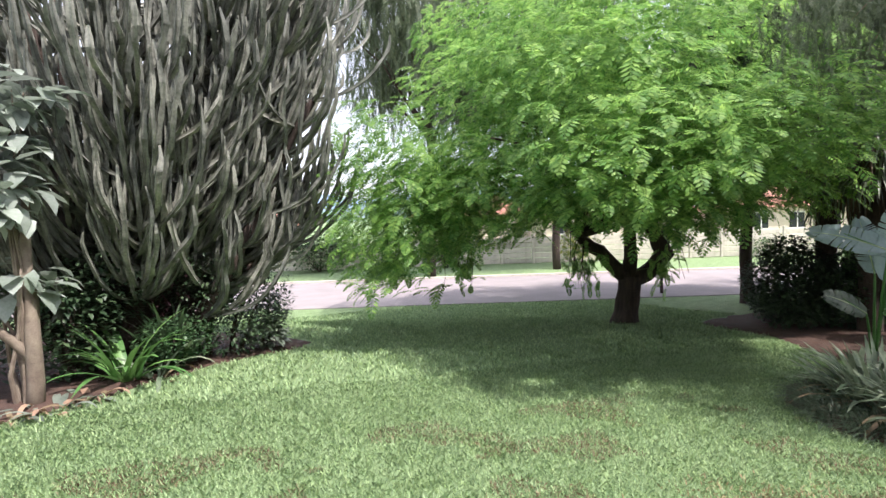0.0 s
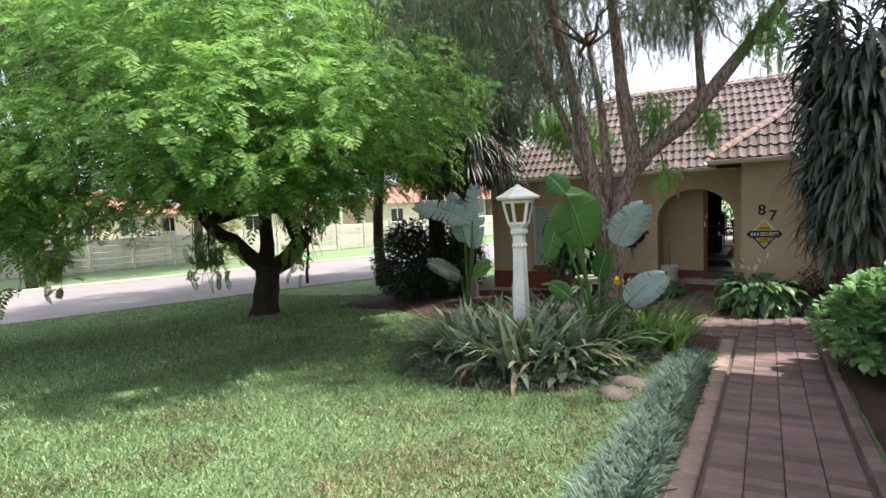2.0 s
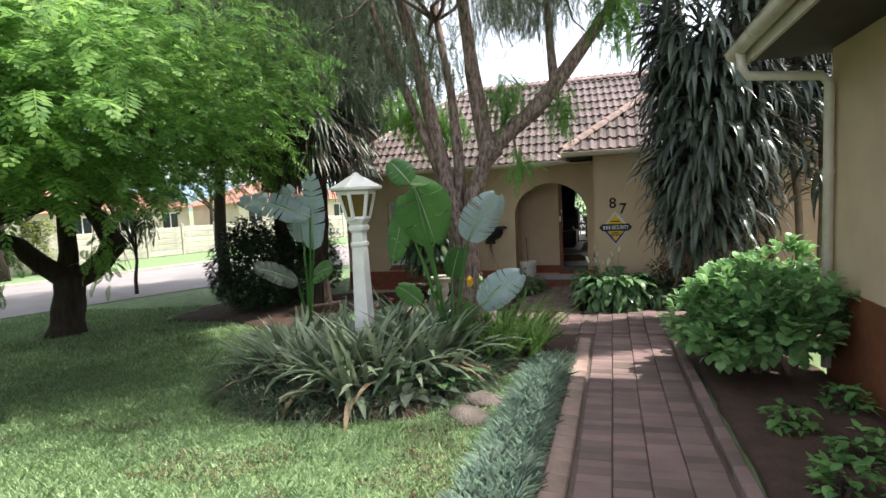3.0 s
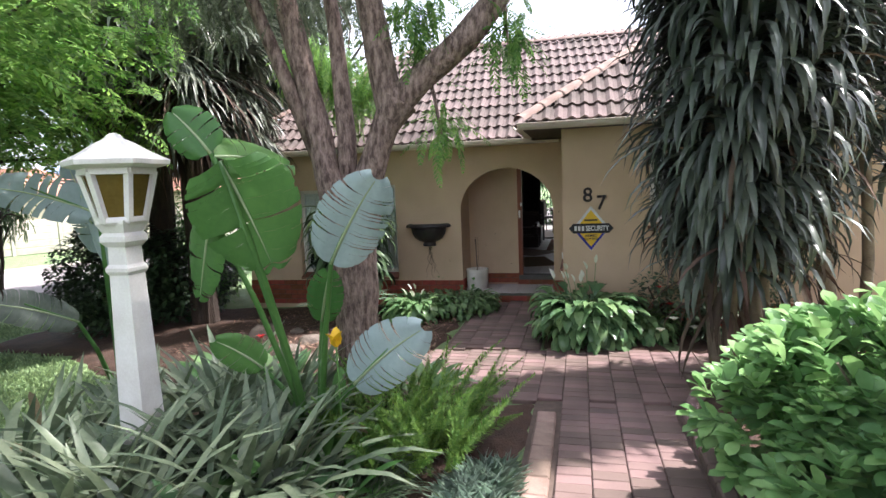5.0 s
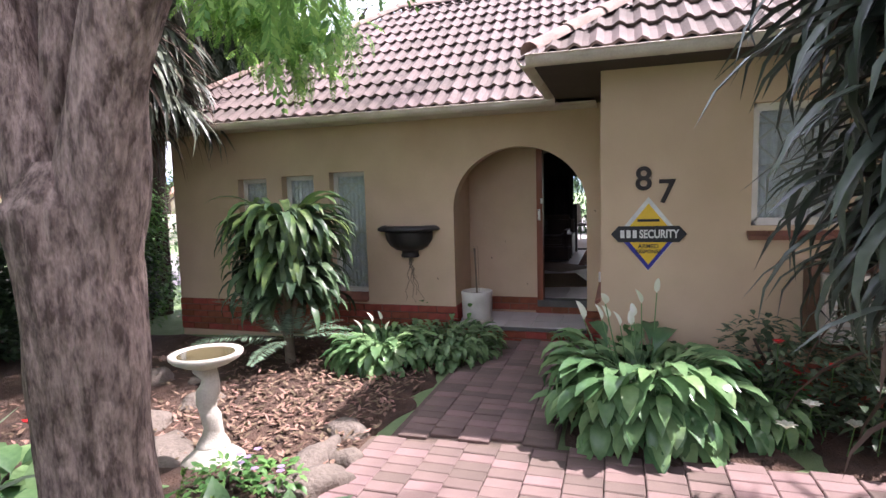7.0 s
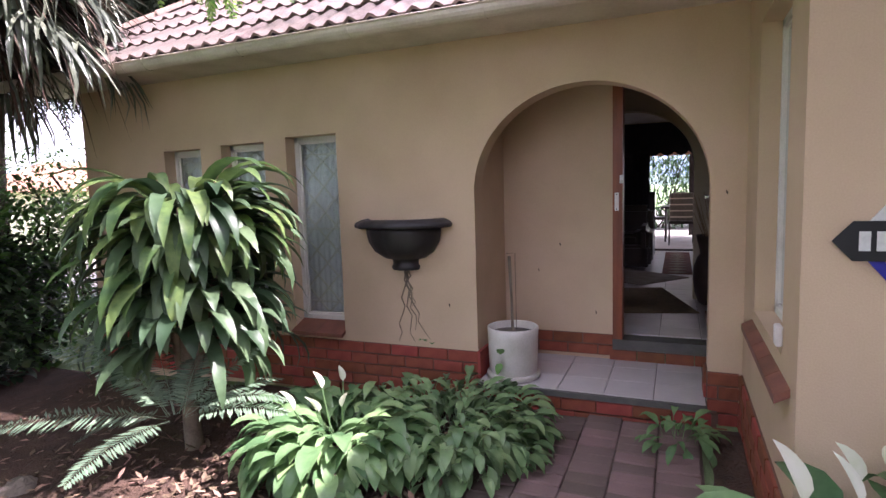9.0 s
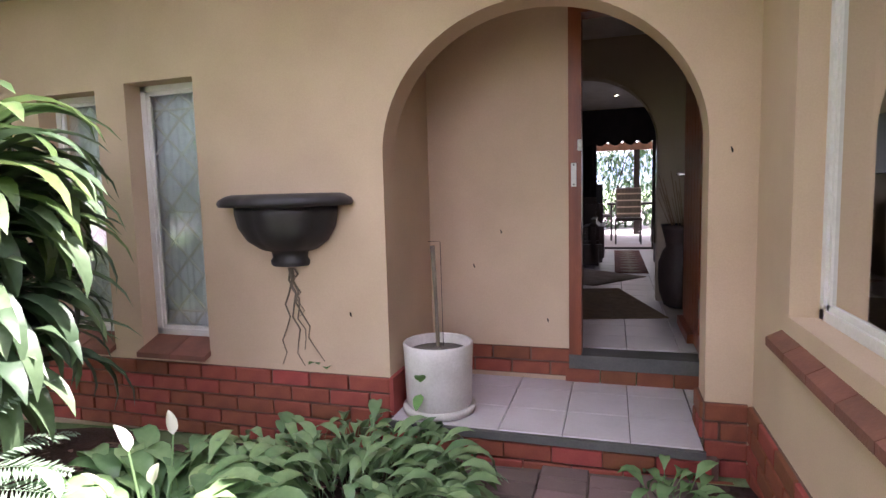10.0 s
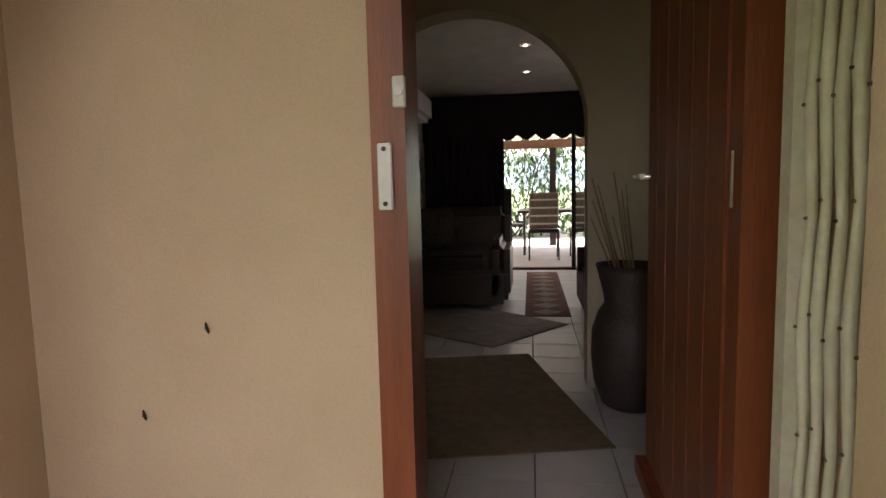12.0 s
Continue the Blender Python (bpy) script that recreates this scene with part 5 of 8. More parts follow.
# low broad-leaved filler in the lamp bed and by the big trunk
for x, y, n, mt in ((7.9, 2.45, 50, L_SPATH), (8.3, 2.75, 50, L_BANANA), (7.75, 1.95, 46, L_SPATH), (8.9, 2.5, 60, L_BANANA), (9.2, 3.0, 60, L_SPATH), (9.0, 1.62, 40, L_SPATH), (6.95, 1.85, 40, L_SPATH), (7.15, 2.2, 44, L_GREY), (6.85, 2.35, 40, L_BANANA), (7.4, 1.75, 40, L_BANANA), (6.6, 2.1, 34, L_GREY), (7.5, 2.3, 40, L_SPATH), (8.9, 3.5, 60, L_BANANA), (9.5, 3.7, 60, L_SPATH)):
    strap_clump("broad_leaf_plant", x, y, n, (0.35, 0.6), (0.09, 0.15), mt, "low broad-leaved plant in the shaded bed", spread=0.22, shape="petiole", e=(0.5, 1.3), bend=(0.7, 1.6), group="low broad-leaved plants")
rf = base("red_flower", (9.55, 3.35, gz(9.55, 3.35)), "small red bloom in the shaded bed", "flower")
REDP = leafmat("red_petal", (0.65, 0.02, 0.02), (0.5, 0.01, 0.01), 0.1, 0.2)
part("stalk", Geo().tube([(9.55, 3.35, gz(9.55, 3.35)), (9.55, 3.35, 0.42)], [0.005, 0.004], 5), rf, mat=L_SHRUB)
part("petals", blades("petals", np.array([(9.55, 3.35, 0.41)] * 6), np.arange(6) * 1.05, np.full(6, 0.9), np.full(6, 0.6), np.full(6, 0.06), np.full(6, 0.035), REDP, 4, "ovate", 0.3), rf)

L_DARKS = leafmat("sword_leaf", (0.12, 0.18, 0.09), (0.06, 0.10, 0.05), 0.35, 0.25)
# ---- left border ----
leafy_shrub("shrub", 0.75, 9.9, [(0, 0, 0.55, 0.65, 0.6, 0.5), (0.5, 0.4, 0.75, 0.6, 0.6, 0.6), (0.3, 0.9, 1.1, 0.9, 0.6, 0.7)], 3200, (0.07, 0.13), (0.03, 0.05), L_DARK, "dark small-leaved shrub at the edge of the border")
leafy_shrub("shrub", 1.35, 10.2, [(0, 0, 0.3, 0.35, 0.3, 0.28), (0.1, 0.3, 0.6, 0.3, 0.3, 0.4)], 500, (0.12, 0.2), (0.06, 0.1), L_GREY, "grey-leaved low shrub on the bare soil")
leafy_shrub("shrub", -0.25, 8.95, [(0, 0, 0.42, 0.42, 0.4, 0.4), (0.35, 0.3, 0.4, 0.35, 0.3, 0.35)], 2200, (0.05, 0.09), (0.03, 0.045), L_SHRUBD := leafmat("small_leaf", (0.075, 0.15, 0.06), (0.04, 0.085, 0.035), 0.35, 0.25), "small dense green shrub in the border")
leafy_shrub("shrub", -0.2, 9.9, [(0, 0, 1.0, 0.7, 0.5, 0.8), (-0.6, 0, 1.3, 0.5, 0.5, 0.5)], 1500, (0.07, 0.12), (0.03, 0.05), L_RED, "purple-leaved shrub under the succulent")
strap_clump("crinum", -0.75, 8.55, 34, (0.8, 1.25), (0.06, 0.1), L_SHRUB, "broad strap-leaved bulb plant in the border", spread=0.15, dry=0.1, e=(0.7, 1.45), bend=(0.5, 1.8))
strap_clump("crinum", -0.35, 8.5, 16, (0.7, 1.0), (0.05, 0.09), L_STRAP, "second strap-leaved bulb plant with pale drooping leaves", spread=0.1, dry=0.2, e=(0.5, 1.3), bend=(1.0, 2.4))
leafy_shrub("small_tree", -1.75, 7.9, [(-0.1, 0.1, 3.6, 0.7, 0.5, 0.3), (-0.15, -0.1, 2.5, 0.45, 0.4, 0.45), (-0.1, 0.1, 3.05, 0.4, 0.3, 0.25), (-0.7, -0.2, 2.9, 0.5, 0.4, 0.8), (0.1, 0.1, 1.5, 0.3, 0.3, 0.25)], 430, (0.26, 0.42), (0.16, 0.25), L_PALE, "small tree with big grey-green leaves at the border", "tree", stems=7, stem_mat=STEM, e=(-0.9, 0.5))
g = Geo()
limb(g, (-1.62, 7.75, gz(-1.6, 7.7) - 0.1), (-1.6, 7.95, 2.9), 0.1, 0.04, 8, 0, 0.05, 12)
limb(g, (-1.6, 7.8, 0.85), (-2.1, 7.75, 1.5), 0.06, 0.04, 5, 0, 0.06, 10)
part("trunk", g, bpy.data.objects["small_tree"], "pale crooked trunk", mat=STEM, smooth=True)
for x, y in ((-1.75, 7.25), (-1.45, 7.45), (-1.1, 7.85)):
    strap_clump("withered_plant", x, y, 36, (0.25, 0.45), (0.05, 0.1), L_GREY, "limp grey-leaved groundcover on the soil", spread=0.2, dry=0.4, e=(0.0, 0.9), bend=(0.8, 2.0), shape="lance", group="limp groundcover")
leafy_shrub("shrub", -2.6, 9.2, [(0, 0, 0.9, 1.1, 0.9, 0.9), (-0.5, 0.6, 1.6, 1.0, 0.8, 0.8)], 2600, (0.09, 0.16), (0.04, 0.07), L_DARK, "dark shrub filling the back of the border")

leafy_shrub("shrub", -1.5, 9.0, [(0, 0, 0.8, 0.7, 0.6, 0.8), (0.5, 0.4, 1.3, 0.6, 0.5, 0.7)], 2200, (0.09, 0.15), (0.05, 0.08), L_DARK, "dark leafy shrub under the succulent stems")
leafy_shrub("shrub", 0.35, 9.75, [(0, 0, 1.2, 0.7, 0.5, 0.7), (0.5, 0.5, 1.6, 0.6, 0.5, 0.5), (-0.5, 0.2, 1.5, 0.5, 0.4, 0.5)], 2600, (0.07, 0.12), (0.03, 0.05), L_DARK, "dense dark shrub leaning over the border edge")
strap_clump("crinum", -0.15, 9.2, 30, (0.8, 1.3), (0.04, 0.07), L_DARKS, "tall sword-leaved plant at the back of the border", spread=0.15, e=(0.9, 1.5), bend=(0.3, 1.2))

# ---- right bed odds and ends ----
for x, y in ((6.1, -1.0), (5.6, -1.25), (6.6, -1.5), (5.1, -1.0)):
    leafy_shrub("seedling", x, y, [(0, 0, 0.12, 0.16, 0.16, 0.12)], 90, (0.05, 0.1), (0.03, 0.06), L_SHRUB, "small green seedling in the dark soil", "plant", stems=3)
leafy_shrub("shrub", 11.45, -0.85, [(0, 0, 0.35, 0.3, 0.4, 0.32), (0.1, -0.5, 0.45, 0.35, 0.4, 0.4), (0.05, 0.25, 0.55, 0.2, 0.25, 0.22)], 1300, (0.06, 0.1), (0.03, 0.05), L_ROSE := leafmat("rose_leaf", (0.10, 0.15, 0.075), (0.055, 0.085, 0.045), 0.4, 0.25), "dark rose bush with small red buds under the wall window")
leafy_shrub("shrub", 11.2, -1.25, [(0, 0, 0.3, 0.35, 0.4, 0.28), (0.3, -0.4, 0.4, 0.3, 0.4, 0.35)], 900, (0.07, 0.12), (0.03, 0.05), L_ROSE, "low leafy bush with white flowers against the wall")
for k, (bx, by, bz, mt) in enumerate(((11.25, -0.62, 0.62, "r"), (11.2, -0.9, 0.5, "r"), (11.3, -0.75, 0.42, "r"), (11.0, -1.1, 0.42, "w"), (11.05, -0.75, 0.3, "w"), (10.95, -1.4, 0.36, "w"), (11.0, -0.95, 0.22, "w"), (10.95, -0.6, 0.2, "w"))):
    fl = base("rose" if mt == "r" else "white_flower", (bx, by, gz(bx, by)), "small red rose bud on a thin stalk" if mt == "r" else "small white bloom among the dark leaves", "flower", "red buds" if mt == "r" else "white blooms")
    part("stalk", Geo().tube([(bx + 0.1, by, gz(bx, by)), (bx, by, bz)], [0.004, 0.003], 5), fl, mat=L_SHRUB)
    part("petals", blades("petals", np.array([(bx, by, bz)] * 7), np.arange(7) * 0.9, np.full(7, 0.8), np.full(7, 0.7), np.full(7, 0.045 if mt == "r" else 0.07), np.full(7, 0.04), REDP if mt == "r" else L_PETAL, 4, "ovate", 0.3), fl)
leafy_shrub("shrub", 13.5, 6.85, [(0, 0, 0.7, 0.5, 0.6, 0.7), (0, 0.1, 1.35, 0.55, 0.6, 0.6)], 3400, (0.07, 0.12), (0.04, 0.06), L_SHRUB, "bright small-leaved shrub at the house corner", e=(-0.6, 0.6))
leafy_shrub("shrub", 14.6, 7.6, [(0, 0, 1.0, 0.8, 0.9, 0.9), (0, 0.4, 1.9, 0.6, 0.7, 0.6)], 3200, (0.06, 0.1), (0.03, 0.05), L_SHRUB, "bright green shrub past the end of the house", e=(-0.6, 0.6))


vin = leafy_shrub("flowering_plant", 9.8, 2.3, [(0, 0, 0.12, 0.2, 0.22, 0.12), (0.1, -0.2, 0.1, 0.16, 0.16, 0.1)], 260, (0.05, 0.08), (0.025, 0.04), L_SHRUB, "low green plant with small lilac flowers on the bed edge", "plant", stems=5, lift=0.06)
LILAC = leafmat("lilac_petal", (0.50, 0.36, 0.56), (0.42, 0.30, 0.50), 0.1, 0.3)
for k in range(9):
    fx, fy = 9.82 + rng.uniform(-0.2, 0.2), 2.22 + rng.uniform(-0.3, 0.2)
    part("flower", blades("flower", np.array([(fx, fy, gz(fx, fy) + rng.uniform(0.24, 0.31))] * 5), np.arange(5) * 1.257, np.full(5, 0.35), np.full(5, 0.4), np.full(5, 0.024), np.full(5, 0.02), LILAC, 3, "spoon", 0.1), vin, "small lilac flower")

# ---- garden lamp ----
def garden_lamp():
    x, y = LAMP
    z = gz(x, y) + 0.27
    th = base("garden_lamp", (x, y, z), "white painted wooden garden lamp on a square tapered post", "lamp")

    def ring(name, rows, sides=4, turn=math.pi / 4, label="", parent=th, mt=WHITE):
        g = Geo()
        n0 = 0
        for r, h in rows:
            for k in range(sides):
                w = 2 * math.pi * k / sides + turn
                g.v.append((x + r * math.cos(w), y + r * math.sin(w), z + h))
        for i in range(len(rows) - 1):
            for k in range(sides):
                q = i * sides
                g.f.append((q + k, q + (k + 1) % sides, q + sides + (k + 1) % sides, q + sides + k))
        g.f += [tuple(reversed(range(sides))), tuple(range((len(rows) - 1) * sides, len(rows) * sides))]
        return part(name, g, parent, label, mat=mt)
    s2 = math.sqrt(2)
    ring("post", [(0.105 * s2, -0.35), (0.105 * s2, 0.12), (0.085 * s2, 0.14), (0.06 * s2, 1.32)])
    ring("collar", [(0.066 * s2, 1.16), (0.076 * s2, 1.18), (0.076 * s2, 1.2), (0.064 * s2, 1.22)])
    ring("moulding", [(0.064 * s2, 1.32), (0.085 * s2, 1.35), (0.085 * s2, 1.38), (0.072 * s2, 1.40), (0.095 * s2, 1.45), (0.095 * s2, 1.47)])
    # lantern: six corner bars leaning outwards, amber glass, a rim and a pyramid roof
    hexa = [(2 * math.pi * k / 6) for k in range(6)]
    for w, w2 in zip(hexa, hexa[1:] + hexa[:1]):
        a = Vector((x + 0.115 * math.cos(w), y + 0.115 * math.sin(w), z + 1.46))
        b = Vector((x + 0.185 * math.cos(w), y + 0.185 * math.sin(w), z + 1.74))
        part("corner_bar", Geo().tube([a, b], [0.022, 0.024], 4), th, mat=WHITE)
        a2 = Vector((x + 0.115 * math.cos(w2), y + 0.115 * math.sin(w2), z + 1.46))
        b2 = Vector((x + 0.185 * math.cos(w2), y + 0.185 * math.sin(w2), z + 1.74))
        c = Vector((x, y, z + 1.6))
        q = [p.lerp(c, 0.06) for p in (a, a2, b2, b)]
        nrm = (q[1] - q[0]).cross(q[3] - q[0]).normalized() * 0.004
        part("lantern_pane", Geo().add(q + [p + nrm for p in q], [(0, 1, 2, 3), (7, 6, 5, 4), (0, 4, 5, 1), (1, 5, 6, 2), (2, 6, 7, 3), (3, 7, 4, 0)]), th, "amber glass pane", mat=AMBER)
        part("lower_rail", Geo().tube([a.lerp(b, 0.05), a2.lerp(b2, 0.05)], [0.02, 0.02], 4), th, mat=WHITE)
        part("upper_rail", Geo().tube([b, b2], [0.026, 0.026], 4), th, mat=WHITE)
    ring("lantern_base", [(0.11, 1.44), (0.13, 1.455), (0.13, 1.475), (0.11, 1.48)], 6, 0)
    ring("lantern_roof", [(0.2, 1.755), (0.25, 1.765), (0.275, 1.775), (0.28, 1.80), (0.262, 1.81), (0.19, 1.845), (0.11, 1.895), (0.05, 1.925), (0.035, 1.945), (0.012, 1.955)], 6, 0, "low white pyramid roof")


AMBER = mat("amber_glass", (0.22, 0.15, 0.035), (0.15, 0.10, 0.02), 5, 50, 0.15, 0, leaf=0.35)
garden_lamp()


# ---- bird bath ----
def bird_bath(x, y):
    z = gz(x, y) + 0.075
    th = base("bird_bath", (x, y, z), "pale cast-stone bird bath on a figured pedestal", "bird bath")
    g = Geo().lathe([(0.19, -0.12), (0.192, 0.01), (0.185, 0.045), (0.15, 0.075), (0.12, 0.1), (0.09, 0.13)], sides=32)
    g.v = [(a + x, b + y, c + z) for a, b, c in g.v]
    part("base", g, th, mat=CONCRETE, smooth=True)
    g = Geo()
    rows = [(0.11, 0.1), (0.1, 0.15), (0.07, 0.2), (0.06, 0.27), (0.065, 0.33), (0.058, 0.38), (0.07, 0.44), (0.085, 0.5), (0.07, 0.55), (0.062, 0.6), (0.075, 0.64), (0.1, 0.68)]
    rows = [(r * 0.9, h * 0.93) for r, h in rows]
    pts = [(x + 0.012 * math.sin(i * 0.9), y + 0.012 * math.sin(i * 1.3), z + h) for i, (r, h) in enumerate(rows)]
    g.tube(pts, [r for r, h in rows], 18, wob=0.45)
    part("pedestal", g, th, "slender figured pedestal", mat=CONCRETE, smooth=True)
    g = Geo().lathe([(0.07, 0.62), (0.14, 0.645), (0.195, 0.675), (0.212, 0.695), (0.212, 0.712), (0.19, 0.716), (0.15, 0.692), (0.08, 0.682), (0.01, 0.68)], sides=40)
    g.v = [(a + x, b + y, c + z) for a, b, c in g.v]
    bowl = part("bowl", g, th, "shallow round bowl", mat=CONCRETE, smooth=True)
    g = Geo().lathe([(0.165, 0.702), (0.165, 0.705)], sides=32)
    g.v = [(a + x, b + y, c + z) for a, b, c in g.v]
    part("water", g, bowl, "murky shallow water", mat=WATER)


WATER = mat("murky_water", (0.16, 0.13, 0.07), (0.10, 0.085, 0.045), 8, 60, 0.08, 0)
bird_bath(10.15, 2.69)


# ---- stones ----
def rock(name, x, y, sx, sy, sz, label, material, seed, category="stone"):
    bm = bmesh.new()
    bmesh.ops.create_icosphere(bm, subdivisions=3, radius=1)
    for v in bm.verts:
        q = v.co * (1 + 0.35 * noise.noise(v.co * 1.4 + Vector((seed * 3.1, 0, 0))) + 0.08 * noise.noise(v.co * 5 + Vector((seed, 0, 0))))
        v.co = Vector((q.x * sx, q.y * sy, max(q.z, -0.35) * sz))
    me = bpy.data.meshes.new(name)
    bm.to_mesh(me)
    bm.free()
    me.materials.append(material)
    me.shade_smooth()
    ob = tagged(new(name, me), label, category)
    ob.matrix_world = pose(x, y, gz(x, y) + sz * 0.3, 0, 0, seed * 40)
    return ob


ROCK = mat("garden_rock", (0.19, 0.155, 0.13), (0.10, 0.08, 0.065), 4, 40, 0.9, 0.6, dist=0.03)
rock("stepping_stone", 6.15, 1.32, 0.24, 0.17, 0.05, "flat stepping stone at the edge of the lawn", ROCK, 1)
rock("stepping_stone", 6.5, 1.28, 0.2, 0.15, 0.07, "second flat stepping stone by the bed", ROCK, 2)
for k, (x, y, a, b, c) in enumerate([(11.6, 4.6, 0.22, 0.16, 0.14), (11.2, 3.7, 0.2, 0.16, 0.09), (11.7, 4.15, 0.12, 0.1, 0.07), (10.87, 2.16, 0.2, 0.13, 0.07), (10.46, 1.96, 0.12, 0.09, 0.07), (10.02, 2.02, 0.3, 0.13, 0.11), (10.42, 2.14, 0.24, 0.11, 0.1), (10.3, 3.2, 0.34, 0.17, 0.08), (10.7, 3.75, 0.2, 0.16, 0.1)]):
    rock("rock", x, y, a, b, c, "rough brown garden rock on the shaded soil", ROCK, k + 3)

# leaf litter on the shaded soil
n = 5200
lx, ly = U(9.9, 13.3, n), U(1.9, 5.6, n)
keep_l = (rng.random(n) < np.exp(-((lx - 11.4) ** 2 / 1.6 + (ly - 2.6) ** 2 / 1.0)) + 0.18)
lx, ly = lx[keep_l], ly[keep_l]
n = len(lx)
lp = np.stack([lx, ly, ground(lx, ly) + 0.055 + U(0, 0.02, n)], 1)
tagged(new("leaf_litter", blades("leaf_litter", lp, U(0, 6.28, n), U(-0.3, 0.5, n), U(-0.6, 0.6, n), U(0.04, 0.09, n), U(0.015, 0.035, n), LITTER, 2, "lance", 0.3)), "dry brown leaf litter scattered over the soil", "leaf litter", kind="stuff")


# ---- porch things ----
def lathe_part(name, prof, x, y, z, parent, material, label="", sides=32, lobes=0, depth=0.0):
    g = Geo().lathe(prof, 0, 0, sides, lobes, depth)
    g.v = [(a + x, b + y, c + z) for a, b, c in g.v]
    return part(name, g, parent, label, mat=material, smooth=True)


def white_pot():
    x, y, z = 13.70, 1.89, PORCH
    th = base("flower_pot", (x, y, z), "white round plant pot with a bare stick on the porch", "plant pot")
    lathe_part("saucer", [(0.165, 0), (0.185, 0.005), (0.19, 0.035), (0.175, 0.04)], x, y, z, th, CLAY_W, "white saucer")
    lathe_part("pot_body", [(0.155, 0.03), (0.17, 0.05), (0.178, 0.3), (0.182, 0.36), (0.175, 0.367), (0.163, 0.36), (0.16, 0.31)], x, y, z, th, CLAY_W)
    lathe_part("soil_fill", [(0.16, 0.30), (0.158, 0.315), (0.09, 0.325), (0.01, 0.335)], x, y, z, th, LITTERSOIL, "grey dry potting soil")
    part("stick", Geo().tube([(x + 0.0, y - 0.0, z + 0.3), (x + 0.02, y + 0.01, z + 0.55), (x + 0.015, y + 0.02, z + 0.86)], [0.011, 0.009, 0.012], 7, wob=0.3), th, "thin bare stick", mat=STEM)
    part("wire", Geo().tube([(x + 0.03, y - 0.02, z + 0.3), (x + 0.035, y - 0.015, z + 0.88), (x - 0.02, y + 0.03, z + 0.885)], [0.002] * 3, 4), th, mat=IRON)
    for a, b, e_, l_ in ((0.2, 3.4, 0.9, 0.11), (0.14, 3.0, -0.6, 0.09)):
        part("leaf", blades("leaf", np.array([(x - 0.175, y + 0.04, z + a)]), np.array([b]), np.array([e_]), np.array([0.6]), np.array([l_]), np.array([0.055]), L_SHRUB, 5, "ovate"), th, "small green leaf at the rim")


LITTERSOIL = mat("potting_soil", (0.2, 0.165, 0.14), (0.12, 0.1, 0.085), 14, 90, 0.95, 0.8, dist=0.02)
white_pot()


def wall_planter():
    y0, z1 = 2.655, 1.235
    th = base("wall_planter", (WX, y0, 0.85), "black fluted half-round planter fixed to the wall", "planter")
    n = 40

    def half(rows, lobed):
        g = Geo()
        for r, h, lob in rows:
            for k in range(n + 1):
                w = math.pi * k / n
                q = r * (1 + lob * abs(math.sin(w * 5)))
                g.v.append((WX - 0.004 - q * math.sin(w) * 0.78, y0 + q * math.cos(w), h + 0.018))
        m = n + 1
        for i in range(len(rows) - 1):
            for k in range(n):
                g.f.append((i * m + k, i * m + k + 1, (i + 1) * m + k + 1, (i + 1) * m + k))
        g.f.append(tuple(range(m)))
        g.f.append(tuple(range((len(rows) - 1) * m, len(rows) * m)))
        return g
    part("bowl", half([(0.1, 0.855, 0), (0.11, 0.865, 0), (0.112, 0.885, 0), (0.1, 0.9, 0), (0.105, 0.93, 0), (0.16, 0.945, 0.03), (0.225, 0.99, 0.05), (0.27, 1.06, 0.05), (0.285, 1.13, 0.05), (0.288, 1.17, 0.04)], True), th, mat=BLACKPOT, smooth=True)
    part("rim", half([(0.29, 1.165, 0.0), (0.365, 1.17, 0.045), (0.375, 1.185, 0.045), (0.365, 1.205, 0.045), (0.33, 1.225, 0.03), (0.3, 1.232, 0.03), (0.285, 1.22, 0)], True), th, "scalloped rolled rim", mat=BLACKPOT, smooth=True)


wall_planter()
# roots trailing from the planter
for k, (a, b, c) in enumerate([(2.66, 2.62, 0.33), (2.66, 2.5, 0.36), (2.67, 2.74, 0.33), (2.64, 2.6, 0.6), (2.65, 2.58, 0.42)]):
    g = Geo()
    pts = [(WX - 0.012, a, 0.86)]
    for i in range(1, 9):
        t = i / 8
        pts.append((WX - 0.008, a + (b - a) * t ** 1.5 + 0.02 * math.sin(i * 2.1 + k), 0.86 + (c - 0.86) * t))
    g.tube(pts, [0.006 - 0.0005 * i for i in range(9)], 5)
    tagged(new("hanging_root", g.mesh("hanging_root", STEM)), "thin dry root trailing down the wall from the planter", "root", "trailing roots")
ob = new("wall_leaf", blades("wall_leaf", np.array([(WX - 0.01, 2.52, 0.34), (WX - 0.01, 2.47, 0.33)]), np.array([3.0, 3.6]), np.array([0.7, 0.5]), np.array([0.9, 0.8]), np.array([0.09, 0.07]), np.array([0.05, 0.045]), L_SHRUB, 5, "ovate"))
tagged(ob, "small green sprout at the end of a trailing root", "leaf")


# ---- number and warning sign on the wing wall ----
def text_mesh(body, size, material, depth=0.006, bold=0.0):
    cu = bpy.data.curves.new("text", "FONT")
    cu.body, cu.size, cu.extrude, cu.offset = body, size, depth, bold
    cu.align_x, cu.align_y = "CENTER", "CENTER"
    ob = bpy.data.objects.new("text", cu)
    scene.collection.objects.link(ob)
    bpy.context.view_layer.update()
    me = bpy.data.meshes.new_from_object(ob.evaluated_get(bpy.context.evaluated_depsgraph_get()))
    bpy.data.objects.remove(ob)
    me.materials.append(material)
    return me


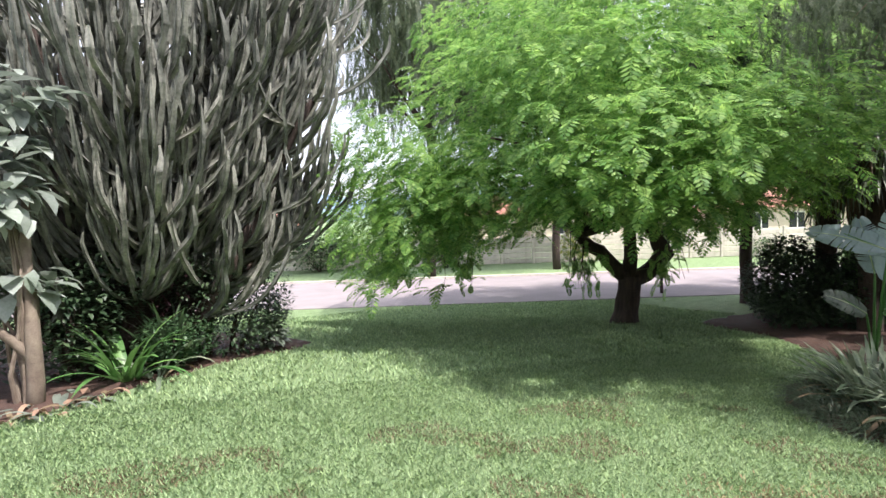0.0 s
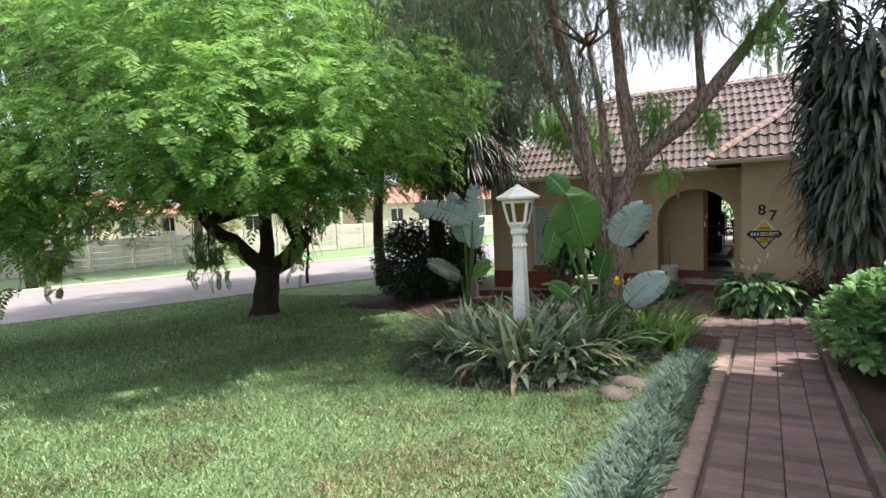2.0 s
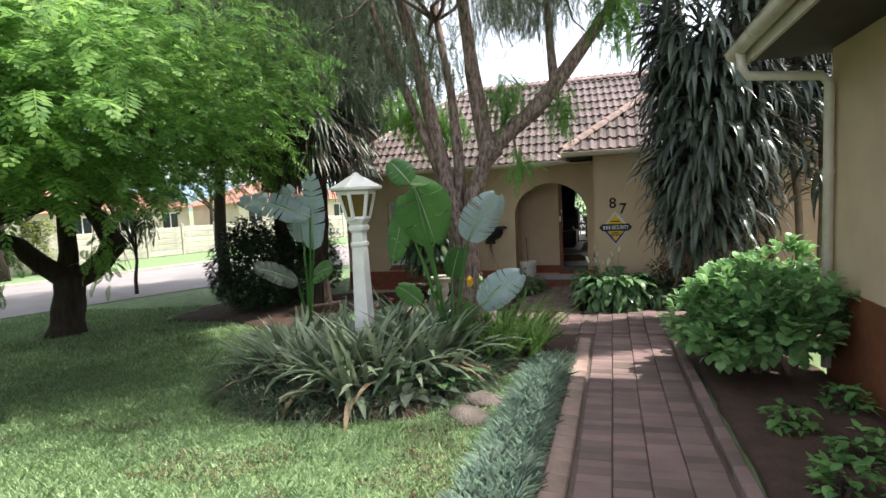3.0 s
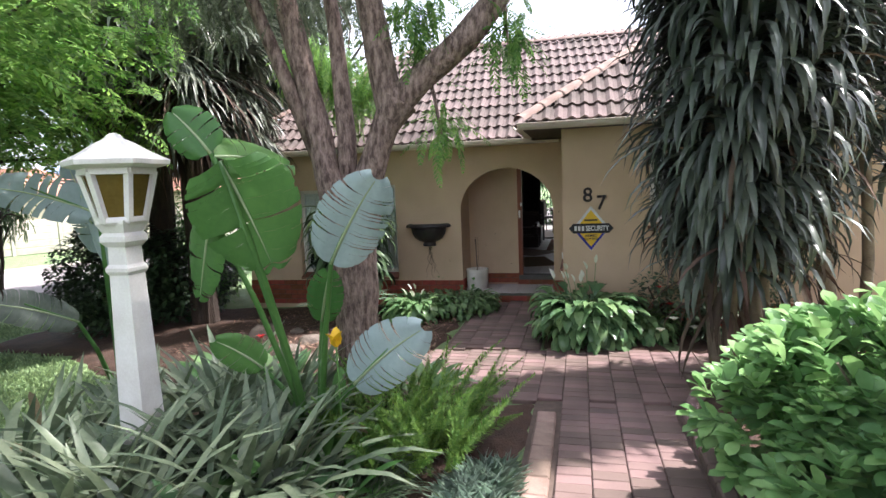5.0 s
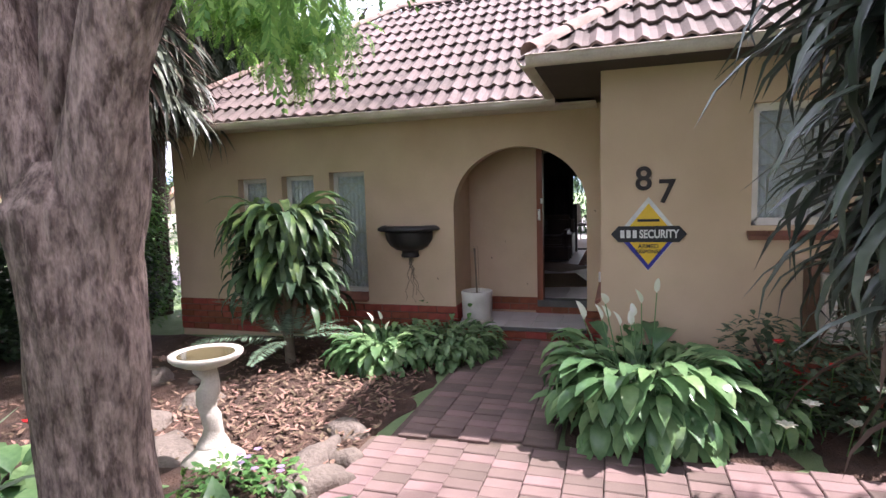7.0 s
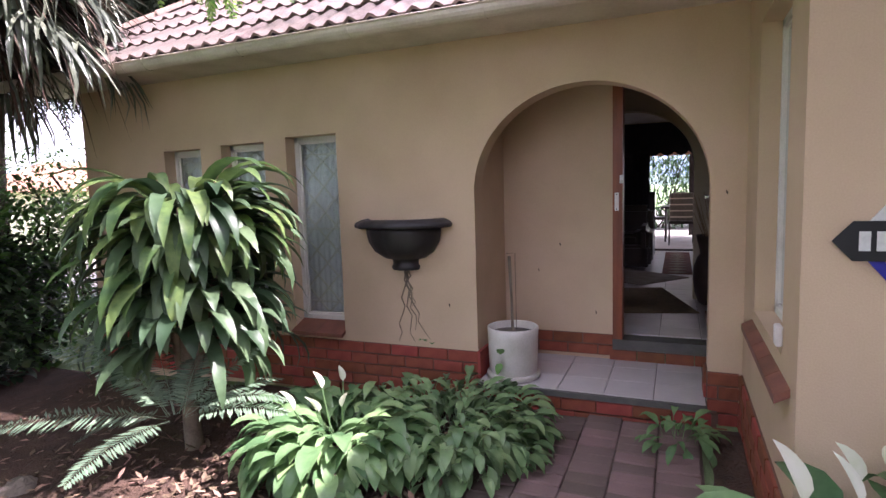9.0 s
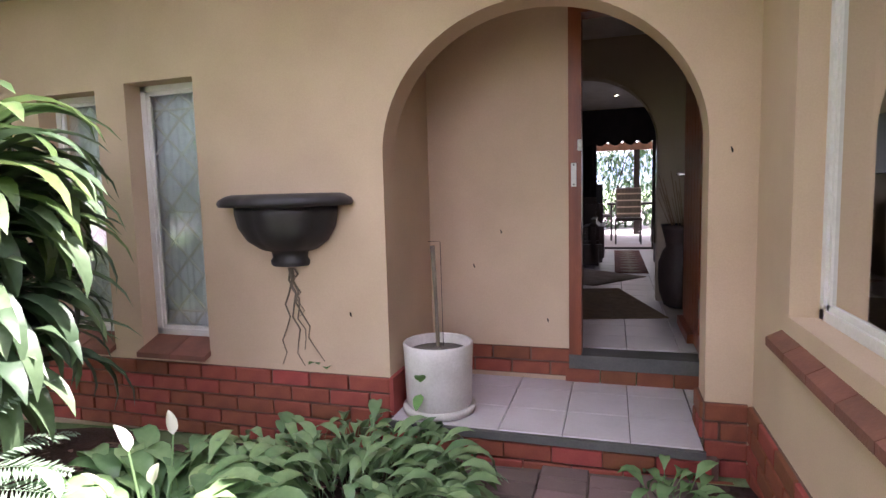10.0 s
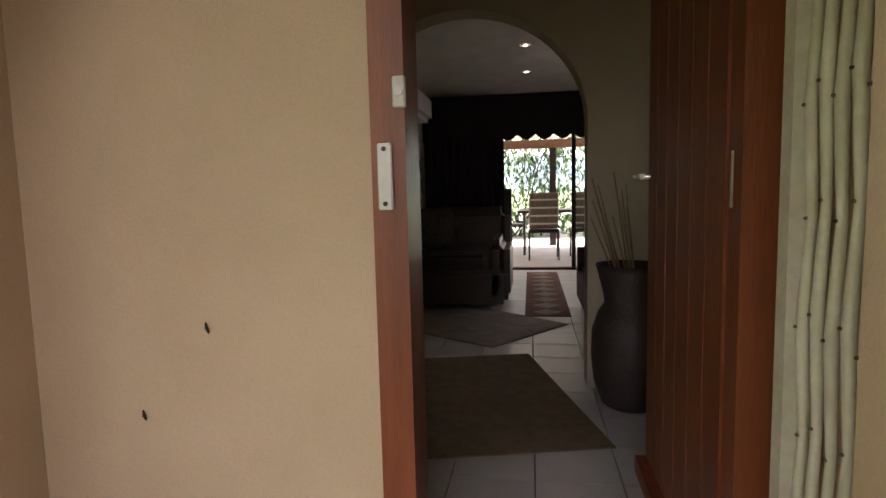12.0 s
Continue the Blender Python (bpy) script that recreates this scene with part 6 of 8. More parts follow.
FACE_X = Matrix(((0, 0, -1, 0), (-1, 0, 0, 0), (0, 1, 0, 0), (0, 0, 0, 1)))   # letters that face -x
for ch, y, z in (("8", 0.135, 1.66), ("7", -0.03, 1.56)):
    ob = new("house_number", text_mesh(ch, 0.25, IRON, 0.008, 0.004))
    ob.matrix_world = Matrix.Translation((SX - 0.012, y, z)) @ FACE_X
    tagged(ob, "dark metal house number %s screwed to the wall" % ("eight" if ch == "8" else "seven"), "house number", "house number")

SIGNY = mat("sign_yellow", (0.78, 0.50, 0.02), (0.70, 0.44, 0.02), 4, 60, 0.4, 0)
SIGNB = mat("sign_blue", (0.03, 0.03, 0.32), None, 4, 60, 0.4, 0)
SIGNK = mat("sign_black", (0.012, 0.012, 0.014), None, 4, 60, 0.4, 0)
SIGNW = mat("sign_white", (0.78, 0.78, 0.76), None, 4, 60, 0.4, 0)
cy, cz = 0.098, 1.245
sign = base("warning_sign", (SX, cy, cz), "yellow diamond security warning sign with a black name band", "sign")


def slab(pts, x, t):
    n = len(pts)
    return Geo().add([(x, a, b) for a, b in pts] + [(x - t, a, b) for a, b in pts], [tuple(range(n)), tuple(reversed(range(n, 2 * n)))] + [(i, (i + 1) % n, n + (i + 1) % n, n + i) for i in range(n)])


part("backing", slab([(cy, cz - 0.285), (cy - 0.225, cz), (cy, cz + 0.285), (cy + 0.225, cz)], SX - 0.002, 0.005), sign, "white edged diamond plate", mat=SIGNW)
part("blue_edge", slab([(cy, cz - 0.28), (cy - 0.21, cz - 0.012), (cy + 0.22, cz - 0.012)], SX - 0.0075, 0.002), sign, "blue lower edge", mat=SIGNB)
part("yellow_field", slab([(cy, cz - 0.235), (cy - 0.185, cz), (cy, cz + 0.235), (cy + 0.185, cz)], SX - 0.010, 0.002), sign, "yellow field", mat=SIGNY)
part("name_band", slab([(cy + 0.275, cz), (cy + 0.22, cz - 0.062), (cy - 0.22, cz - 0.062), (cy - 0.275, cz), (cy - 0.22, cz + 0.062), (cy + 0.22, cz + 0.062)], SX - 0.0125, 0.004), sign, "black pointed band", mat=SIGNK)
ob = part("lettering", text_mesh("SECURITY", 0.088, SIGNW, 0.001, 0.0025), sign, "white block letters")
ob.matrix_basis = Matrix.Translation((SX - 0.0185, cy - 0.075, cz - 0.002)) @ FACE_X @ Matrix.Diagonal((0.72, 1, 1, 1))
for k in range(3):
    yy = cy + 0.205 - 0.045 * k
    part("name_mark", slab([(yy, cz - 0.03), (yy - 0.03, cz - 0.03), (yy - 0.03, cz + 0.03), (yy, cz + 0.03)], SX - 0.017, 0.001), sign, mat=SIGNW)
for body, z, sz in (("ARMED", cz - 0.095, 0.045), ("RESPONSE", cz - 0.135, 0.04)):
    ob = part("small_lettering", text_mesh(body, sz, SIGNK, 0.0008, 0.001), sign)
    ob.matrix_basis = Matrix.Translation((SX - 0.013, cy, z)) @ FACE_X
part("small_print", slab([(cy + 0.08, cz + 0.095), (cy - 0.08, cz + 0.095), (cy - 0.08, cz + 0.115), (cy + 0.08, cz + 0.115)], SX - 0.0125, 0.001), sign, mat=SIGNK)

# air conditioner box under the wing window
acb = base("air_conditioner", (SX, -1.32, 0.5), "old window air conditioner in a brown timber frame", "air conditioner")
WOODB = mat("brown_timber", (0.19, 0.10, 0.06), (0.11, 0.06, 0.04), 6, 50, 0.7, 0.2)
for a, b, c, d in ((-1.75, -0.95, 0.98, 1.05), (-1.75, -0.95, 0.42, 0.49), (-1.02, -0.95, 0.49, 0.98), (-1.75, -1.68, 0.49, 0.98)):
    part("frame_board", Geo().box(SX - 0.12, SX - 0.002, a, b, c, d), acb, mat=WOODB)
part("housing", Geo().box(SX - 0.22, SX - 0.004, -1.67, -1.03, 0.5, 0.97), acb, "cream metal housing", mat=GUTTER)
for k in range(9):
    part("louvre", Geo().box(SX - 0.232, SX - 0.221, -1.64, -1.06, 0.53 + k * 0.048, 0.555 + k * 0.048), acb, mat=WHITE)

# small marks on the walls: screws, outlet, insects
for x, y, z in ((BX - 0.004, 1.664, 0.994), (BX - 0.004, 1.836, 0.785), (BX - 0.004, 1.39, 0.464), (WX - 0.004, 2.32, 0.62), (WX - 0.004, 0.55, 1.38)):
    ob = new("wall_insect", Geo().tube([(x, y, z - 0.012), (x - 0.003, y + 0.002, z), (x, y + 0.006, z + 0.012)], [0.002, 0.0045, 0.002], 6).mesh("wall_insect", IRON))
    tagged(ob, "tiny dark bagworm stuck to the plaster", "insect", "bagworms on the wall")
bx = base("junction_box", (12.2, RY + 0.02, 0.85), "small white plastic junction box by the tall window", "junction box")
part("cover", rounded(0.06, 0.025, 0.08, 0.006, WHITE, "cover"), bx, m=pose(12.3, RY + 0.013, 0.86))

# ---- front door ----
HINGE = mat("worn_steel", (0.30, 0.23, 0.18), (0.18, 0.13, 0.10), 9, 60, 0.5, 0.1, metal=0.6)
door = base("door_1", (BX, 0.875, FLOOR), "red-brown hardwood front door standing open inwards", "door", kind="structure")
part("jamb", Geo().box(BX - 0.02, BX + 0.12, DY1 - 0.072, DY1 + 0.0, FLOOR - 0.1, DTOP), door, mat=DOORWOOD)
part("jamb", Geo().box(BX - 0.02, BX + 0.03, DY0, DY0 + 0.07, FLOOR - 0.1, DTOP), door, mat=DOORWOOD)
part("head", Geo().box(BX - 0.021, BX + 0.12, DY0, DY1, DTOP - 0.09, DTOP + 0.002), door, mat=DOORWOOD)
leaf = part("door_leaf", Geo().box(BX + 0.033, BX + 0.85, DY0 + 0.02, DY0 + 0.062, FLOOR + 0.01, DTOP - 0.095), door, "open panelled leaf", mat=DOORWOOD)
for k in range(6):
    yy = DY0 + 0.0745
    part("door_board", Geo().box(BX + 0.075 + k * 0.125, BX + 0.075 + k * 0.125 + 0.117, DY0 + 0.0622, DY0 + 0.069, FLOOR + 0.12, DTOP - 0.2), leaf, mat=DOORWOOD)
for z in (0.5, 1.245, 2.0):
    part("hinge", Geo().box(BX + 0.028, BX + 0.055, DY0 + 0.0625, DY0 + 0.066, z, z + 0.1).tube([(BX + 0.031, DY0 + 0.07, z - 0.005), (BX + 0.031, DY0 + 0.07, z + 0.105)], [0.006, 0.006], 8), leaf, "worn steel hinge", mat=HINGE)
part("handle", Geo().tube([(BX + 0.79, DY0 + 0.062, 1.32), (BX + 0.79, DY0 + 0.115, 1.32), (BX + 0.69, DY0 + 0.115, 1.32)], [0.011, 0.011, 0.009], 8), leaf, "chrome lever handle", mat=CHROME)
part("weather_bar", Geo().box(BX + 0.3, BX + 0.85, DY0 + 0.0622, DY0 + 0.1, FLOOR + 0.012, FLOOR + 0.07), leaf, mat=DOORWOOD)
bell = base("door_bell", (BX - 0.02, 1.235, 1.5), "small cream door bell button on the jamb", "door bell")
part("plate", rounded(0.014, 0.026, 0.062, 0.003, CLAY_W, "plate"), bell, m=pose(BX - 0.0275, 1.204, 1.484))
part("button", Geo().tube([(BX - 0.034, 1.204, 1.484), (BX - 0.04, 1.204, 1.484)], [0.01, 0.009], 14), bell, mat=WHITE)
ms = base("door_contact", (BX - 0.02, 1.262, 1.24), "white metal door contact strip on the jamb", "alarm contact")
part("strip", rounded(0.012, 0.03, 0.135, 0.003, WHITE, "strip"), ms, m=pose(BX - 0.0265, 1.238, 1.318))
for dz in (-0.055, 0.055):
    part("screw", Geo().tube([(BX - 0.032, 1.238, 1.318 + dz), (BX - 0.035, 1.238, 1.318 + dz)], [0.005, 0.005], 8), ms, mat=IRON)
g = Geo().box(BX - 0.03, BX + 0.14, DY0 + 0.0, DY1, FLOOR - 0.085, FLOOR - 0.004)
tagged(new("threshold", g.mesh("threshold", GREYSILL)), "worn grey slate door threshold", "threshold", kind="structure")

# folding trellis gate, slid back against the porch wall
gate = base("security_gate", (14.1, 0.44, PORCH), "white folded trellis security gate against the porch wall", "security gate")
RIVET = Geo().tube([(0, 0, 0), (0, 0.004, 0)], [0.0032, 0.0026], 8).mesh("rivet", HINGE)
GATEW = mat("gate_paint", (0.86, 0.80, 0.70), (0.70, 0.62, 0.52), 14, 60, 0.5, 0.2)
part("end_post", Geo().box(14.205, 14.245, 0.47, 0.515, PORCH + 0.02, 2.3), gate, mat=GATEW)
for k in range(7):
    xx = 14.168 - k * 0.045
    nodes = [PORCH + 0.03 + j * 0.182 + 0.03 * (k % 2) for j in range(13)]
    nodes[-1] = 2.3
    for yy in (0.5,):
        pts = [(xx + 0.007 * (1 if j % 2 else -1), yy, z) for j, z in enumerate(nodes)]
        strap = part("gate_strap", Geo().tube(pts, [0.0112 if j % 2 else 0.008 for j in range(len(nodes))], 8), gate, mat=GATEW, smooth=True)
        for j, z in enumerate(nodes[1:-1]):
            part("rivet", RIVET, strap, m=pose(pts[j + 1][0], yy + (0.0102 if j % 2 == 0 else 0.007), z))
part("gate_channel", Geo().box(13.86, 14.29, 0.43, 0.535, 2.3, 2.34), gate, mat=GATEW)

# ---- inside ----
HX = 16.05                       # wall with the inner arch
g = Geo().box(BX + 0.2, 20.6, -2.2, 3.2, FLOOR - 0.16, FLOOR - 0.012)
tagged(new("floor_inside", g.mesh("floor_inside", GROUT)), "grouted bed of the pale inside floor tiles", "floor", kind="structure")
g = Geo().box(BX + 0.2, 20.4, -2.2, 3.2, 2.5, 2.56)
tagged(new("ceiling_inside", g.mesh("ceiling_inside", WHITE)), "white ceiling with small downlights", "ceiling", kind="structure")
g = wall_mesh("w", [-2.2, 0.667], [FLOOR - 0.1, 2.5], [], lambda u, v: (HX, u, v), lambda u, v: (HX + 0.16, u, v), PLASTER_IN)
g2 = wall_mesh("w", [1.90, 3.2], [FLOOR - 0.1, 2.5], [], lambda u, v: (HX, u, v), lambda u, v: (HX + 0.16, u, v), PLASTER_IN)
g.add(g2.v, g2.f)
arch_hole(g, 0.667, 1.90, FLOOR - 0.1, 1.62, 2.19, 2.5, HX, HX + 0.16)
tagged(new("wall_inner_arch", g.mesh("wall_inner_arch", PLASTER_IN)), "dim plastered wall with an arched opening to the lounge", "wall", kind="structure")
g = Geo().box(BX + 0.2, HX, 0.18, 0.36, FLOOR - 0.1, 2.5)
tagged(new("wall_hall", g.mesh("wall_hall", PLASTER_IN)), "plastered hall wall behind the open door", "wall", kind="structure")
g = Geo().box(BX + 0.2, 20.4, 2.3, 2.45, FLOOR - 0.1, 2.5)
tagged(new("wall_lounge", g.mesh("wall_lounge", PLASTER_IN)), "plastered lounge wall with hung plates", "wall", kind="structure")
g = Geo().box(HX + 0.16, 20.4, -2.2, -2.05, FLOOR - 0.1, 2.5)
tagged(new("wall_lounge_far", g.mesh("wall_lounge_far", PLASTER_IN)), "plain plastered lounge wall", "wall", kind="structure")
GX = 20.4
g = wall_mesh("w", [-2.2, 2.45], [FLOOR - 0.1, 2.56], [(-1.0, 1.45, FLOOR - 0.1, 2.2)], lambda u, v: (GX, u, v), lambda u, v: (GX + 0.2, u, v), PLASTER_IN)
tagged(new("wall_patio", g.mesh("wall_patio", PLASTER_IN)), "wall with the wide patio doorway", "wall", kind="structure")
sl = base("door_2", (GX + 0.1, 0.2, FLOOR), "wide sliding glass patio door in a bronze frame", "sliding door", kind="structure")
for a, b in ((-1.0, -0.95), (0.38, 0.43), (1.40, 1.45)):
    part("stile", Geo().box(GX + 0.08, GX + 0.13, a, b, FLOOR, 2.2), sl, mat=IRON)
part("track", Geo().box(GX + 0.05, GX + 0.15, -1.0, 1.45, FLOOR - 0.02, FLOOR + 0.03), sl, mat=IRON)
pn = part("pane", Geo().box(GX + 0.1, GX + 0.105, -0.95, 0.38, FLOOR + 0.03, 2.2), sl, mat=GLASS)
pn.visible_shadow = False

CURT = mat("dark_curtain", (0.018, 0.016, 0.02), (0.03, 0.026, 0.03), 6, 60, 0.9, 0.1)
cur = base("curtain", (GX - 0.15, 1.6, 2.3), "heavy black curtain with a scalloped pelmet at the patio door", "curtain")


def pleats(y0, y1, z0, z1):
    g, n = Geo(), 60
    for i in range(n + 1):
        y = y0 + (y1 - y0) * i / n
        g.v += [(GX - 0.12 + 0.035 * math.sin(i * 1.1), y, z0), (GX - 0.12 + 0.025 * math.sin(i * 1.1), y, z1)]
    g.f = [(2 * i, 2 * i + 2, 2 * i + 3, 2 * i + 1) for i in range(n)]
    return g


part("drape", pleats(1.27, 2.28, FLOOR + 0.01, 2.4), cur, mat=CURT, smooth=True)
part("drape", pleats(-1.3, -0.75, FLOOR + 0.01, 2.4), cur, mat=CURT, smooth=True)
g, n = Geo(), 120
for i in range(n + 1):
    y = -1.3 + 3.58 * i / n
    g.v += [(GX - 0.2, y, 1.98 - 0.07 * abs(math.sin(y * math.pi / 0.22))), (GX - 0.2, y, 2.47), (GX - 0.185, y, 1.98 - 0.07 * abs(math.sin(y * math.pi / 0.22))), (GX - 0.185, y, 2.47)]
for i in range(n):
    q = 4 * i
    g.f += [(q, q + 4, q + 5, q + 1), (q + 2, q + 3, q + 7, q + 6), (q, q + 2, q + 6, q + 4)]
part("pelmet", g, cur, "scalloped black pelmet", mat=CURT)

LEATHER = mat("dark_leather", (0.035, 0.022, 0.018), (0.055, 0.032, 0.025), 5, 60, 0.45, 0.2)


def sofa(x, y, turn, w, label):
    th = base("sofa", (x, y, FLOOR), label, "sofa")
    m = pose(x, y, FLOOR, 0, 0, turn)
    part("seat_base", rounded(0.9, w, 0.3, 0.04, LEATHER, "seat_base", 2), th, m=m @ pose(0, 0, 0.2))
    part("backrest", rounded(0.24, w, 0.62, 0.09, LEATHER, "backrest", 3), th, m=m @ pose(-0.36, 0, 0.56))
    for sg in (-1, 1):
        part("armrest", rounded(0.9, 0.24, 0.56, 0.09, LEATHER, "armrest", 3), th, m=m @ pose(0, sg * (w / 2 - 0.1), 0.33))
    for k in range(max(1, int(w / 0.8))):
        part("cushion", rounded(0.62, w / max(1, int(w / 0.8)) - 0.3, 0.16, 0.05, LEATHER, "cushion", 3), th, m=m @ pose(0.08, 0, 0.42))


sofa(18.35, 1.62, 180, 0.95, "dark leather armchair facing the lounge")
sofa(17.75, 0.1, 90, 1.0, "second dark leather armchair beside the runner rug")
cu = base("scatter_cushion", (18.3, 1.85, FLOOR + 0.75), "grey patterned scatter cushion on the armchair", "cushion")
part("cover", rounded(0.12, 0.4, 0.4, 0.055, mat("grey_cloth", (0.12, 0.11, 0.1), (0.06, 0.055, 0.05), 30, 90, 0.9, 0.2), "cover", 3), cu, m=pose(18.25, 1.8, FLOOR + 0.68, 0, 15, 10))


def rug(name, pts, material, label, lift=0.006):
    n = len(pts)
    z = FLOOR + lift
    g = Geo()
    g.v = [(a, b, z) for a, b in pts] + [(a, b, z - 0.006) for a, b in pts]
    g.f = [tuple(range(n)), tuple(reversed(range(n, 2 * n)))] + [(i, (i + 1) % n, n + (i + 1) % n, n + i) for i in range(n)]
    tagged(new(name, g.mesh(name, material)), label, "rug")


rug("door_mat", [(15.14, 1.55), (15.355, 0.625), (16.62, 0.97), (16.4, 1.9)], mat("mat_fibre", (0.24, 0.175, 0.11), (0.17, 0.12, 0.075), 20, 200, 0.95, 0.5), "brown woven mat on the hall tiles", 0.008)
rug("rug", [(16.75, 1.2), (17.43, 0.675), (18.3, 1.7), (17.4, 2.2)], mat("rug_wool", (0.32, 0.26, 0.23), (0.22, 0.16, 0.14), 8, 150, 0.95, 0.4), "pale pinkish wool rug lying askew", 0.007)
run = base("runner_rug", (19, 0.8, FLOOR), "red-brown patterned runner rug along the passage", "rug")
RUNM = mat("runner_wool", (0.22, 0.085, 0.065), (0.12, 0.05, 0.04), 10, 150, 0.95, 0.3)
RUNL = mat("runner_motif", (0.36, 0.27, 0.2), (0.2, 0.14, 0.1), 10, 150, 0.95, 0.3)
part("carpet", Geo().box(17.7, 20.2, 0.63, 1.0, FLOOR, FLOOR + 0.007), run, mat=RUNM)
for k in range(9):
    cxx = 17.85 + k * 0.275
    part("motif", Geo().add([(cxx - 0.12, 0.815, FLOOR + 0.008), (cxx, 0.69, FLOOR + 0.008), (cxx + 0.12, 0.815, FLOOR + 0.008), (cxx, 0.94, FLOOR + 0.008)], [(0, 1, 2, 3)]), run, mat=RUNL)

VASE = mat("dark_vase", (0.035, 0.025, 0.024), (0.06, 0.04, 0.036), 7, 60, 0.5, 0.3)
vx, vy = 15.82, 0.495
va = base("floor_vase", (vx, vy, FLOOR), "tall dark brown floor vase with dried stems", "vase")
lathe_part("vase_body", [(0.1, 0), (0.13, 0.02), (0.165, 0.12), (0.178, 0.24), (0.175, 0.36), (0.145, 0.45), (0.118, 0.49), (0.122, 0.53), (0.145, 0.62), (0.158, 0.67), (0.14, 0.665), (0.1, 0.54)], vx, vy, FLOOR, va, VASE)
for k in range(14):
    w = k * 0.45
    top = (vx + 0.14 * math.cos(w), vy + 0.1 + 0.1 * math.sin(w) * 0.8, FLOOR + 0.86 + 0.25 * ((k * 7) % 10) / 10)
    part("dried_stem", Geo().tube([(vx + 0.03 * math.cos(w), vy + 0.03 * math.sin(w), FLOOR + 0.5), top], [0.004, 0.003], 5), va, mat=L_DRY)
# plates, air conditioner and television on the lounge wall
PLATE = mat("glazed_plate", (0.55, 0.48, 0.38), (0.42, 0.35, 0.27), 8, 60, 0.25, 0)
for k, (x, z) in enumerate([(19.75, 2.0), (19.95, 1.84), (20.1, 1.62), (20.14, 1.38), (20.05, 1.12)]):
    g = Geo().lathe([(0.05, 0), (0.1, 0.008), (0.125, 0.022), (0.122, 0.026), (0.09, 0.014), (0.01, 0.01)], sides=24)
    ob = new("wall_plate", g.mesh("wall_plate", PLATE, True))
    ob.matrix_world = pose(x, 2.298, z, 90, 0, 0)
    tagged(ob, "small glazed plate hung on the lounge wall", "plate", "plates on the wall")
aci = base("indoor_air_conditioner", (19.2, 2.25, 2.2), "white split air conditioner high on the lounge wall", "air conditioner")
part("casing", rounded(0.9, 0.22, 0.3, 0.05, WHITE, "casing", 3), aci, m=pose(19.3, 2.18, 2.25))
tv = base("television", (18.2, 2.26, 1.6), "black flat television on the lounge wall", "television")
part("screen", rounded(1.0, 0.06, 0.6, 0.01, BLACKPOT, "screen"), tv, m=pose(18.0, 2.26, 1.62))
sp = base("speaker", (20.0, 1.2, FLOOR), "slim black floor-standing speaker", "speaker")
part("cabinet", rounded(0.1, 0.1, 1.05, 0.01, BLACKPOT, "cabinet"), sp, m=pose(20.05, 1.22, FLOOR + 0.525))
GLOW = bpy.data.materials.new("lamp_glow")
GLOW.use_nodes = True
GLOW.node_tree.nodes["Principled BSDF"].inputs["Emission Color"].default_value = (1, 0.86, 0.65, 1)
GLOW.node_tree.nodes["Principled BSDF"].inputs["Emission Strength"].default_value = 18
for x in (18.05, 19.1):
    dl = base("downlight", (x, 1.0, 2.5), "small lit recessed ceiling downlight", "lamp", "downlights")
    lathe_part("ring", [(0.045, -0.004), (0.045, 0.0), (0.03, 0.0), (0.03, -0.004)], x, 0.98, 2.499, dl, WHITE)
    lathe_part("bulb", [(0.008, -0.008), (0.013, -0.006), (0.015, 0.0)], x, 0.98, 2.499, dl, GLOW)

# ---- patio beyond the lounge ----
g = Geo().box(20.6, 30, -6, 6, FLOOR - 0.35, FLOOR - 0.04)
tagged(new("patio_floor", g.mesh("patio_floor", mat("patio_paving", (0.34, 0.31, 0.29), (0.25, 0.23, 0.21), 3, 60, 0.7, 0.15))), "pale paved patio floor", "patio", kind="structure")
g, n = Geo(), 90
for i in range(n + 1):
    y = -3 + 7 * i / n
    g.v += [(20.5, y, 2.52 + 0.03 * math.sin(i * 1.6)), (24.4, y, 2.3 + 0.03 * math.sin(i * 1.6))]
g.f = [(2 * i, 2 * i + 2, 2 * i + 3, 2 * i + 1) for i in range(n)]
tagged(new("patio_roof", g.mesh("patio_roof", mat("roof_sheet", (0.7, 0.66, 0.6), (0.55, 0.5, 0.45), 4, 50, 0.5, 0.1, leaf=0.06))), "corrugated translucent patio roof sheets", "roof", kind="structure")
for y in (-2.4, 0.52, 3.2):
    g = Geo().box(24.2, 24.32, y - 0.06, y + 0.06, FLOOR - 0.1, 2.1)
    tagged(new("patio_post", g.mesh("patio_post", IRON)), "dark slender patio post", "post", "patio posts")
g = Geo().box(24.18, 24.34, -3, 4, 2.1, 2.26)
tagged(new("patio_beam", g.mesh("patio_beam", WOODB)), "brown timber beam under the patio roof", "beam")


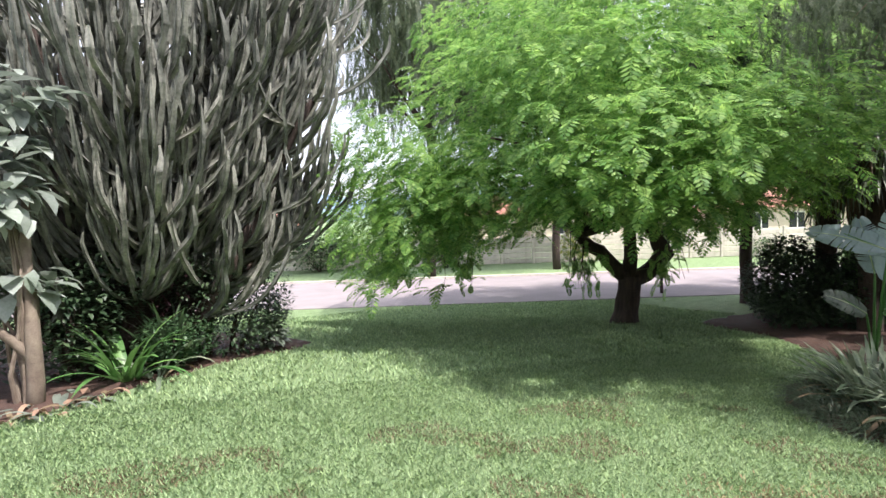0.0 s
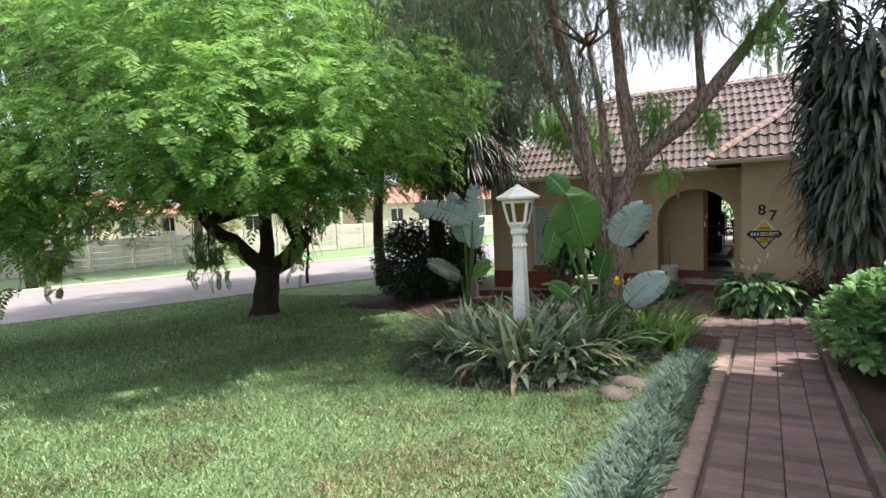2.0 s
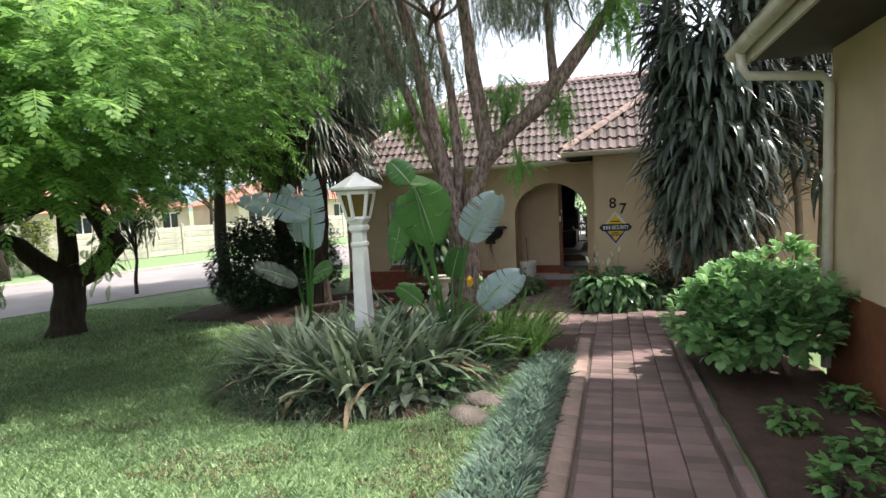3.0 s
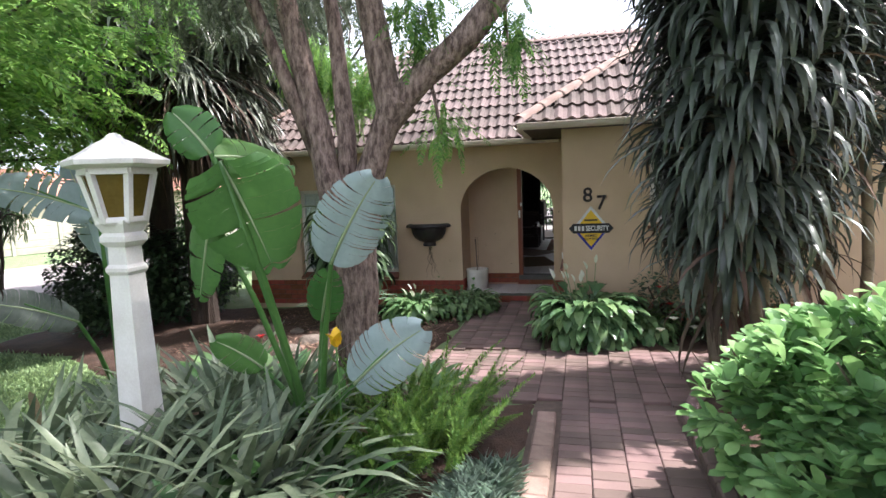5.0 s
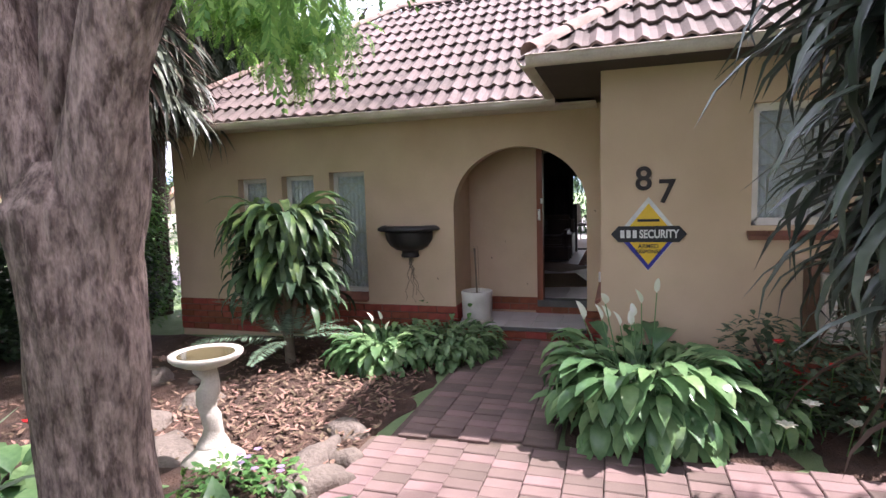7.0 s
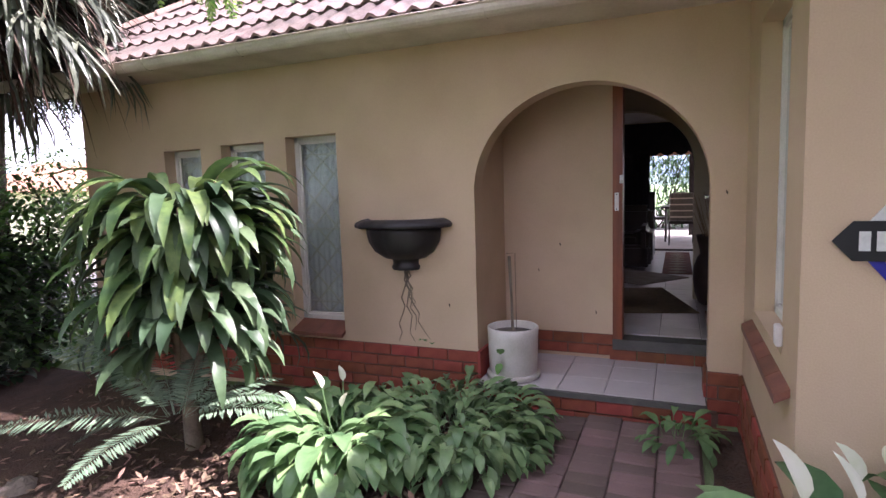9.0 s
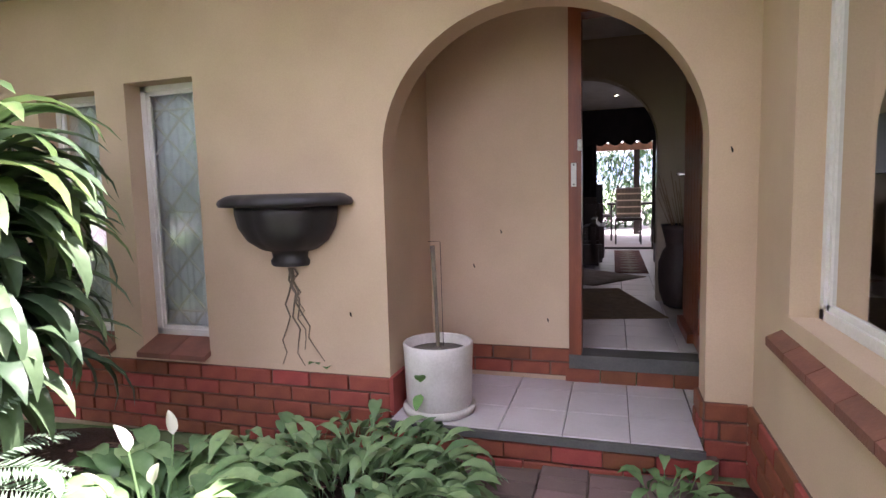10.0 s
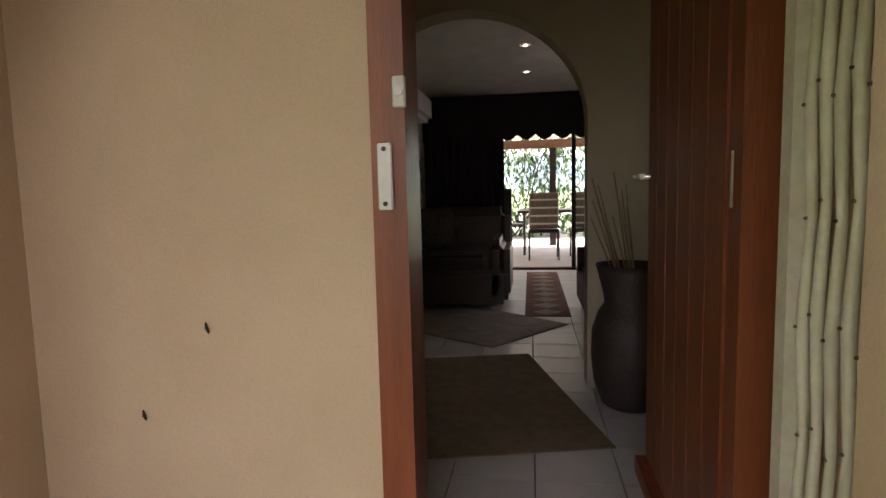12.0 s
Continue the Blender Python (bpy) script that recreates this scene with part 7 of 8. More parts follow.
def patio_chair(x, y, turn, name="patio_chair"):
    th = base(name, (x, y, FLOOR - 0.04), "dark metal patio chair with a striped back cushion", "chair", "patio chairs")
    m = pose(x, y, FLOOR - 0.04, 0, 0, turn)
    for a, b in ((-0.22, -0.22), (-0.22, 0.22), (0.22, -0.22), (0.22, 0.22)):
        part("leg", Geo().tube([m @ Vector((a, b, 0)), m @ Vector((a * 0.95, b, 0.45))], [0.014, 0.014], 7), th, mat=IRON)
    part("seat", rounded(0.46, 0.46, 0.06, 0.02, IRON, "seat"), th, m=m @ pose(0, 0, 0.45))
    part("backrest", rounded(0.05, 0.44, 0.55, 0.02, mat("striped_cloth", (0.1, 0.09, 0.085), (0.2, 0.18, 0.16), 14, 40, 0.9, 0.1, stretch=(1, 6, 0.2)), "backrest"), th, m=m @ pose(-0.22, 0, 0.76, 0, -8, 0))
    for k in range(4):
        part("strap", Geo().box(-0.275, -0.268, -0.2, 0.2, 0.55 + k * 0.12, 0.575 + k * 0.12, m), th, mat=GUTTER)


patio_chair(22.0, 0.75, 0)
patio_chair(22.1, 0.1, 0)
patio_chair(23.4, 1.35, -140)
tb = base("patio_table", (22.9, 0.6, FLOOR - 0.04), "dark metal patio dining table", "table")
part("tabletop", rounded(1.0, 1.5, 0.04, 0.01, IRON, "tabletop"), tb, m=pose(22.9, 0.4, FLOOR + 0.68))
for a, b in ((22.5, -0.25), (22.5, 1.05), (23.3, -0.25), (23.3, 1.05)):
    part("leg", Geo().tube([(a, b, FLOOR - 0.04), (a, b, FLOOR + 0.66)], [0.02, 0.02], 8), tb, mat=IRON)
leafy_shrub("patio_shrub", 26.6, 1.4, [(0, 0, 1.2, 0.8, 1.6, 1.2), (0.3, -1.6, 1.6, 0.9, 1.5, 1.6), (0.4, 1.2, 2.4, 0.8, 1.8, 1.2), (0.2, -0.4, 2.6, 0.8, 1.6, 1.0), (1.2, 0.5, 0.5, 0.7, 3.0, 0.7), (1.4, 0.0, 3.2, 0.7, 3.0, 1.2)], 9500, (0.14, 0.26), (0.04, 0.065), leafmat("patio_leaf", (0.09, 0.175, 0.065), (0.04, 0.085, 0.035), 0.4, 0.35), "bright bamboo-like shrub beyond the patio", shape="lance", e=(-0.9, 0.6))

# ---- the near building beside the path ----
NY, NX = -1.75, 7.72
g = Geo().box(-7, NX, NY - 4, NY, -0.2, 3.2)
tagged(new("wall_near", g.mesh("wall_near", PLASTER)), "ochre plastered wall of the near wing beside the path", "wall", kind="structure")
g = Geo().box(-7, NX + 0.012, NY - 3.9, NY + 0.012, -0.2, 0.95)
tagged(new("plinth_near", g.mesh("plinth_near", BRICK)), "dark red face-brick dado of the near wing", "wall", kind="structure")
g = Geo()
g.add([(-7, -1.05, 3.15), (7.95, -1.05, 3.15), (7.95, -4.6, 5.5), (-7, -4.6, 5.5)], [(0, 1, 2, 3)])
g.add([(-7, -1.05, 3.08), (7.95, -1.05, 3.08), (7.95, -4.6, 5.43), (-7, -4.6, 5.43)], [(3, 2, 1, 0)])
g.add([(7.95, -1.05, 3.08), (7.95, -4.6, 5.43), (7.95, -4.6, 5.5), (7.95, -1.05, 3.15)], [(0, 1, 2, 3)])
tagged(new("roof_near", g.mesh("roof_near", ROOF)), "tiled roof edge of the near wing", "roof", kind="structure")
g = Geo().box(-7, 7.9, NY - 0.05, -1.08, 3.05, 3.07)
tagged(new("soffit_near", g.mesh("soffit_near", FASCIA)), "dark soffit under the near eave", "soffit", kind="structure")
g = Geo().box(-7, 7.95, -1.085, -1.055, 2.99, 3.15)
tagged(new("fascia_near", g.mesh("fascia_near", GUTTER)), "painted fascia board of the near eave", "fascia", kind="structure")
gutter("gutter", (7.95, -0.99, 3.13), (-7, -0.99, 3.13), "cream painted gutter of the near wing", 0.065)
dp = base("downpipe", (NX - 0.1, NY + 0.06, 0.2), "cream painted round downpipe with an offset at the eave", "downpipe")
part("pipe", Geo().tube([(7.6, -0.99, 3.08), (7.6, -1.0, 2.95), (7.6, -1.05, 2.87), (7.6, NY + 0.12, 2.81), (7.6, NY + 0.06, 2.73), (7.6, NY + 0.06, 0.2)], [0.042] * 6, 14), dp, mat=GUTTER, smooth=True)
for z in (0.7, 1.95):
    part("pipe_clip", Geo().tube([(7.6, NY + 0.06, z), (7.6, NY + 0.06, z + 0.05)], [0.05, 0.05], 14), dp, mat=GUTTER)

# ---- across the road ----
def fence_bay(s, d, n=5):
    a, b = on_road(s, d), on_road(s + 1.85, d)
    th = base("precast_fence", (a[0], a[1], -0.5), "pale precast concrete panel fence along the far verge", "fence", "fence bays")
    w = math.degrees(math.atan2(RU[1], RU[0]))
    m = pose(a[0], a[1], -0.55, 0, 0, w)
    part("post", FPOST, th, m=m @ pose(0, 0, 0.85))
    for k in range(n):
        part("panel", FSLAT, th, m=m @ pose(0.925, 0, 0.17 + k * 0.31))


FENCEC = mat("weathered_concrete", (0.60, 0.56, 0.47), (0.42, 0.39, 0.32), 3, 40, 0.9, 0.3, vary="object", amount=0.12)
FPOST = rounded(0.14, 0.14, 1.75, 0.02, FENCEC, "post")
FSLAT = rounded(1.71, 0.05, 0.295, 0.02, FENCEC, "panel")
for k in range(24):
    fence_bay(-17 + k * 1.87, 33.0)

WALLW = mat("pale_wall", (0.68, 0.58, 0.46), (0.58, 0.48, 0.37), 1.5, 40, 0.85, 0.1)
ROOFR = mat("far_roof", (0.40, 0.19, 0.13), (0.28, 0.13, 0.09), 2, 25, 0.85, 0.3)
DARKGL = mat("dark_pane", (0.03, 0.035, 0.04), None, 3, 20, 0.1, 0)


def house(s, d, w, dep, h, rise, label):
    c = on_road(s, d)
    th = base("house", (c[0], c[1], -0.6), label, "house")
    m = pose(c[0], c[1], -0.6, 0, 0, math.degrees(math.atan2(RU[1], RU[0])))
    part("wall", Geo().box(-w / 2, w / 2, 0, dep, 0, h, m), th, mat=WALLW)
    o = 0.6
    p = [(-w / 2 - o, -o, h), (w / 2 + o, -o, h), (w / 2 + o, dep + o, h), (-w / 2 - o, dep + o, h), (-w / 2 + dep / 2, dep / 2, h + rise), (w / 2 - dep / 2, dep / 2, h + rise)]
    part("roof", Geo().add([m @ Vector(q) for q in p], [(0, 1, 5, 4), (1, 2, 5), (2, 3, 4, 5), (3, 0, 4), (3, 2, 1, 0)]), th, "red tiled hip roof", mat=ROOFR)
    n = max(2, int(w / 3))
    for k in range(n):
        x = -w / 2 + (k + 0.5) * w / n
        win = part("window", Geo().box(x - 0.6, x + 0.6, -0.06, 0.02, h * 0.4, h * 0.82, m), th, mat=DARKGL)
        part("window_frame", Geo().box(x - 0.68, x + 0.68, -0.05, 0.0, h * 0.36, h * 0.4, m).box(x - 0.68, x + 0.68, -0.05, 0.0, h * 0.82, h * 0.86, m).box(x - 0.04, x + 0.04, -0.09, -0.05, h * 0.4, h * 0.82, m), win, mat=WHITE)


house(-17, 38, 11, 8, 2.7, 2.2, "low brown house with a tiled roof behind the fence")
house(16, 50, 13, 9, 2.8, 2.2, "pale house with a red tiled roof down the road")
house(31, 46, 12, 9, 2.9, 2.2, "cream house with a red tiled roof at the bend")
house(44, 44, 12, 9, 3.0, 2.4, "second cream house with a red roof further on")
house(4, 60, 14, 9, 3.0, 2.4, "pale house with a red roof among the trees")

L_FAR = leafmat("far_leaf", (0.10, 0.17, 0.06), (0.05, 0.095, 0.035), 0.4, 0.25)
L_SOMBRE = leafmat("sombre_leaf", (0.085, 0.11, 0.07), (0.045, 0.06, 0.04), 0.4, 0.25, 0.6)
L_YELLOW = leafmat("yellow_green_leaf", (0.34, 0.36, 0.06), (0.18, 0.24, 0.05), 0.3, 0.3)


def road_shrub(s, d, blobs, n, mt, label):
    c = on_road(s, d)
    leafy_shrub("shrub", c[0], c[1], blobs, n, (0.14, 0.26), (0.09, 0.15), mt, label)


road_shrub(-7.0, 32.0, [(0, 0, 0.9, 1.7, 1.3, 0.9), (0.8, -0.4, 1.6, 1.4, 1.2, 0.9), (-1, 0.4, 1.8, 1.2, 1.0, 0.9)], 2600, L_FAR, "large green hedge shrub before the pale fence")
road_shrub(0.2, 31.8, [(0, 0, 0.7, 0.6, 0.5, 0.5), (0.4, 0.2, 1.0, 0.5, 0.5, 0.5)], 500, L_RED, "reddish shrub before the fence")
road_shrub(7.3, 30.5, [(0, 0, 1.0, 0.8, 0.8, 0.8), (0.3, 0, 1.9, 0.7, 0.7, 0.6)], 900, L_YELLOW, "yellow-green shrub on the verge")
road_shrub(4.0, 33.8, [(0, 0, 1.6, 1.3, 1.0, 0.9)], 900, L_FAR, "green shrub showing over the fence")
for k, (s, d) in enumerate(((19, 33), (21.5, 35), (24, 34), (27, 37), (30, 38), (34, 39))):
    road_shrub(s, d, [(0, 0, 0.6, 1.2, 0.9, 0.6), (0.6, 0.4, 0.9, 0.9, 0.7, 0.5)], 500, L_YELLOW if k % 2 else L_FAR, "low clipped shrub on the far verge")


def street_tree(s, d, h, r, n, label, mt, trunk=0.12, weep=True, x=None):
    c = on_road(s, d) if x is None else x
    z = gz(c[0], c[1])
    th = base("tree", (c[0], c[1], z), label, "tree")
    g = Geo()
    limb(g, (c[0], c[1], z - 0.2), (c[0] + 0.2, c[1], z + h * 0.55), trunk, trunk * 0.6, 7, 0, 0.03, 9)
    for k in range(12):
        w = k * 0.55
        limb(g, (c[0] + 0.1, c[1], z + h * (0.35 + 0.02 * k)), (c[0] + r * 0.8 * math.cos(w), c[1] + r * 0.8 * math.sin(w), z + h * (0.6 + 0.035 * ((k * 5) % 9))), trunk * 0.4, 0.02, 6, 0.2, 0.06, 6)
    part("trunk", g, th, mat=BARK_D, smooth=True)
    bl = [(c[0] + r * 0.55 * math.cos(k * 1.26 + s), c[1] + r * 0.55 * math.sin(k * 1.26 + s), z + h * (0.62 + 0.07 * ((k * 3) % 5)), r * 0.6, r * 0.6, h * 0.17) for k in range(6)]
    p, dd = in_blobs(n, bl, 0.85)
    if weep:
        me = fronds("crown", p, U(0, 6.28, n), U(-1.5, -0.5, n), U(0, 0.5, n), U(0.5, 1.1, n) * r / 3, 10, 0.16, 0.028 * r / 3 + 0.01, mt, forward=0.6, segs=3)
    else:
        me = blades("crown", p, U(0, 6.28, n), U(-0.8, 0.6, n), U(0.2, 1, n), U(0.16, 0.32, n), U(0.09, 0.16, n), mt, 2, "ovate")
    part("crown", me, th)


street_tree(0, 20, 3.4, 0.9, 700, "slim young street tree with thin foliage", L_FAR, 0.06, True, (15.2, 14.0))
street_tree(-0.5, 27.5, 15.5, 4.6, 5200, "tall weeping grey-green tree across the road", L_WEEP, 0.22)
street_tree(6.0, 29.0, 15.5, 4.8, 4600, "second tall weeping tree across the road", L_WEEP, 0.22)
street_tree(-14, 36, 9, 3.5, 1500, "dark leafy tree behind the fence", L_FAR, 0.2, False)
street_tree(9, 40, 6.5, 3.2, 1300, "leafy garden tree behind the fence", L_FAR, 0.2, False)
street_tree(23, 47, 6, 3.0, 900, "garden tree between the far houses", L_FAR, 0.2, False)
street_tree(38, 52, 6, 3.0, 900, "garden tree beside the far houses", L_FAR, 0.2, False)
street_tree(0, 0, 9, 3.2, 2200, "leafy tree rising behind the house roof", L_FAR, 0.2, False, (21, 8.5))
street_tree(0, 0, 9.5, 3.4, 7000, "dark grey-green tree behind the palms", L_SOMBRE, 0.2, True, (15.5, 11.0))
street_tree(0, 0, 9.0, 3.0, 6000, "dark weeping tree at the end of the house", L_SOMBRE, 0.2, True, (15.0, 7.8))

# hills, the blue of distance haze put into their base colours
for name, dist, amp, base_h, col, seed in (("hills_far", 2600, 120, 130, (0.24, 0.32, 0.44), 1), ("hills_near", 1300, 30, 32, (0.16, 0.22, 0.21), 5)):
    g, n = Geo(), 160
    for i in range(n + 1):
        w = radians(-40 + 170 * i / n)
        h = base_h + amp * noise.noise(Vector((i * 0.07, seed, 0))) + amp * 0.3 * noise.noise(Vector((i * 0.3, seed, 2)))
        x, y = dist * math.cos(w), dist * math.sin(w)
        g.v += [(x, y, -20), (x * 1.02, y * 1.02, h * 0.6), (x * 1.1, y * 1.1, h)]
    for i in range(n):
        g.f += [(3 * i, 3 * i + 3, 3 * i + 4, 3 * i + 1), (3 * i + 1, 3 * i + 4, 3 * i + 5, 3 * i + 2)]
    tagged(new(name, g.mesh(name, mat(name, col, tuple(c * 0.85 for c in col), 0.004, 0.03, 1.0, 0), True)), "hills on the skyline with distance haze painted in as blue", "hills", kind="structure")

# ---- grass ----
def inside(poly, x, y):
    hit = np.zeros(len(x), bool)
    for (x0, y0), (x1, y1) in zip(poly, np.roll(poly, -1, 0)):
        cross = ((y0 > y) != (y1 > y)) & (x < (x1 - x0) * (y - y0) / (y1 - y0 + 1e-12) + x0)
        hit ^= cross
    return hit


def grass(name, n, x0, x1, y0, y1, length, width, material, keep=None, lift=0.0, e=(0.7, 1.5)):
    x, y = U(x0, x1, n), U(y0, y1, n)
    ok = np.ones(n, bool) if keep is None else keep(x, y)
    for b in BEDS:
        ok &= ~inside(b, x, y)
    x, y = x[ok], y[ok]
    n = len(x)
    a, el, ln, w = U(0, 6.28, n), U(*e, n), U(*length, n), U(*width, n)
    p = np.stack([x, y, ground(x, y) + lift - 0.003], 1)
    d = np.stack([np.cos(a) * np.cos(el), np.sin(a) * np.cos(el), np.sin(el)], 1)
    s = np.stack([-np.sin(a), np.cos(a), 0 * a], 1) * w[:, None] / 2
    mid = p + d * ln[:, None] * 0.6
    tip = p + d * ln[:, None] + np.stack([np.cos(a), np.sin(a), -0.7 + 0 * a], 1) * ln[:, None] * 0.2
    v = np.stack([p - s, p + s, mid + s * 0.8, tip, mid - s * 0.8], 1).reshape(-1, 3)
    f = np.arange(len(v)).reshape(-1, 5)
    return new(name, quick(name, v, f, material))


lawn_edge = lambda x, y: (y > 1.05) & (RN[0] * x + RN[1] * y < 18.2)
tagged(grass("lawn_grass", 150000, -2.6, 7.5, 0.9, 7.2, (0.035, 0.075), (0.004, 0.007), BLADE, lawn_edge), "short green lawn grass with dry patches", "grass", kind="stuff")
tagged(grass("lawn_grass_far", 60000, -3.0, 13.0, 6.8, 17.0, (0.05, 0.10), (0.009, 0.016), BLADE, lawn_edge), "short shaded lawn grass towards the road", "grass", kind="stuff")
tagged(grass("lawn_grass_side", 26000, 7.4, 13.0, 4.0, 7.0, (0.04, 0.09), (0.007, 0.012), BLADE, lawn_edge), "short shaded lawn grass beside the lamp bed", "grass", kind="stuff")
patch = lambda x, y: lawn_edge(x, y) & (np.array([noise.noise(Vector((a * 1.1, b * 1.1, 5))) + 0.5 * noise.noise(Vector((a * 3, b * 3, 9))) for a, b in zip(x, y)]) > 0.16)
tagged(grass("dry_grass", 42000, -1.5, 6.0, 1.0, 5.2, (0.03, 0.065), (0.004, 0.007), L_DRY, patch), "dry straw-coloured grass in worn patches", "grass", kind="stuff")
worn = lambda x, y: np.exp(-((x - 3.5) / 0.95) ** 2 - ((y - 2.2) / 0.65) ** 2) + np.array([0.35 * noise.noise(Vector((a * 3.5, b * 3.5, 2))) for a, b in zip(x, y)]) > rng.uniform(0.25, 0.95, len(x))
tagged(grass("worn_grass", 9000, 1.8, 5.2, 1.05, 3.6, (0.04, 0.08), (0.005, 0.008), L_STRAW, worn), "thin straw-brown grass on a worn patch of the lawn", "grass", kind="stuff")
tagged(grass("mondo_grass", 15000, 0.8, 8.1, 0.68, 0.98, (0.11, 0.21), (0.004, 0.008), L_MONDO, None, 0.0, (0.4, 1.45)), "blue-green mondo grass edging the brick path", "grass", kind="stuff")

# ---- brick paving ----
def bed_strip(name, x0, x1, y0, y1, lift):
    xs, ys = np.arange(x0, x1 + 0.21, 0.2), np.linspace(y0, y1, 4)
    xs[-1] = x1
    return tagged(sheet(name, xs, ys, lift, SAND), "sand bed under the brick paving", "paving", kind="structure")


path_bed = bed_strip("path", -3.0, 9.25, -0.6, 0.62, 0.012)
court_bed = bed_strip("forecourt", 9.25, 10.85, -2.4, 1.95, 0.0125)
walk_bed = bed_strip("walkway", 10.85, 13.47, 0.68, 1.82, 0.013)
BL, BW, BH = 0.209, 0.104, 0.05
PMESH = rounded(BL, BW, BH, 0.006, PAVER, "paver")
PMESH_X = rounded(BW, BL, BH, 0.006, PAVER, "paver")
spots = []
for parent, x0, x1, y0, y1 in ((path_bed, -3.0, 9.25, -0.46, 0.41), (court_bed, 9.25, 10.85, -2.39, 1.94), (walk_bed, 10.85, 13.47, 0.69, 1.81)):
    cols = int((y1 - y0) / (BL + 0.005))
    for c in range(cols + 1):
        y = y0 + (BL + 0.005) * (c + 0.5)
        if y + BL / 2 > y1 + 0.06:
            continue
        x = x0 + BW / 2 + (BW / 2 if c % 2 else 0)
        while x < x1 - BW / 3:
            if not (parent is court_bed and y < -0.68 and x < 10.12):
                spots.append((parent, x, y))
            x += BW + 0.005
near_p = [q for q in spots if q[0] is walk_bed or (q[0] is court_bed and q[2] > -0.3)]
near_p += [q for q in spots if q[0] is path_bed and 7.2 < q[1]]
chosen = set(map(id, near_p[:300]))
rest_v, rest_f = [], []
pv = np.array([v.co[:] for v in PMESH_X.vertices])
pf = [tuple(p.vertices) for p in PMESH_X.polygons]
for q in spots:
    parent, x, y = q
    h = 0.012 + rng.normal(0, 0.0022)
    m = pose(x, y, gz(x, y) + h, rng.normal(0, 0.5), rng.normal(0, 0.5) + (1.2 if parent is path_bed and x > 3.7 else 0), rng.normal(0, 0.5))
    if id(q) in chosen:
        part("brick", PMESH_X, parent, m=m)
    else:
        n0 = len(rest_v)
        rest_v += [tuple(m @ Vector(p)) for p in pv]
        rest_f += [tuple(i + n0 for i in f) for f in pf]
me = bpy.data.meshes.new("paving_rest")
me.from_pydata(rest_v, [], rest_f)
me.materials.append(PAVER_J)
tagged(part("brick_paving", me, path_bed), kind="stuff")
# edgings: a flush pale course on the lawn side, a raised kerb on the bed side
EDGE = rounded(BL, 0.15, 0.07, 0.012, KERB, "edging_brick")
EDGE_R = rounded(BL, 0.09, 0.12, 0.012, PAVER, "edging_brick")
for k in range(55):
    x = -2.9 + k * 0.218
    part("edging_brick", EDGE, path_bed, m=pose(x, 0.505, gz(x, 0.5) + 0.012 + rng.normal(0, 0.003), 0, 0, rng.normal(0, 0.8)))
    if x < 8.9:
        part("edging_brick", EDGE_R, path_bed, m=pose(x, -0.53, gz(x, -0.5) + 0.03 + rng.normal(0, 0.004), 0, 0, rng.normal(0, 1.0)))
for k in range(8):
    t = k / 7
    part("edging_brick", EDGE_R, court_bed, m=pose(8.95 + 1.15 * t, -0.56 - 0.14 * t - 0.35 * t * t, gz(9, 0) + 0.03, 0, 0, -8 - 34 * t))

# ---- brick plinths, step and porch tiles ----
CH = 0.085
SB = rounded(0.03, 0.222, 0.074, 0.004, BRICK, "brick")      # face towards -x
SBX = rounded(0.222, 0.03, 0.074, 0.004, BRICK, "brick")     # face towards +y


def brick_wall_x(parent, x, y0, y1, z_top, rows, joint=0.01):
    """Courses of stretchers on a face that looks to -x, top course at z_top."""
    part("mortar_bed", Geo().box(x - 0.004, x + 0.02, y0, y1, z_top - rows * CH, z_top - 0.004), parent, mat=MORTAR)
    for r in range(rows):
        y = y0 + (0.116 if r % 2 else 0.0)
        z = z_top - CH * (r + 0.5)
        if r % 2:
            ln = min(0.106, y1 - y0)
            part("brick", SB, parent, m=pose(x - 0.003, y0 + 0.053, z) @ Matrix.Diagonal((1, 0.106 / 0.222, 1, 1)))
        while y < y1 - 0.03:
            ln = min(0.222, y1 - y)
            part("brick", SB, parent, m=pose(x - 0.003 + rng.normal(0, 0.001), y + ln / 2, z) @ Matrix.Diagonal((1, ln / 0.222, 1, 1)))
            y += 0.232


def brick_wall_y(parent, y, x0, x1, z_top, rows):
    part("mortar_bed", Geo().box(x0, x1, y - 0.02, y + 0.004, z_top - rows * CH, z_top - 0.004), parent, mat=MORTAR)
    for r in range(rows):
        x = x0 + (0.116 if r % 2 else 0.0)
        z = z_top - CH * (r + 0.5)
        if r % 2:
            part("brick", SBX, parent, m=pose(x0 + 0.053, y + 0.003, z) @ Matrix.Diagonal((0.106 / 0.222, 1, 1, 1)))
        while x < x1 - 0.03:
            ln = min(0.222, x1 - x)
            part("brick", SBX, parent, m=pose(x + ln / 2, y + 0.003 + rng.normal(0, 0.001), z) @ Matrix.Diagonal((ln / 0.222, 1, 1, 1)))
            x += 0.232


PT = 0.30
brick_wall_x(wall_front, WX - 0.004, AY1 + 0.0, 6.02, PT, 5)
brick_wall_x(wall_front, WX - 0.004, RY + 0.02, AY0 - 0.0, PT, 4)
wr = bpy.data.objects["wall_return"]
brick_wall_y(wr, RY + 0.004, SX, WX - 0.02, PT, 5)
wb = bpy.data.objects["wall_porch_back"]
brick_wall_x(wb, BX - 0.004, DY1, AY1, PT, 2)
wnum = bpy.data.objects["wall_number"]
brick_wall_x(wnum, SX - 0.004, -3.2, RY + 0.01, 0.30, 5)
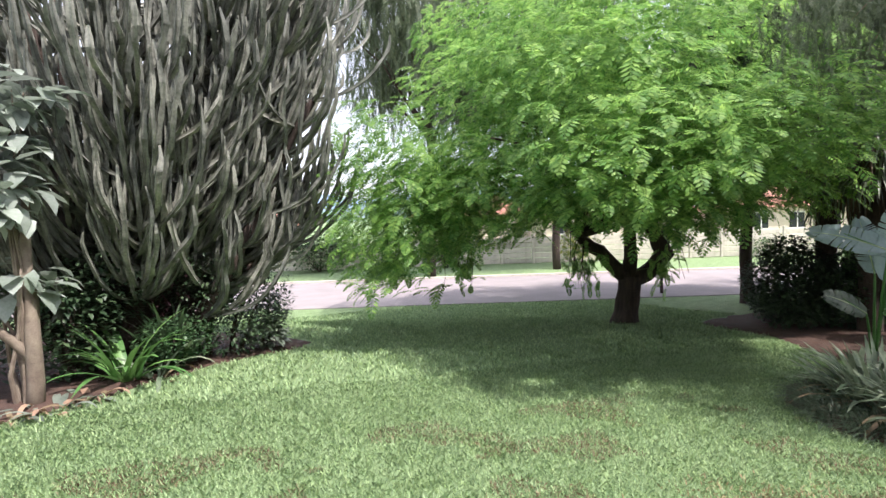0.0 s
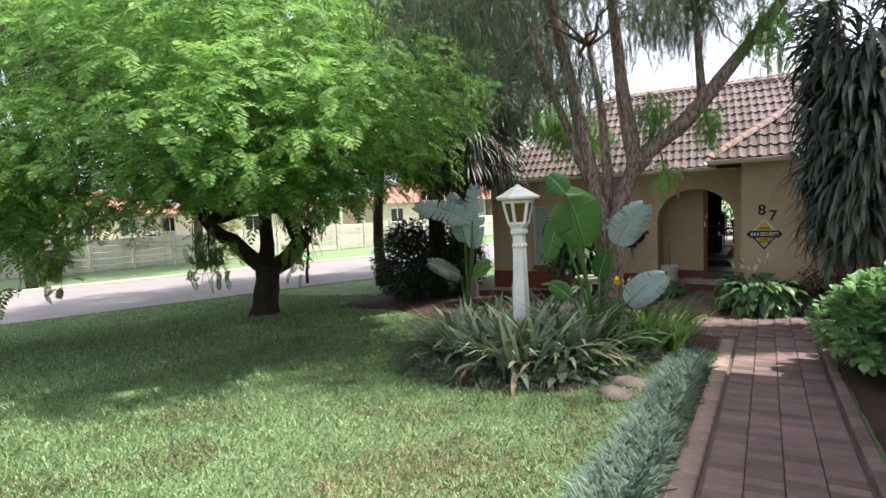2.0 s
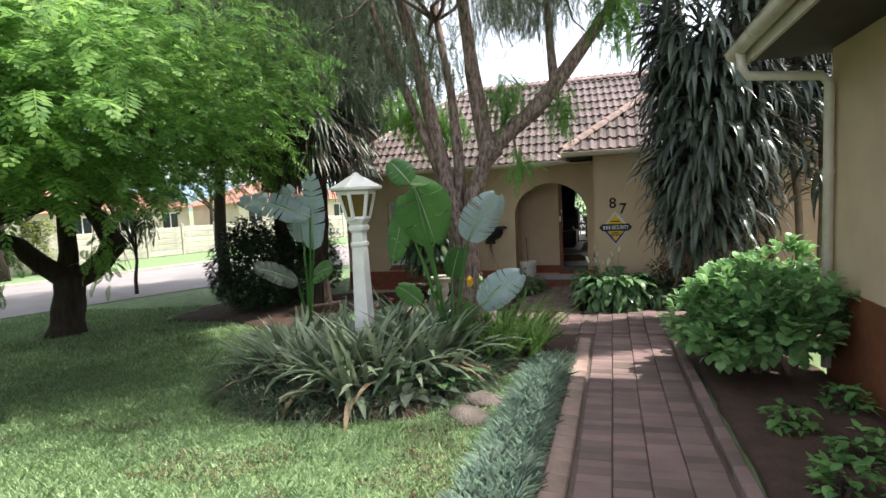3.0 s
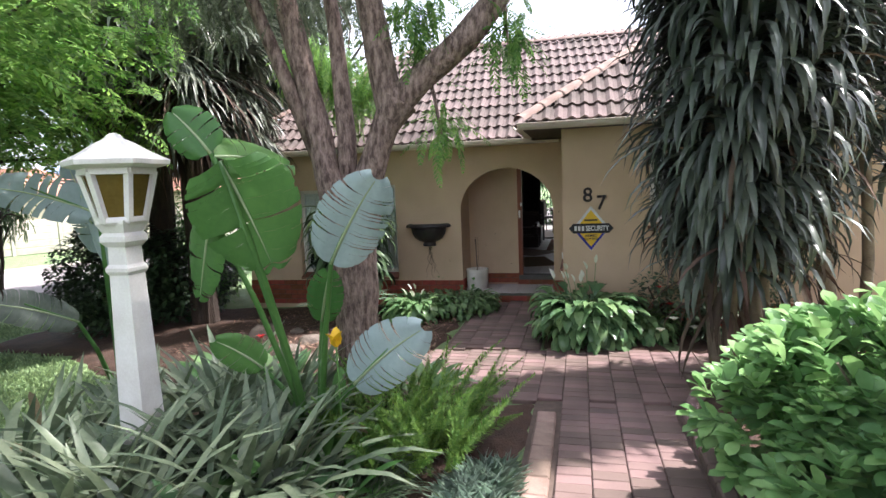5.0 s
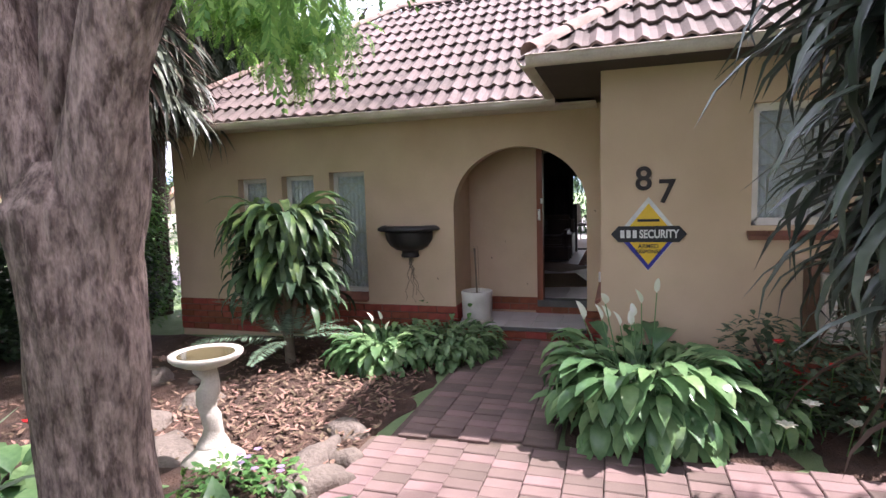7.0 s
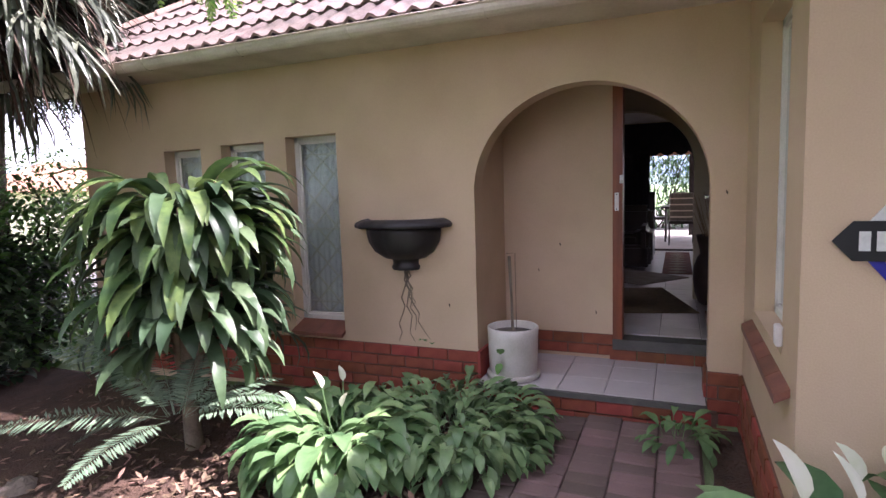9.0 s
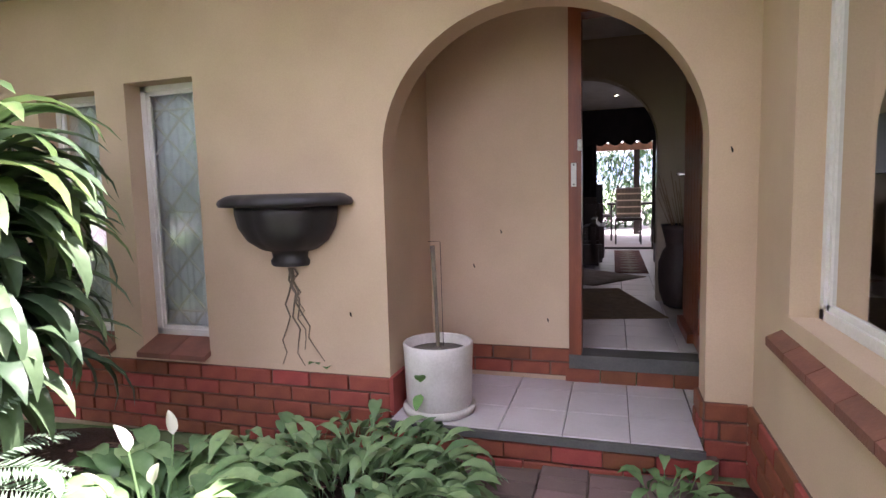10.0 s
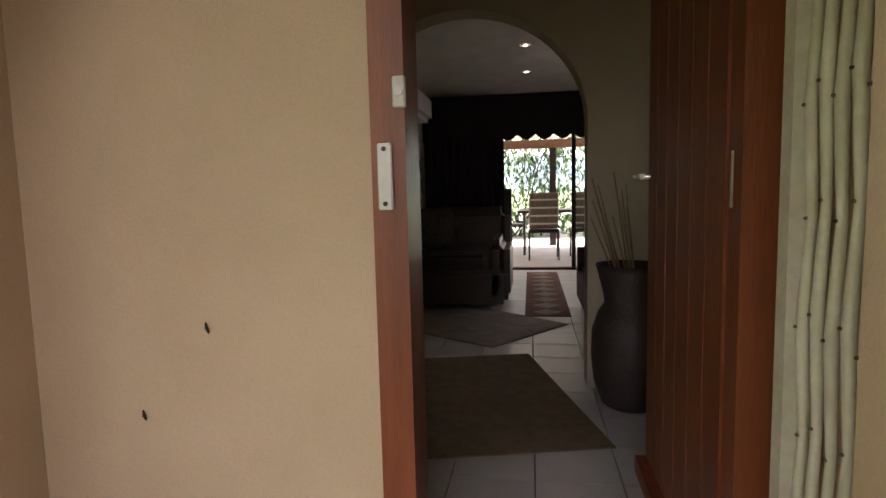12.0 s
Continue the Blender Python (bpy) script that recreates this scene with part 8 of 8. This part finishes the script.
# jamb bricks of the arch
brick_wall_y(wall_front, AY0 + 0.004, WX - 0.01, WX + 0.18, PT, 2)
g = Geo().box(WX - 0.02, WX + 0.19, AY1 - 0.022, AY1 - 0.001, PORCH, PT)
part("brick", g, wall_front, mat=BRICK)
ws = bpy.data.objects["wall_porch_side"]
for k in range(2):
    for j in range(2):
        part("brick", Geo().box(WX + 0.2 + j * 0.265, WX + 0.455 + j * 0.265, AY1 - 0.02, AY1 + 0.002, PORCH + 0.005 + k * 0.095, PORCH + 0.093 + k * 0.095), ws, mat=BRICK)
part("mortar_bed", Geo().box(WX + 0.173, BX, AY1 - 0.012, AY1 + 0.002, PORCH, PT - 0.004), ws, mat=MORTAR)
# bricks under the door threshold
for k in range(4):
    part("brick", Geo().box(BX - 0.028, BX + 0.02, DY0 + 0.005 + k * 0.2, DY0 + 0.198 + k * 0.2, PORCH, FLOOR - 0.088), wb, mat=BRICK)
# step: brick face and slate nosing
for k in range(7):
    part("brick", SB, floor_porch, m=pose(WX - 0.075, AY0 + 0.09 + k * 0.225, PORCH - 0.085))
    part("brick", SB, floor_porch, m=pose(WX - 0.075, AY0 + 0.0 + k * 0.225, PORCH - 0.17))
part("step_core", Geo().box(WX - 0.07, WX + 0.1, AY0 - 0.05, AY1 - 0.023, -0.2, PORCH - 0.045), floor_porch, mat=MORTAR)
part("tile_bed", Geo().box(WX - 0.0675, WX - 0.001, AY0 + 0.003, AY1 - 0.025, PORCH - 0.0445, PORCH - 0.013), floor_porch, mat=GROUT)
part("nosing", Geo().box(WX - 0.095, WX - 0.068, AY0 + 0.002, AY1 - 0.024, PORCH - 0.04, PORCH - 0.004), floor_porch, "grey cement nosing", mat=GREYSILL)
TW = 0.30
TM = rounded(TW - 0.005, TW - 0.005, 0.014, 0.0025, TILE, "tile")
for i in range(3):
    for j in range(6):
        x, y = WX - 0.066 + TW * (i + 0.5), 0.645 + TW * (j + 0.5)
        x1, y1 = min(x + TW / 2, BX - 0.01), min(y + TW / 2, AY1 - 0.02)
        sx, sy = (x1 - (x - TW / 2)) / TW, (y1 - (y - TW / 2)) / TW
        if sx > 0.08 and sy > 0.08:
            part("tile", TM, floor_porch, m=pose(x - TW / 2 + sx * TW / 2, y - TW / 2 + sy * TW / 2, PORCH - 0.007) @ Matrix.Diagonal((sx, sy, 1, 1)))
for i in range(3):
    part("tile", TM, floor_porch, m=pose(WX + 0.18 + 0.178 * (i + 0.5), 0.53, PORCH - 0.007) @ Matrix.Diagonal((0.59, 0.72, 1, 1)))
fi = bpy.data.objects["floor_inside"]
for i in range(20):
    for j in range(-4, 9):
        x, y = BX + 0.16 + TW * (i + 0.5), 0.36 + TW * (j + 0.5) - 0.02
        if x < 20.45 and y < 2.3 and y > -0.9 and (x > HX + 0.2 or y > 0.35):
            part("tile", TM, fi, m=pose(x, y, FLOOR - 0.007))

# ---- roof tiles ----
def tile_mesh(w, l):
    """A double-roll roof tile, its lower edge at y = 0, rising along +y."""
    n = 12
    v, f = [], []
    for t in (0.0, 1.0):
        for z0 in (0.0, -0.014):
            for i in range(n + 1):
                u = i / n
                z = 0.026 * (max(0, math.sin(u * 4 * math.pi - 0.6)) ** 0.8 if math.sin(u * 4 * math.pi - 0.6) > 0 else 0.0)
                v.append(((u - 0.5) * w, t * l, z * 1.25 + z0 * 1.6 + (0.034 if t == 0 else 0.0)))
    m = n + 1
    for i in range(n):
        f += [(i, i + 1, 2 * m + i + 1, 2 * m + i), (i, m + i, m + i + 1, i + 1)]
    me = bpy.data.meshes.new("roof_tile")
    me.from_pydata(v, [], f)
    me.materials.append(ROOF)
    me.update()
    return me


TLW, TLL = 0.305, 0.335
RT = tile_mesh(TLW, 0.40)
ANG = math.degrees(math.atan(PITCH))
CP, SPN = math.cos(math.atan(PITCH)), math.sin(math.atan(PITCH))


def tile_roof(parent, ex, zf, y_lo, y_hi, x_top):
    """Rows of tiles on a slope that rises to +x; y_lo and y_hi bound each row as functions of x."""
    r = 0
    while True:
        x = ex - 0.04 + r * TLL * CP
        if x > x_top - 0.1:
            break
        y = y_lo(x + 0.12) + TLW / 2
        while y < y_hi(x + 0.12) - TLW * 0.3:
            m = pose(x, y, zf(x, y) + 0.012, 0, 0, -90) @ pose(0, 0, 0, ANG, 0, 0)
            part("roof_tile", RT, parent, m=m)
            y += TLW - 0.004
        r += 1


tile_roof(roof_main, EX, main_z, lambda x: max(-3.2, WEY - max(0, x - EX)), lambda x: 6.45 - max(0, x - EX), RX)
tile_roof(roof_wing, WEX, wing_z, lambda x: -3.4, lambda x: WEY - max(0, x - WEX), 14.3)
RG = Geo()
for k in range(9):
    w = math.pi * k / 8
    RG.v += [(0.105 * math.cos(w), 0.0, 0.075 * math.sin(w)), (0.09 * math.cos(w), 0.42, 0.065 * math.sin(w))]
RG.f = [(2 * k, 2 * k + 2, 2 * k + 3, 2 * k + 1) for k in range(8)]
RGM = RG.mesh("ridge_tile", RIDGE, True)


def ridge(parent, a, b):
    a, b = Vector(a), Vector(b)
    n = int((b - a).length / 0.37)
    d = (b - a).normalized()
    for k in range(n + 1):
        part("ridge_tile", RGM, parent, m=Matrix.Translation(a + d * 0.37 * k) @ d.to_track_quat("Y", "Z").to_matrix().to_4x4())


ridge(roof_wing, (WEX, WEY, WEZ + 0.02), (14.2, WEY - 2.62, wing_z(14.2, 0) + 0.03))
ridge(roof_main, (EX, 6.45, EZ + 0.02), (RX, 6.45 - (RX - EX), main_z(RX, 0) + 0.03))
ridge(roof_main, (RX, 6.45 - (RX - EX), main_z(RX, 0) + 0.02), (RX, -2.5, main_z(RX, 0) + 0.02))
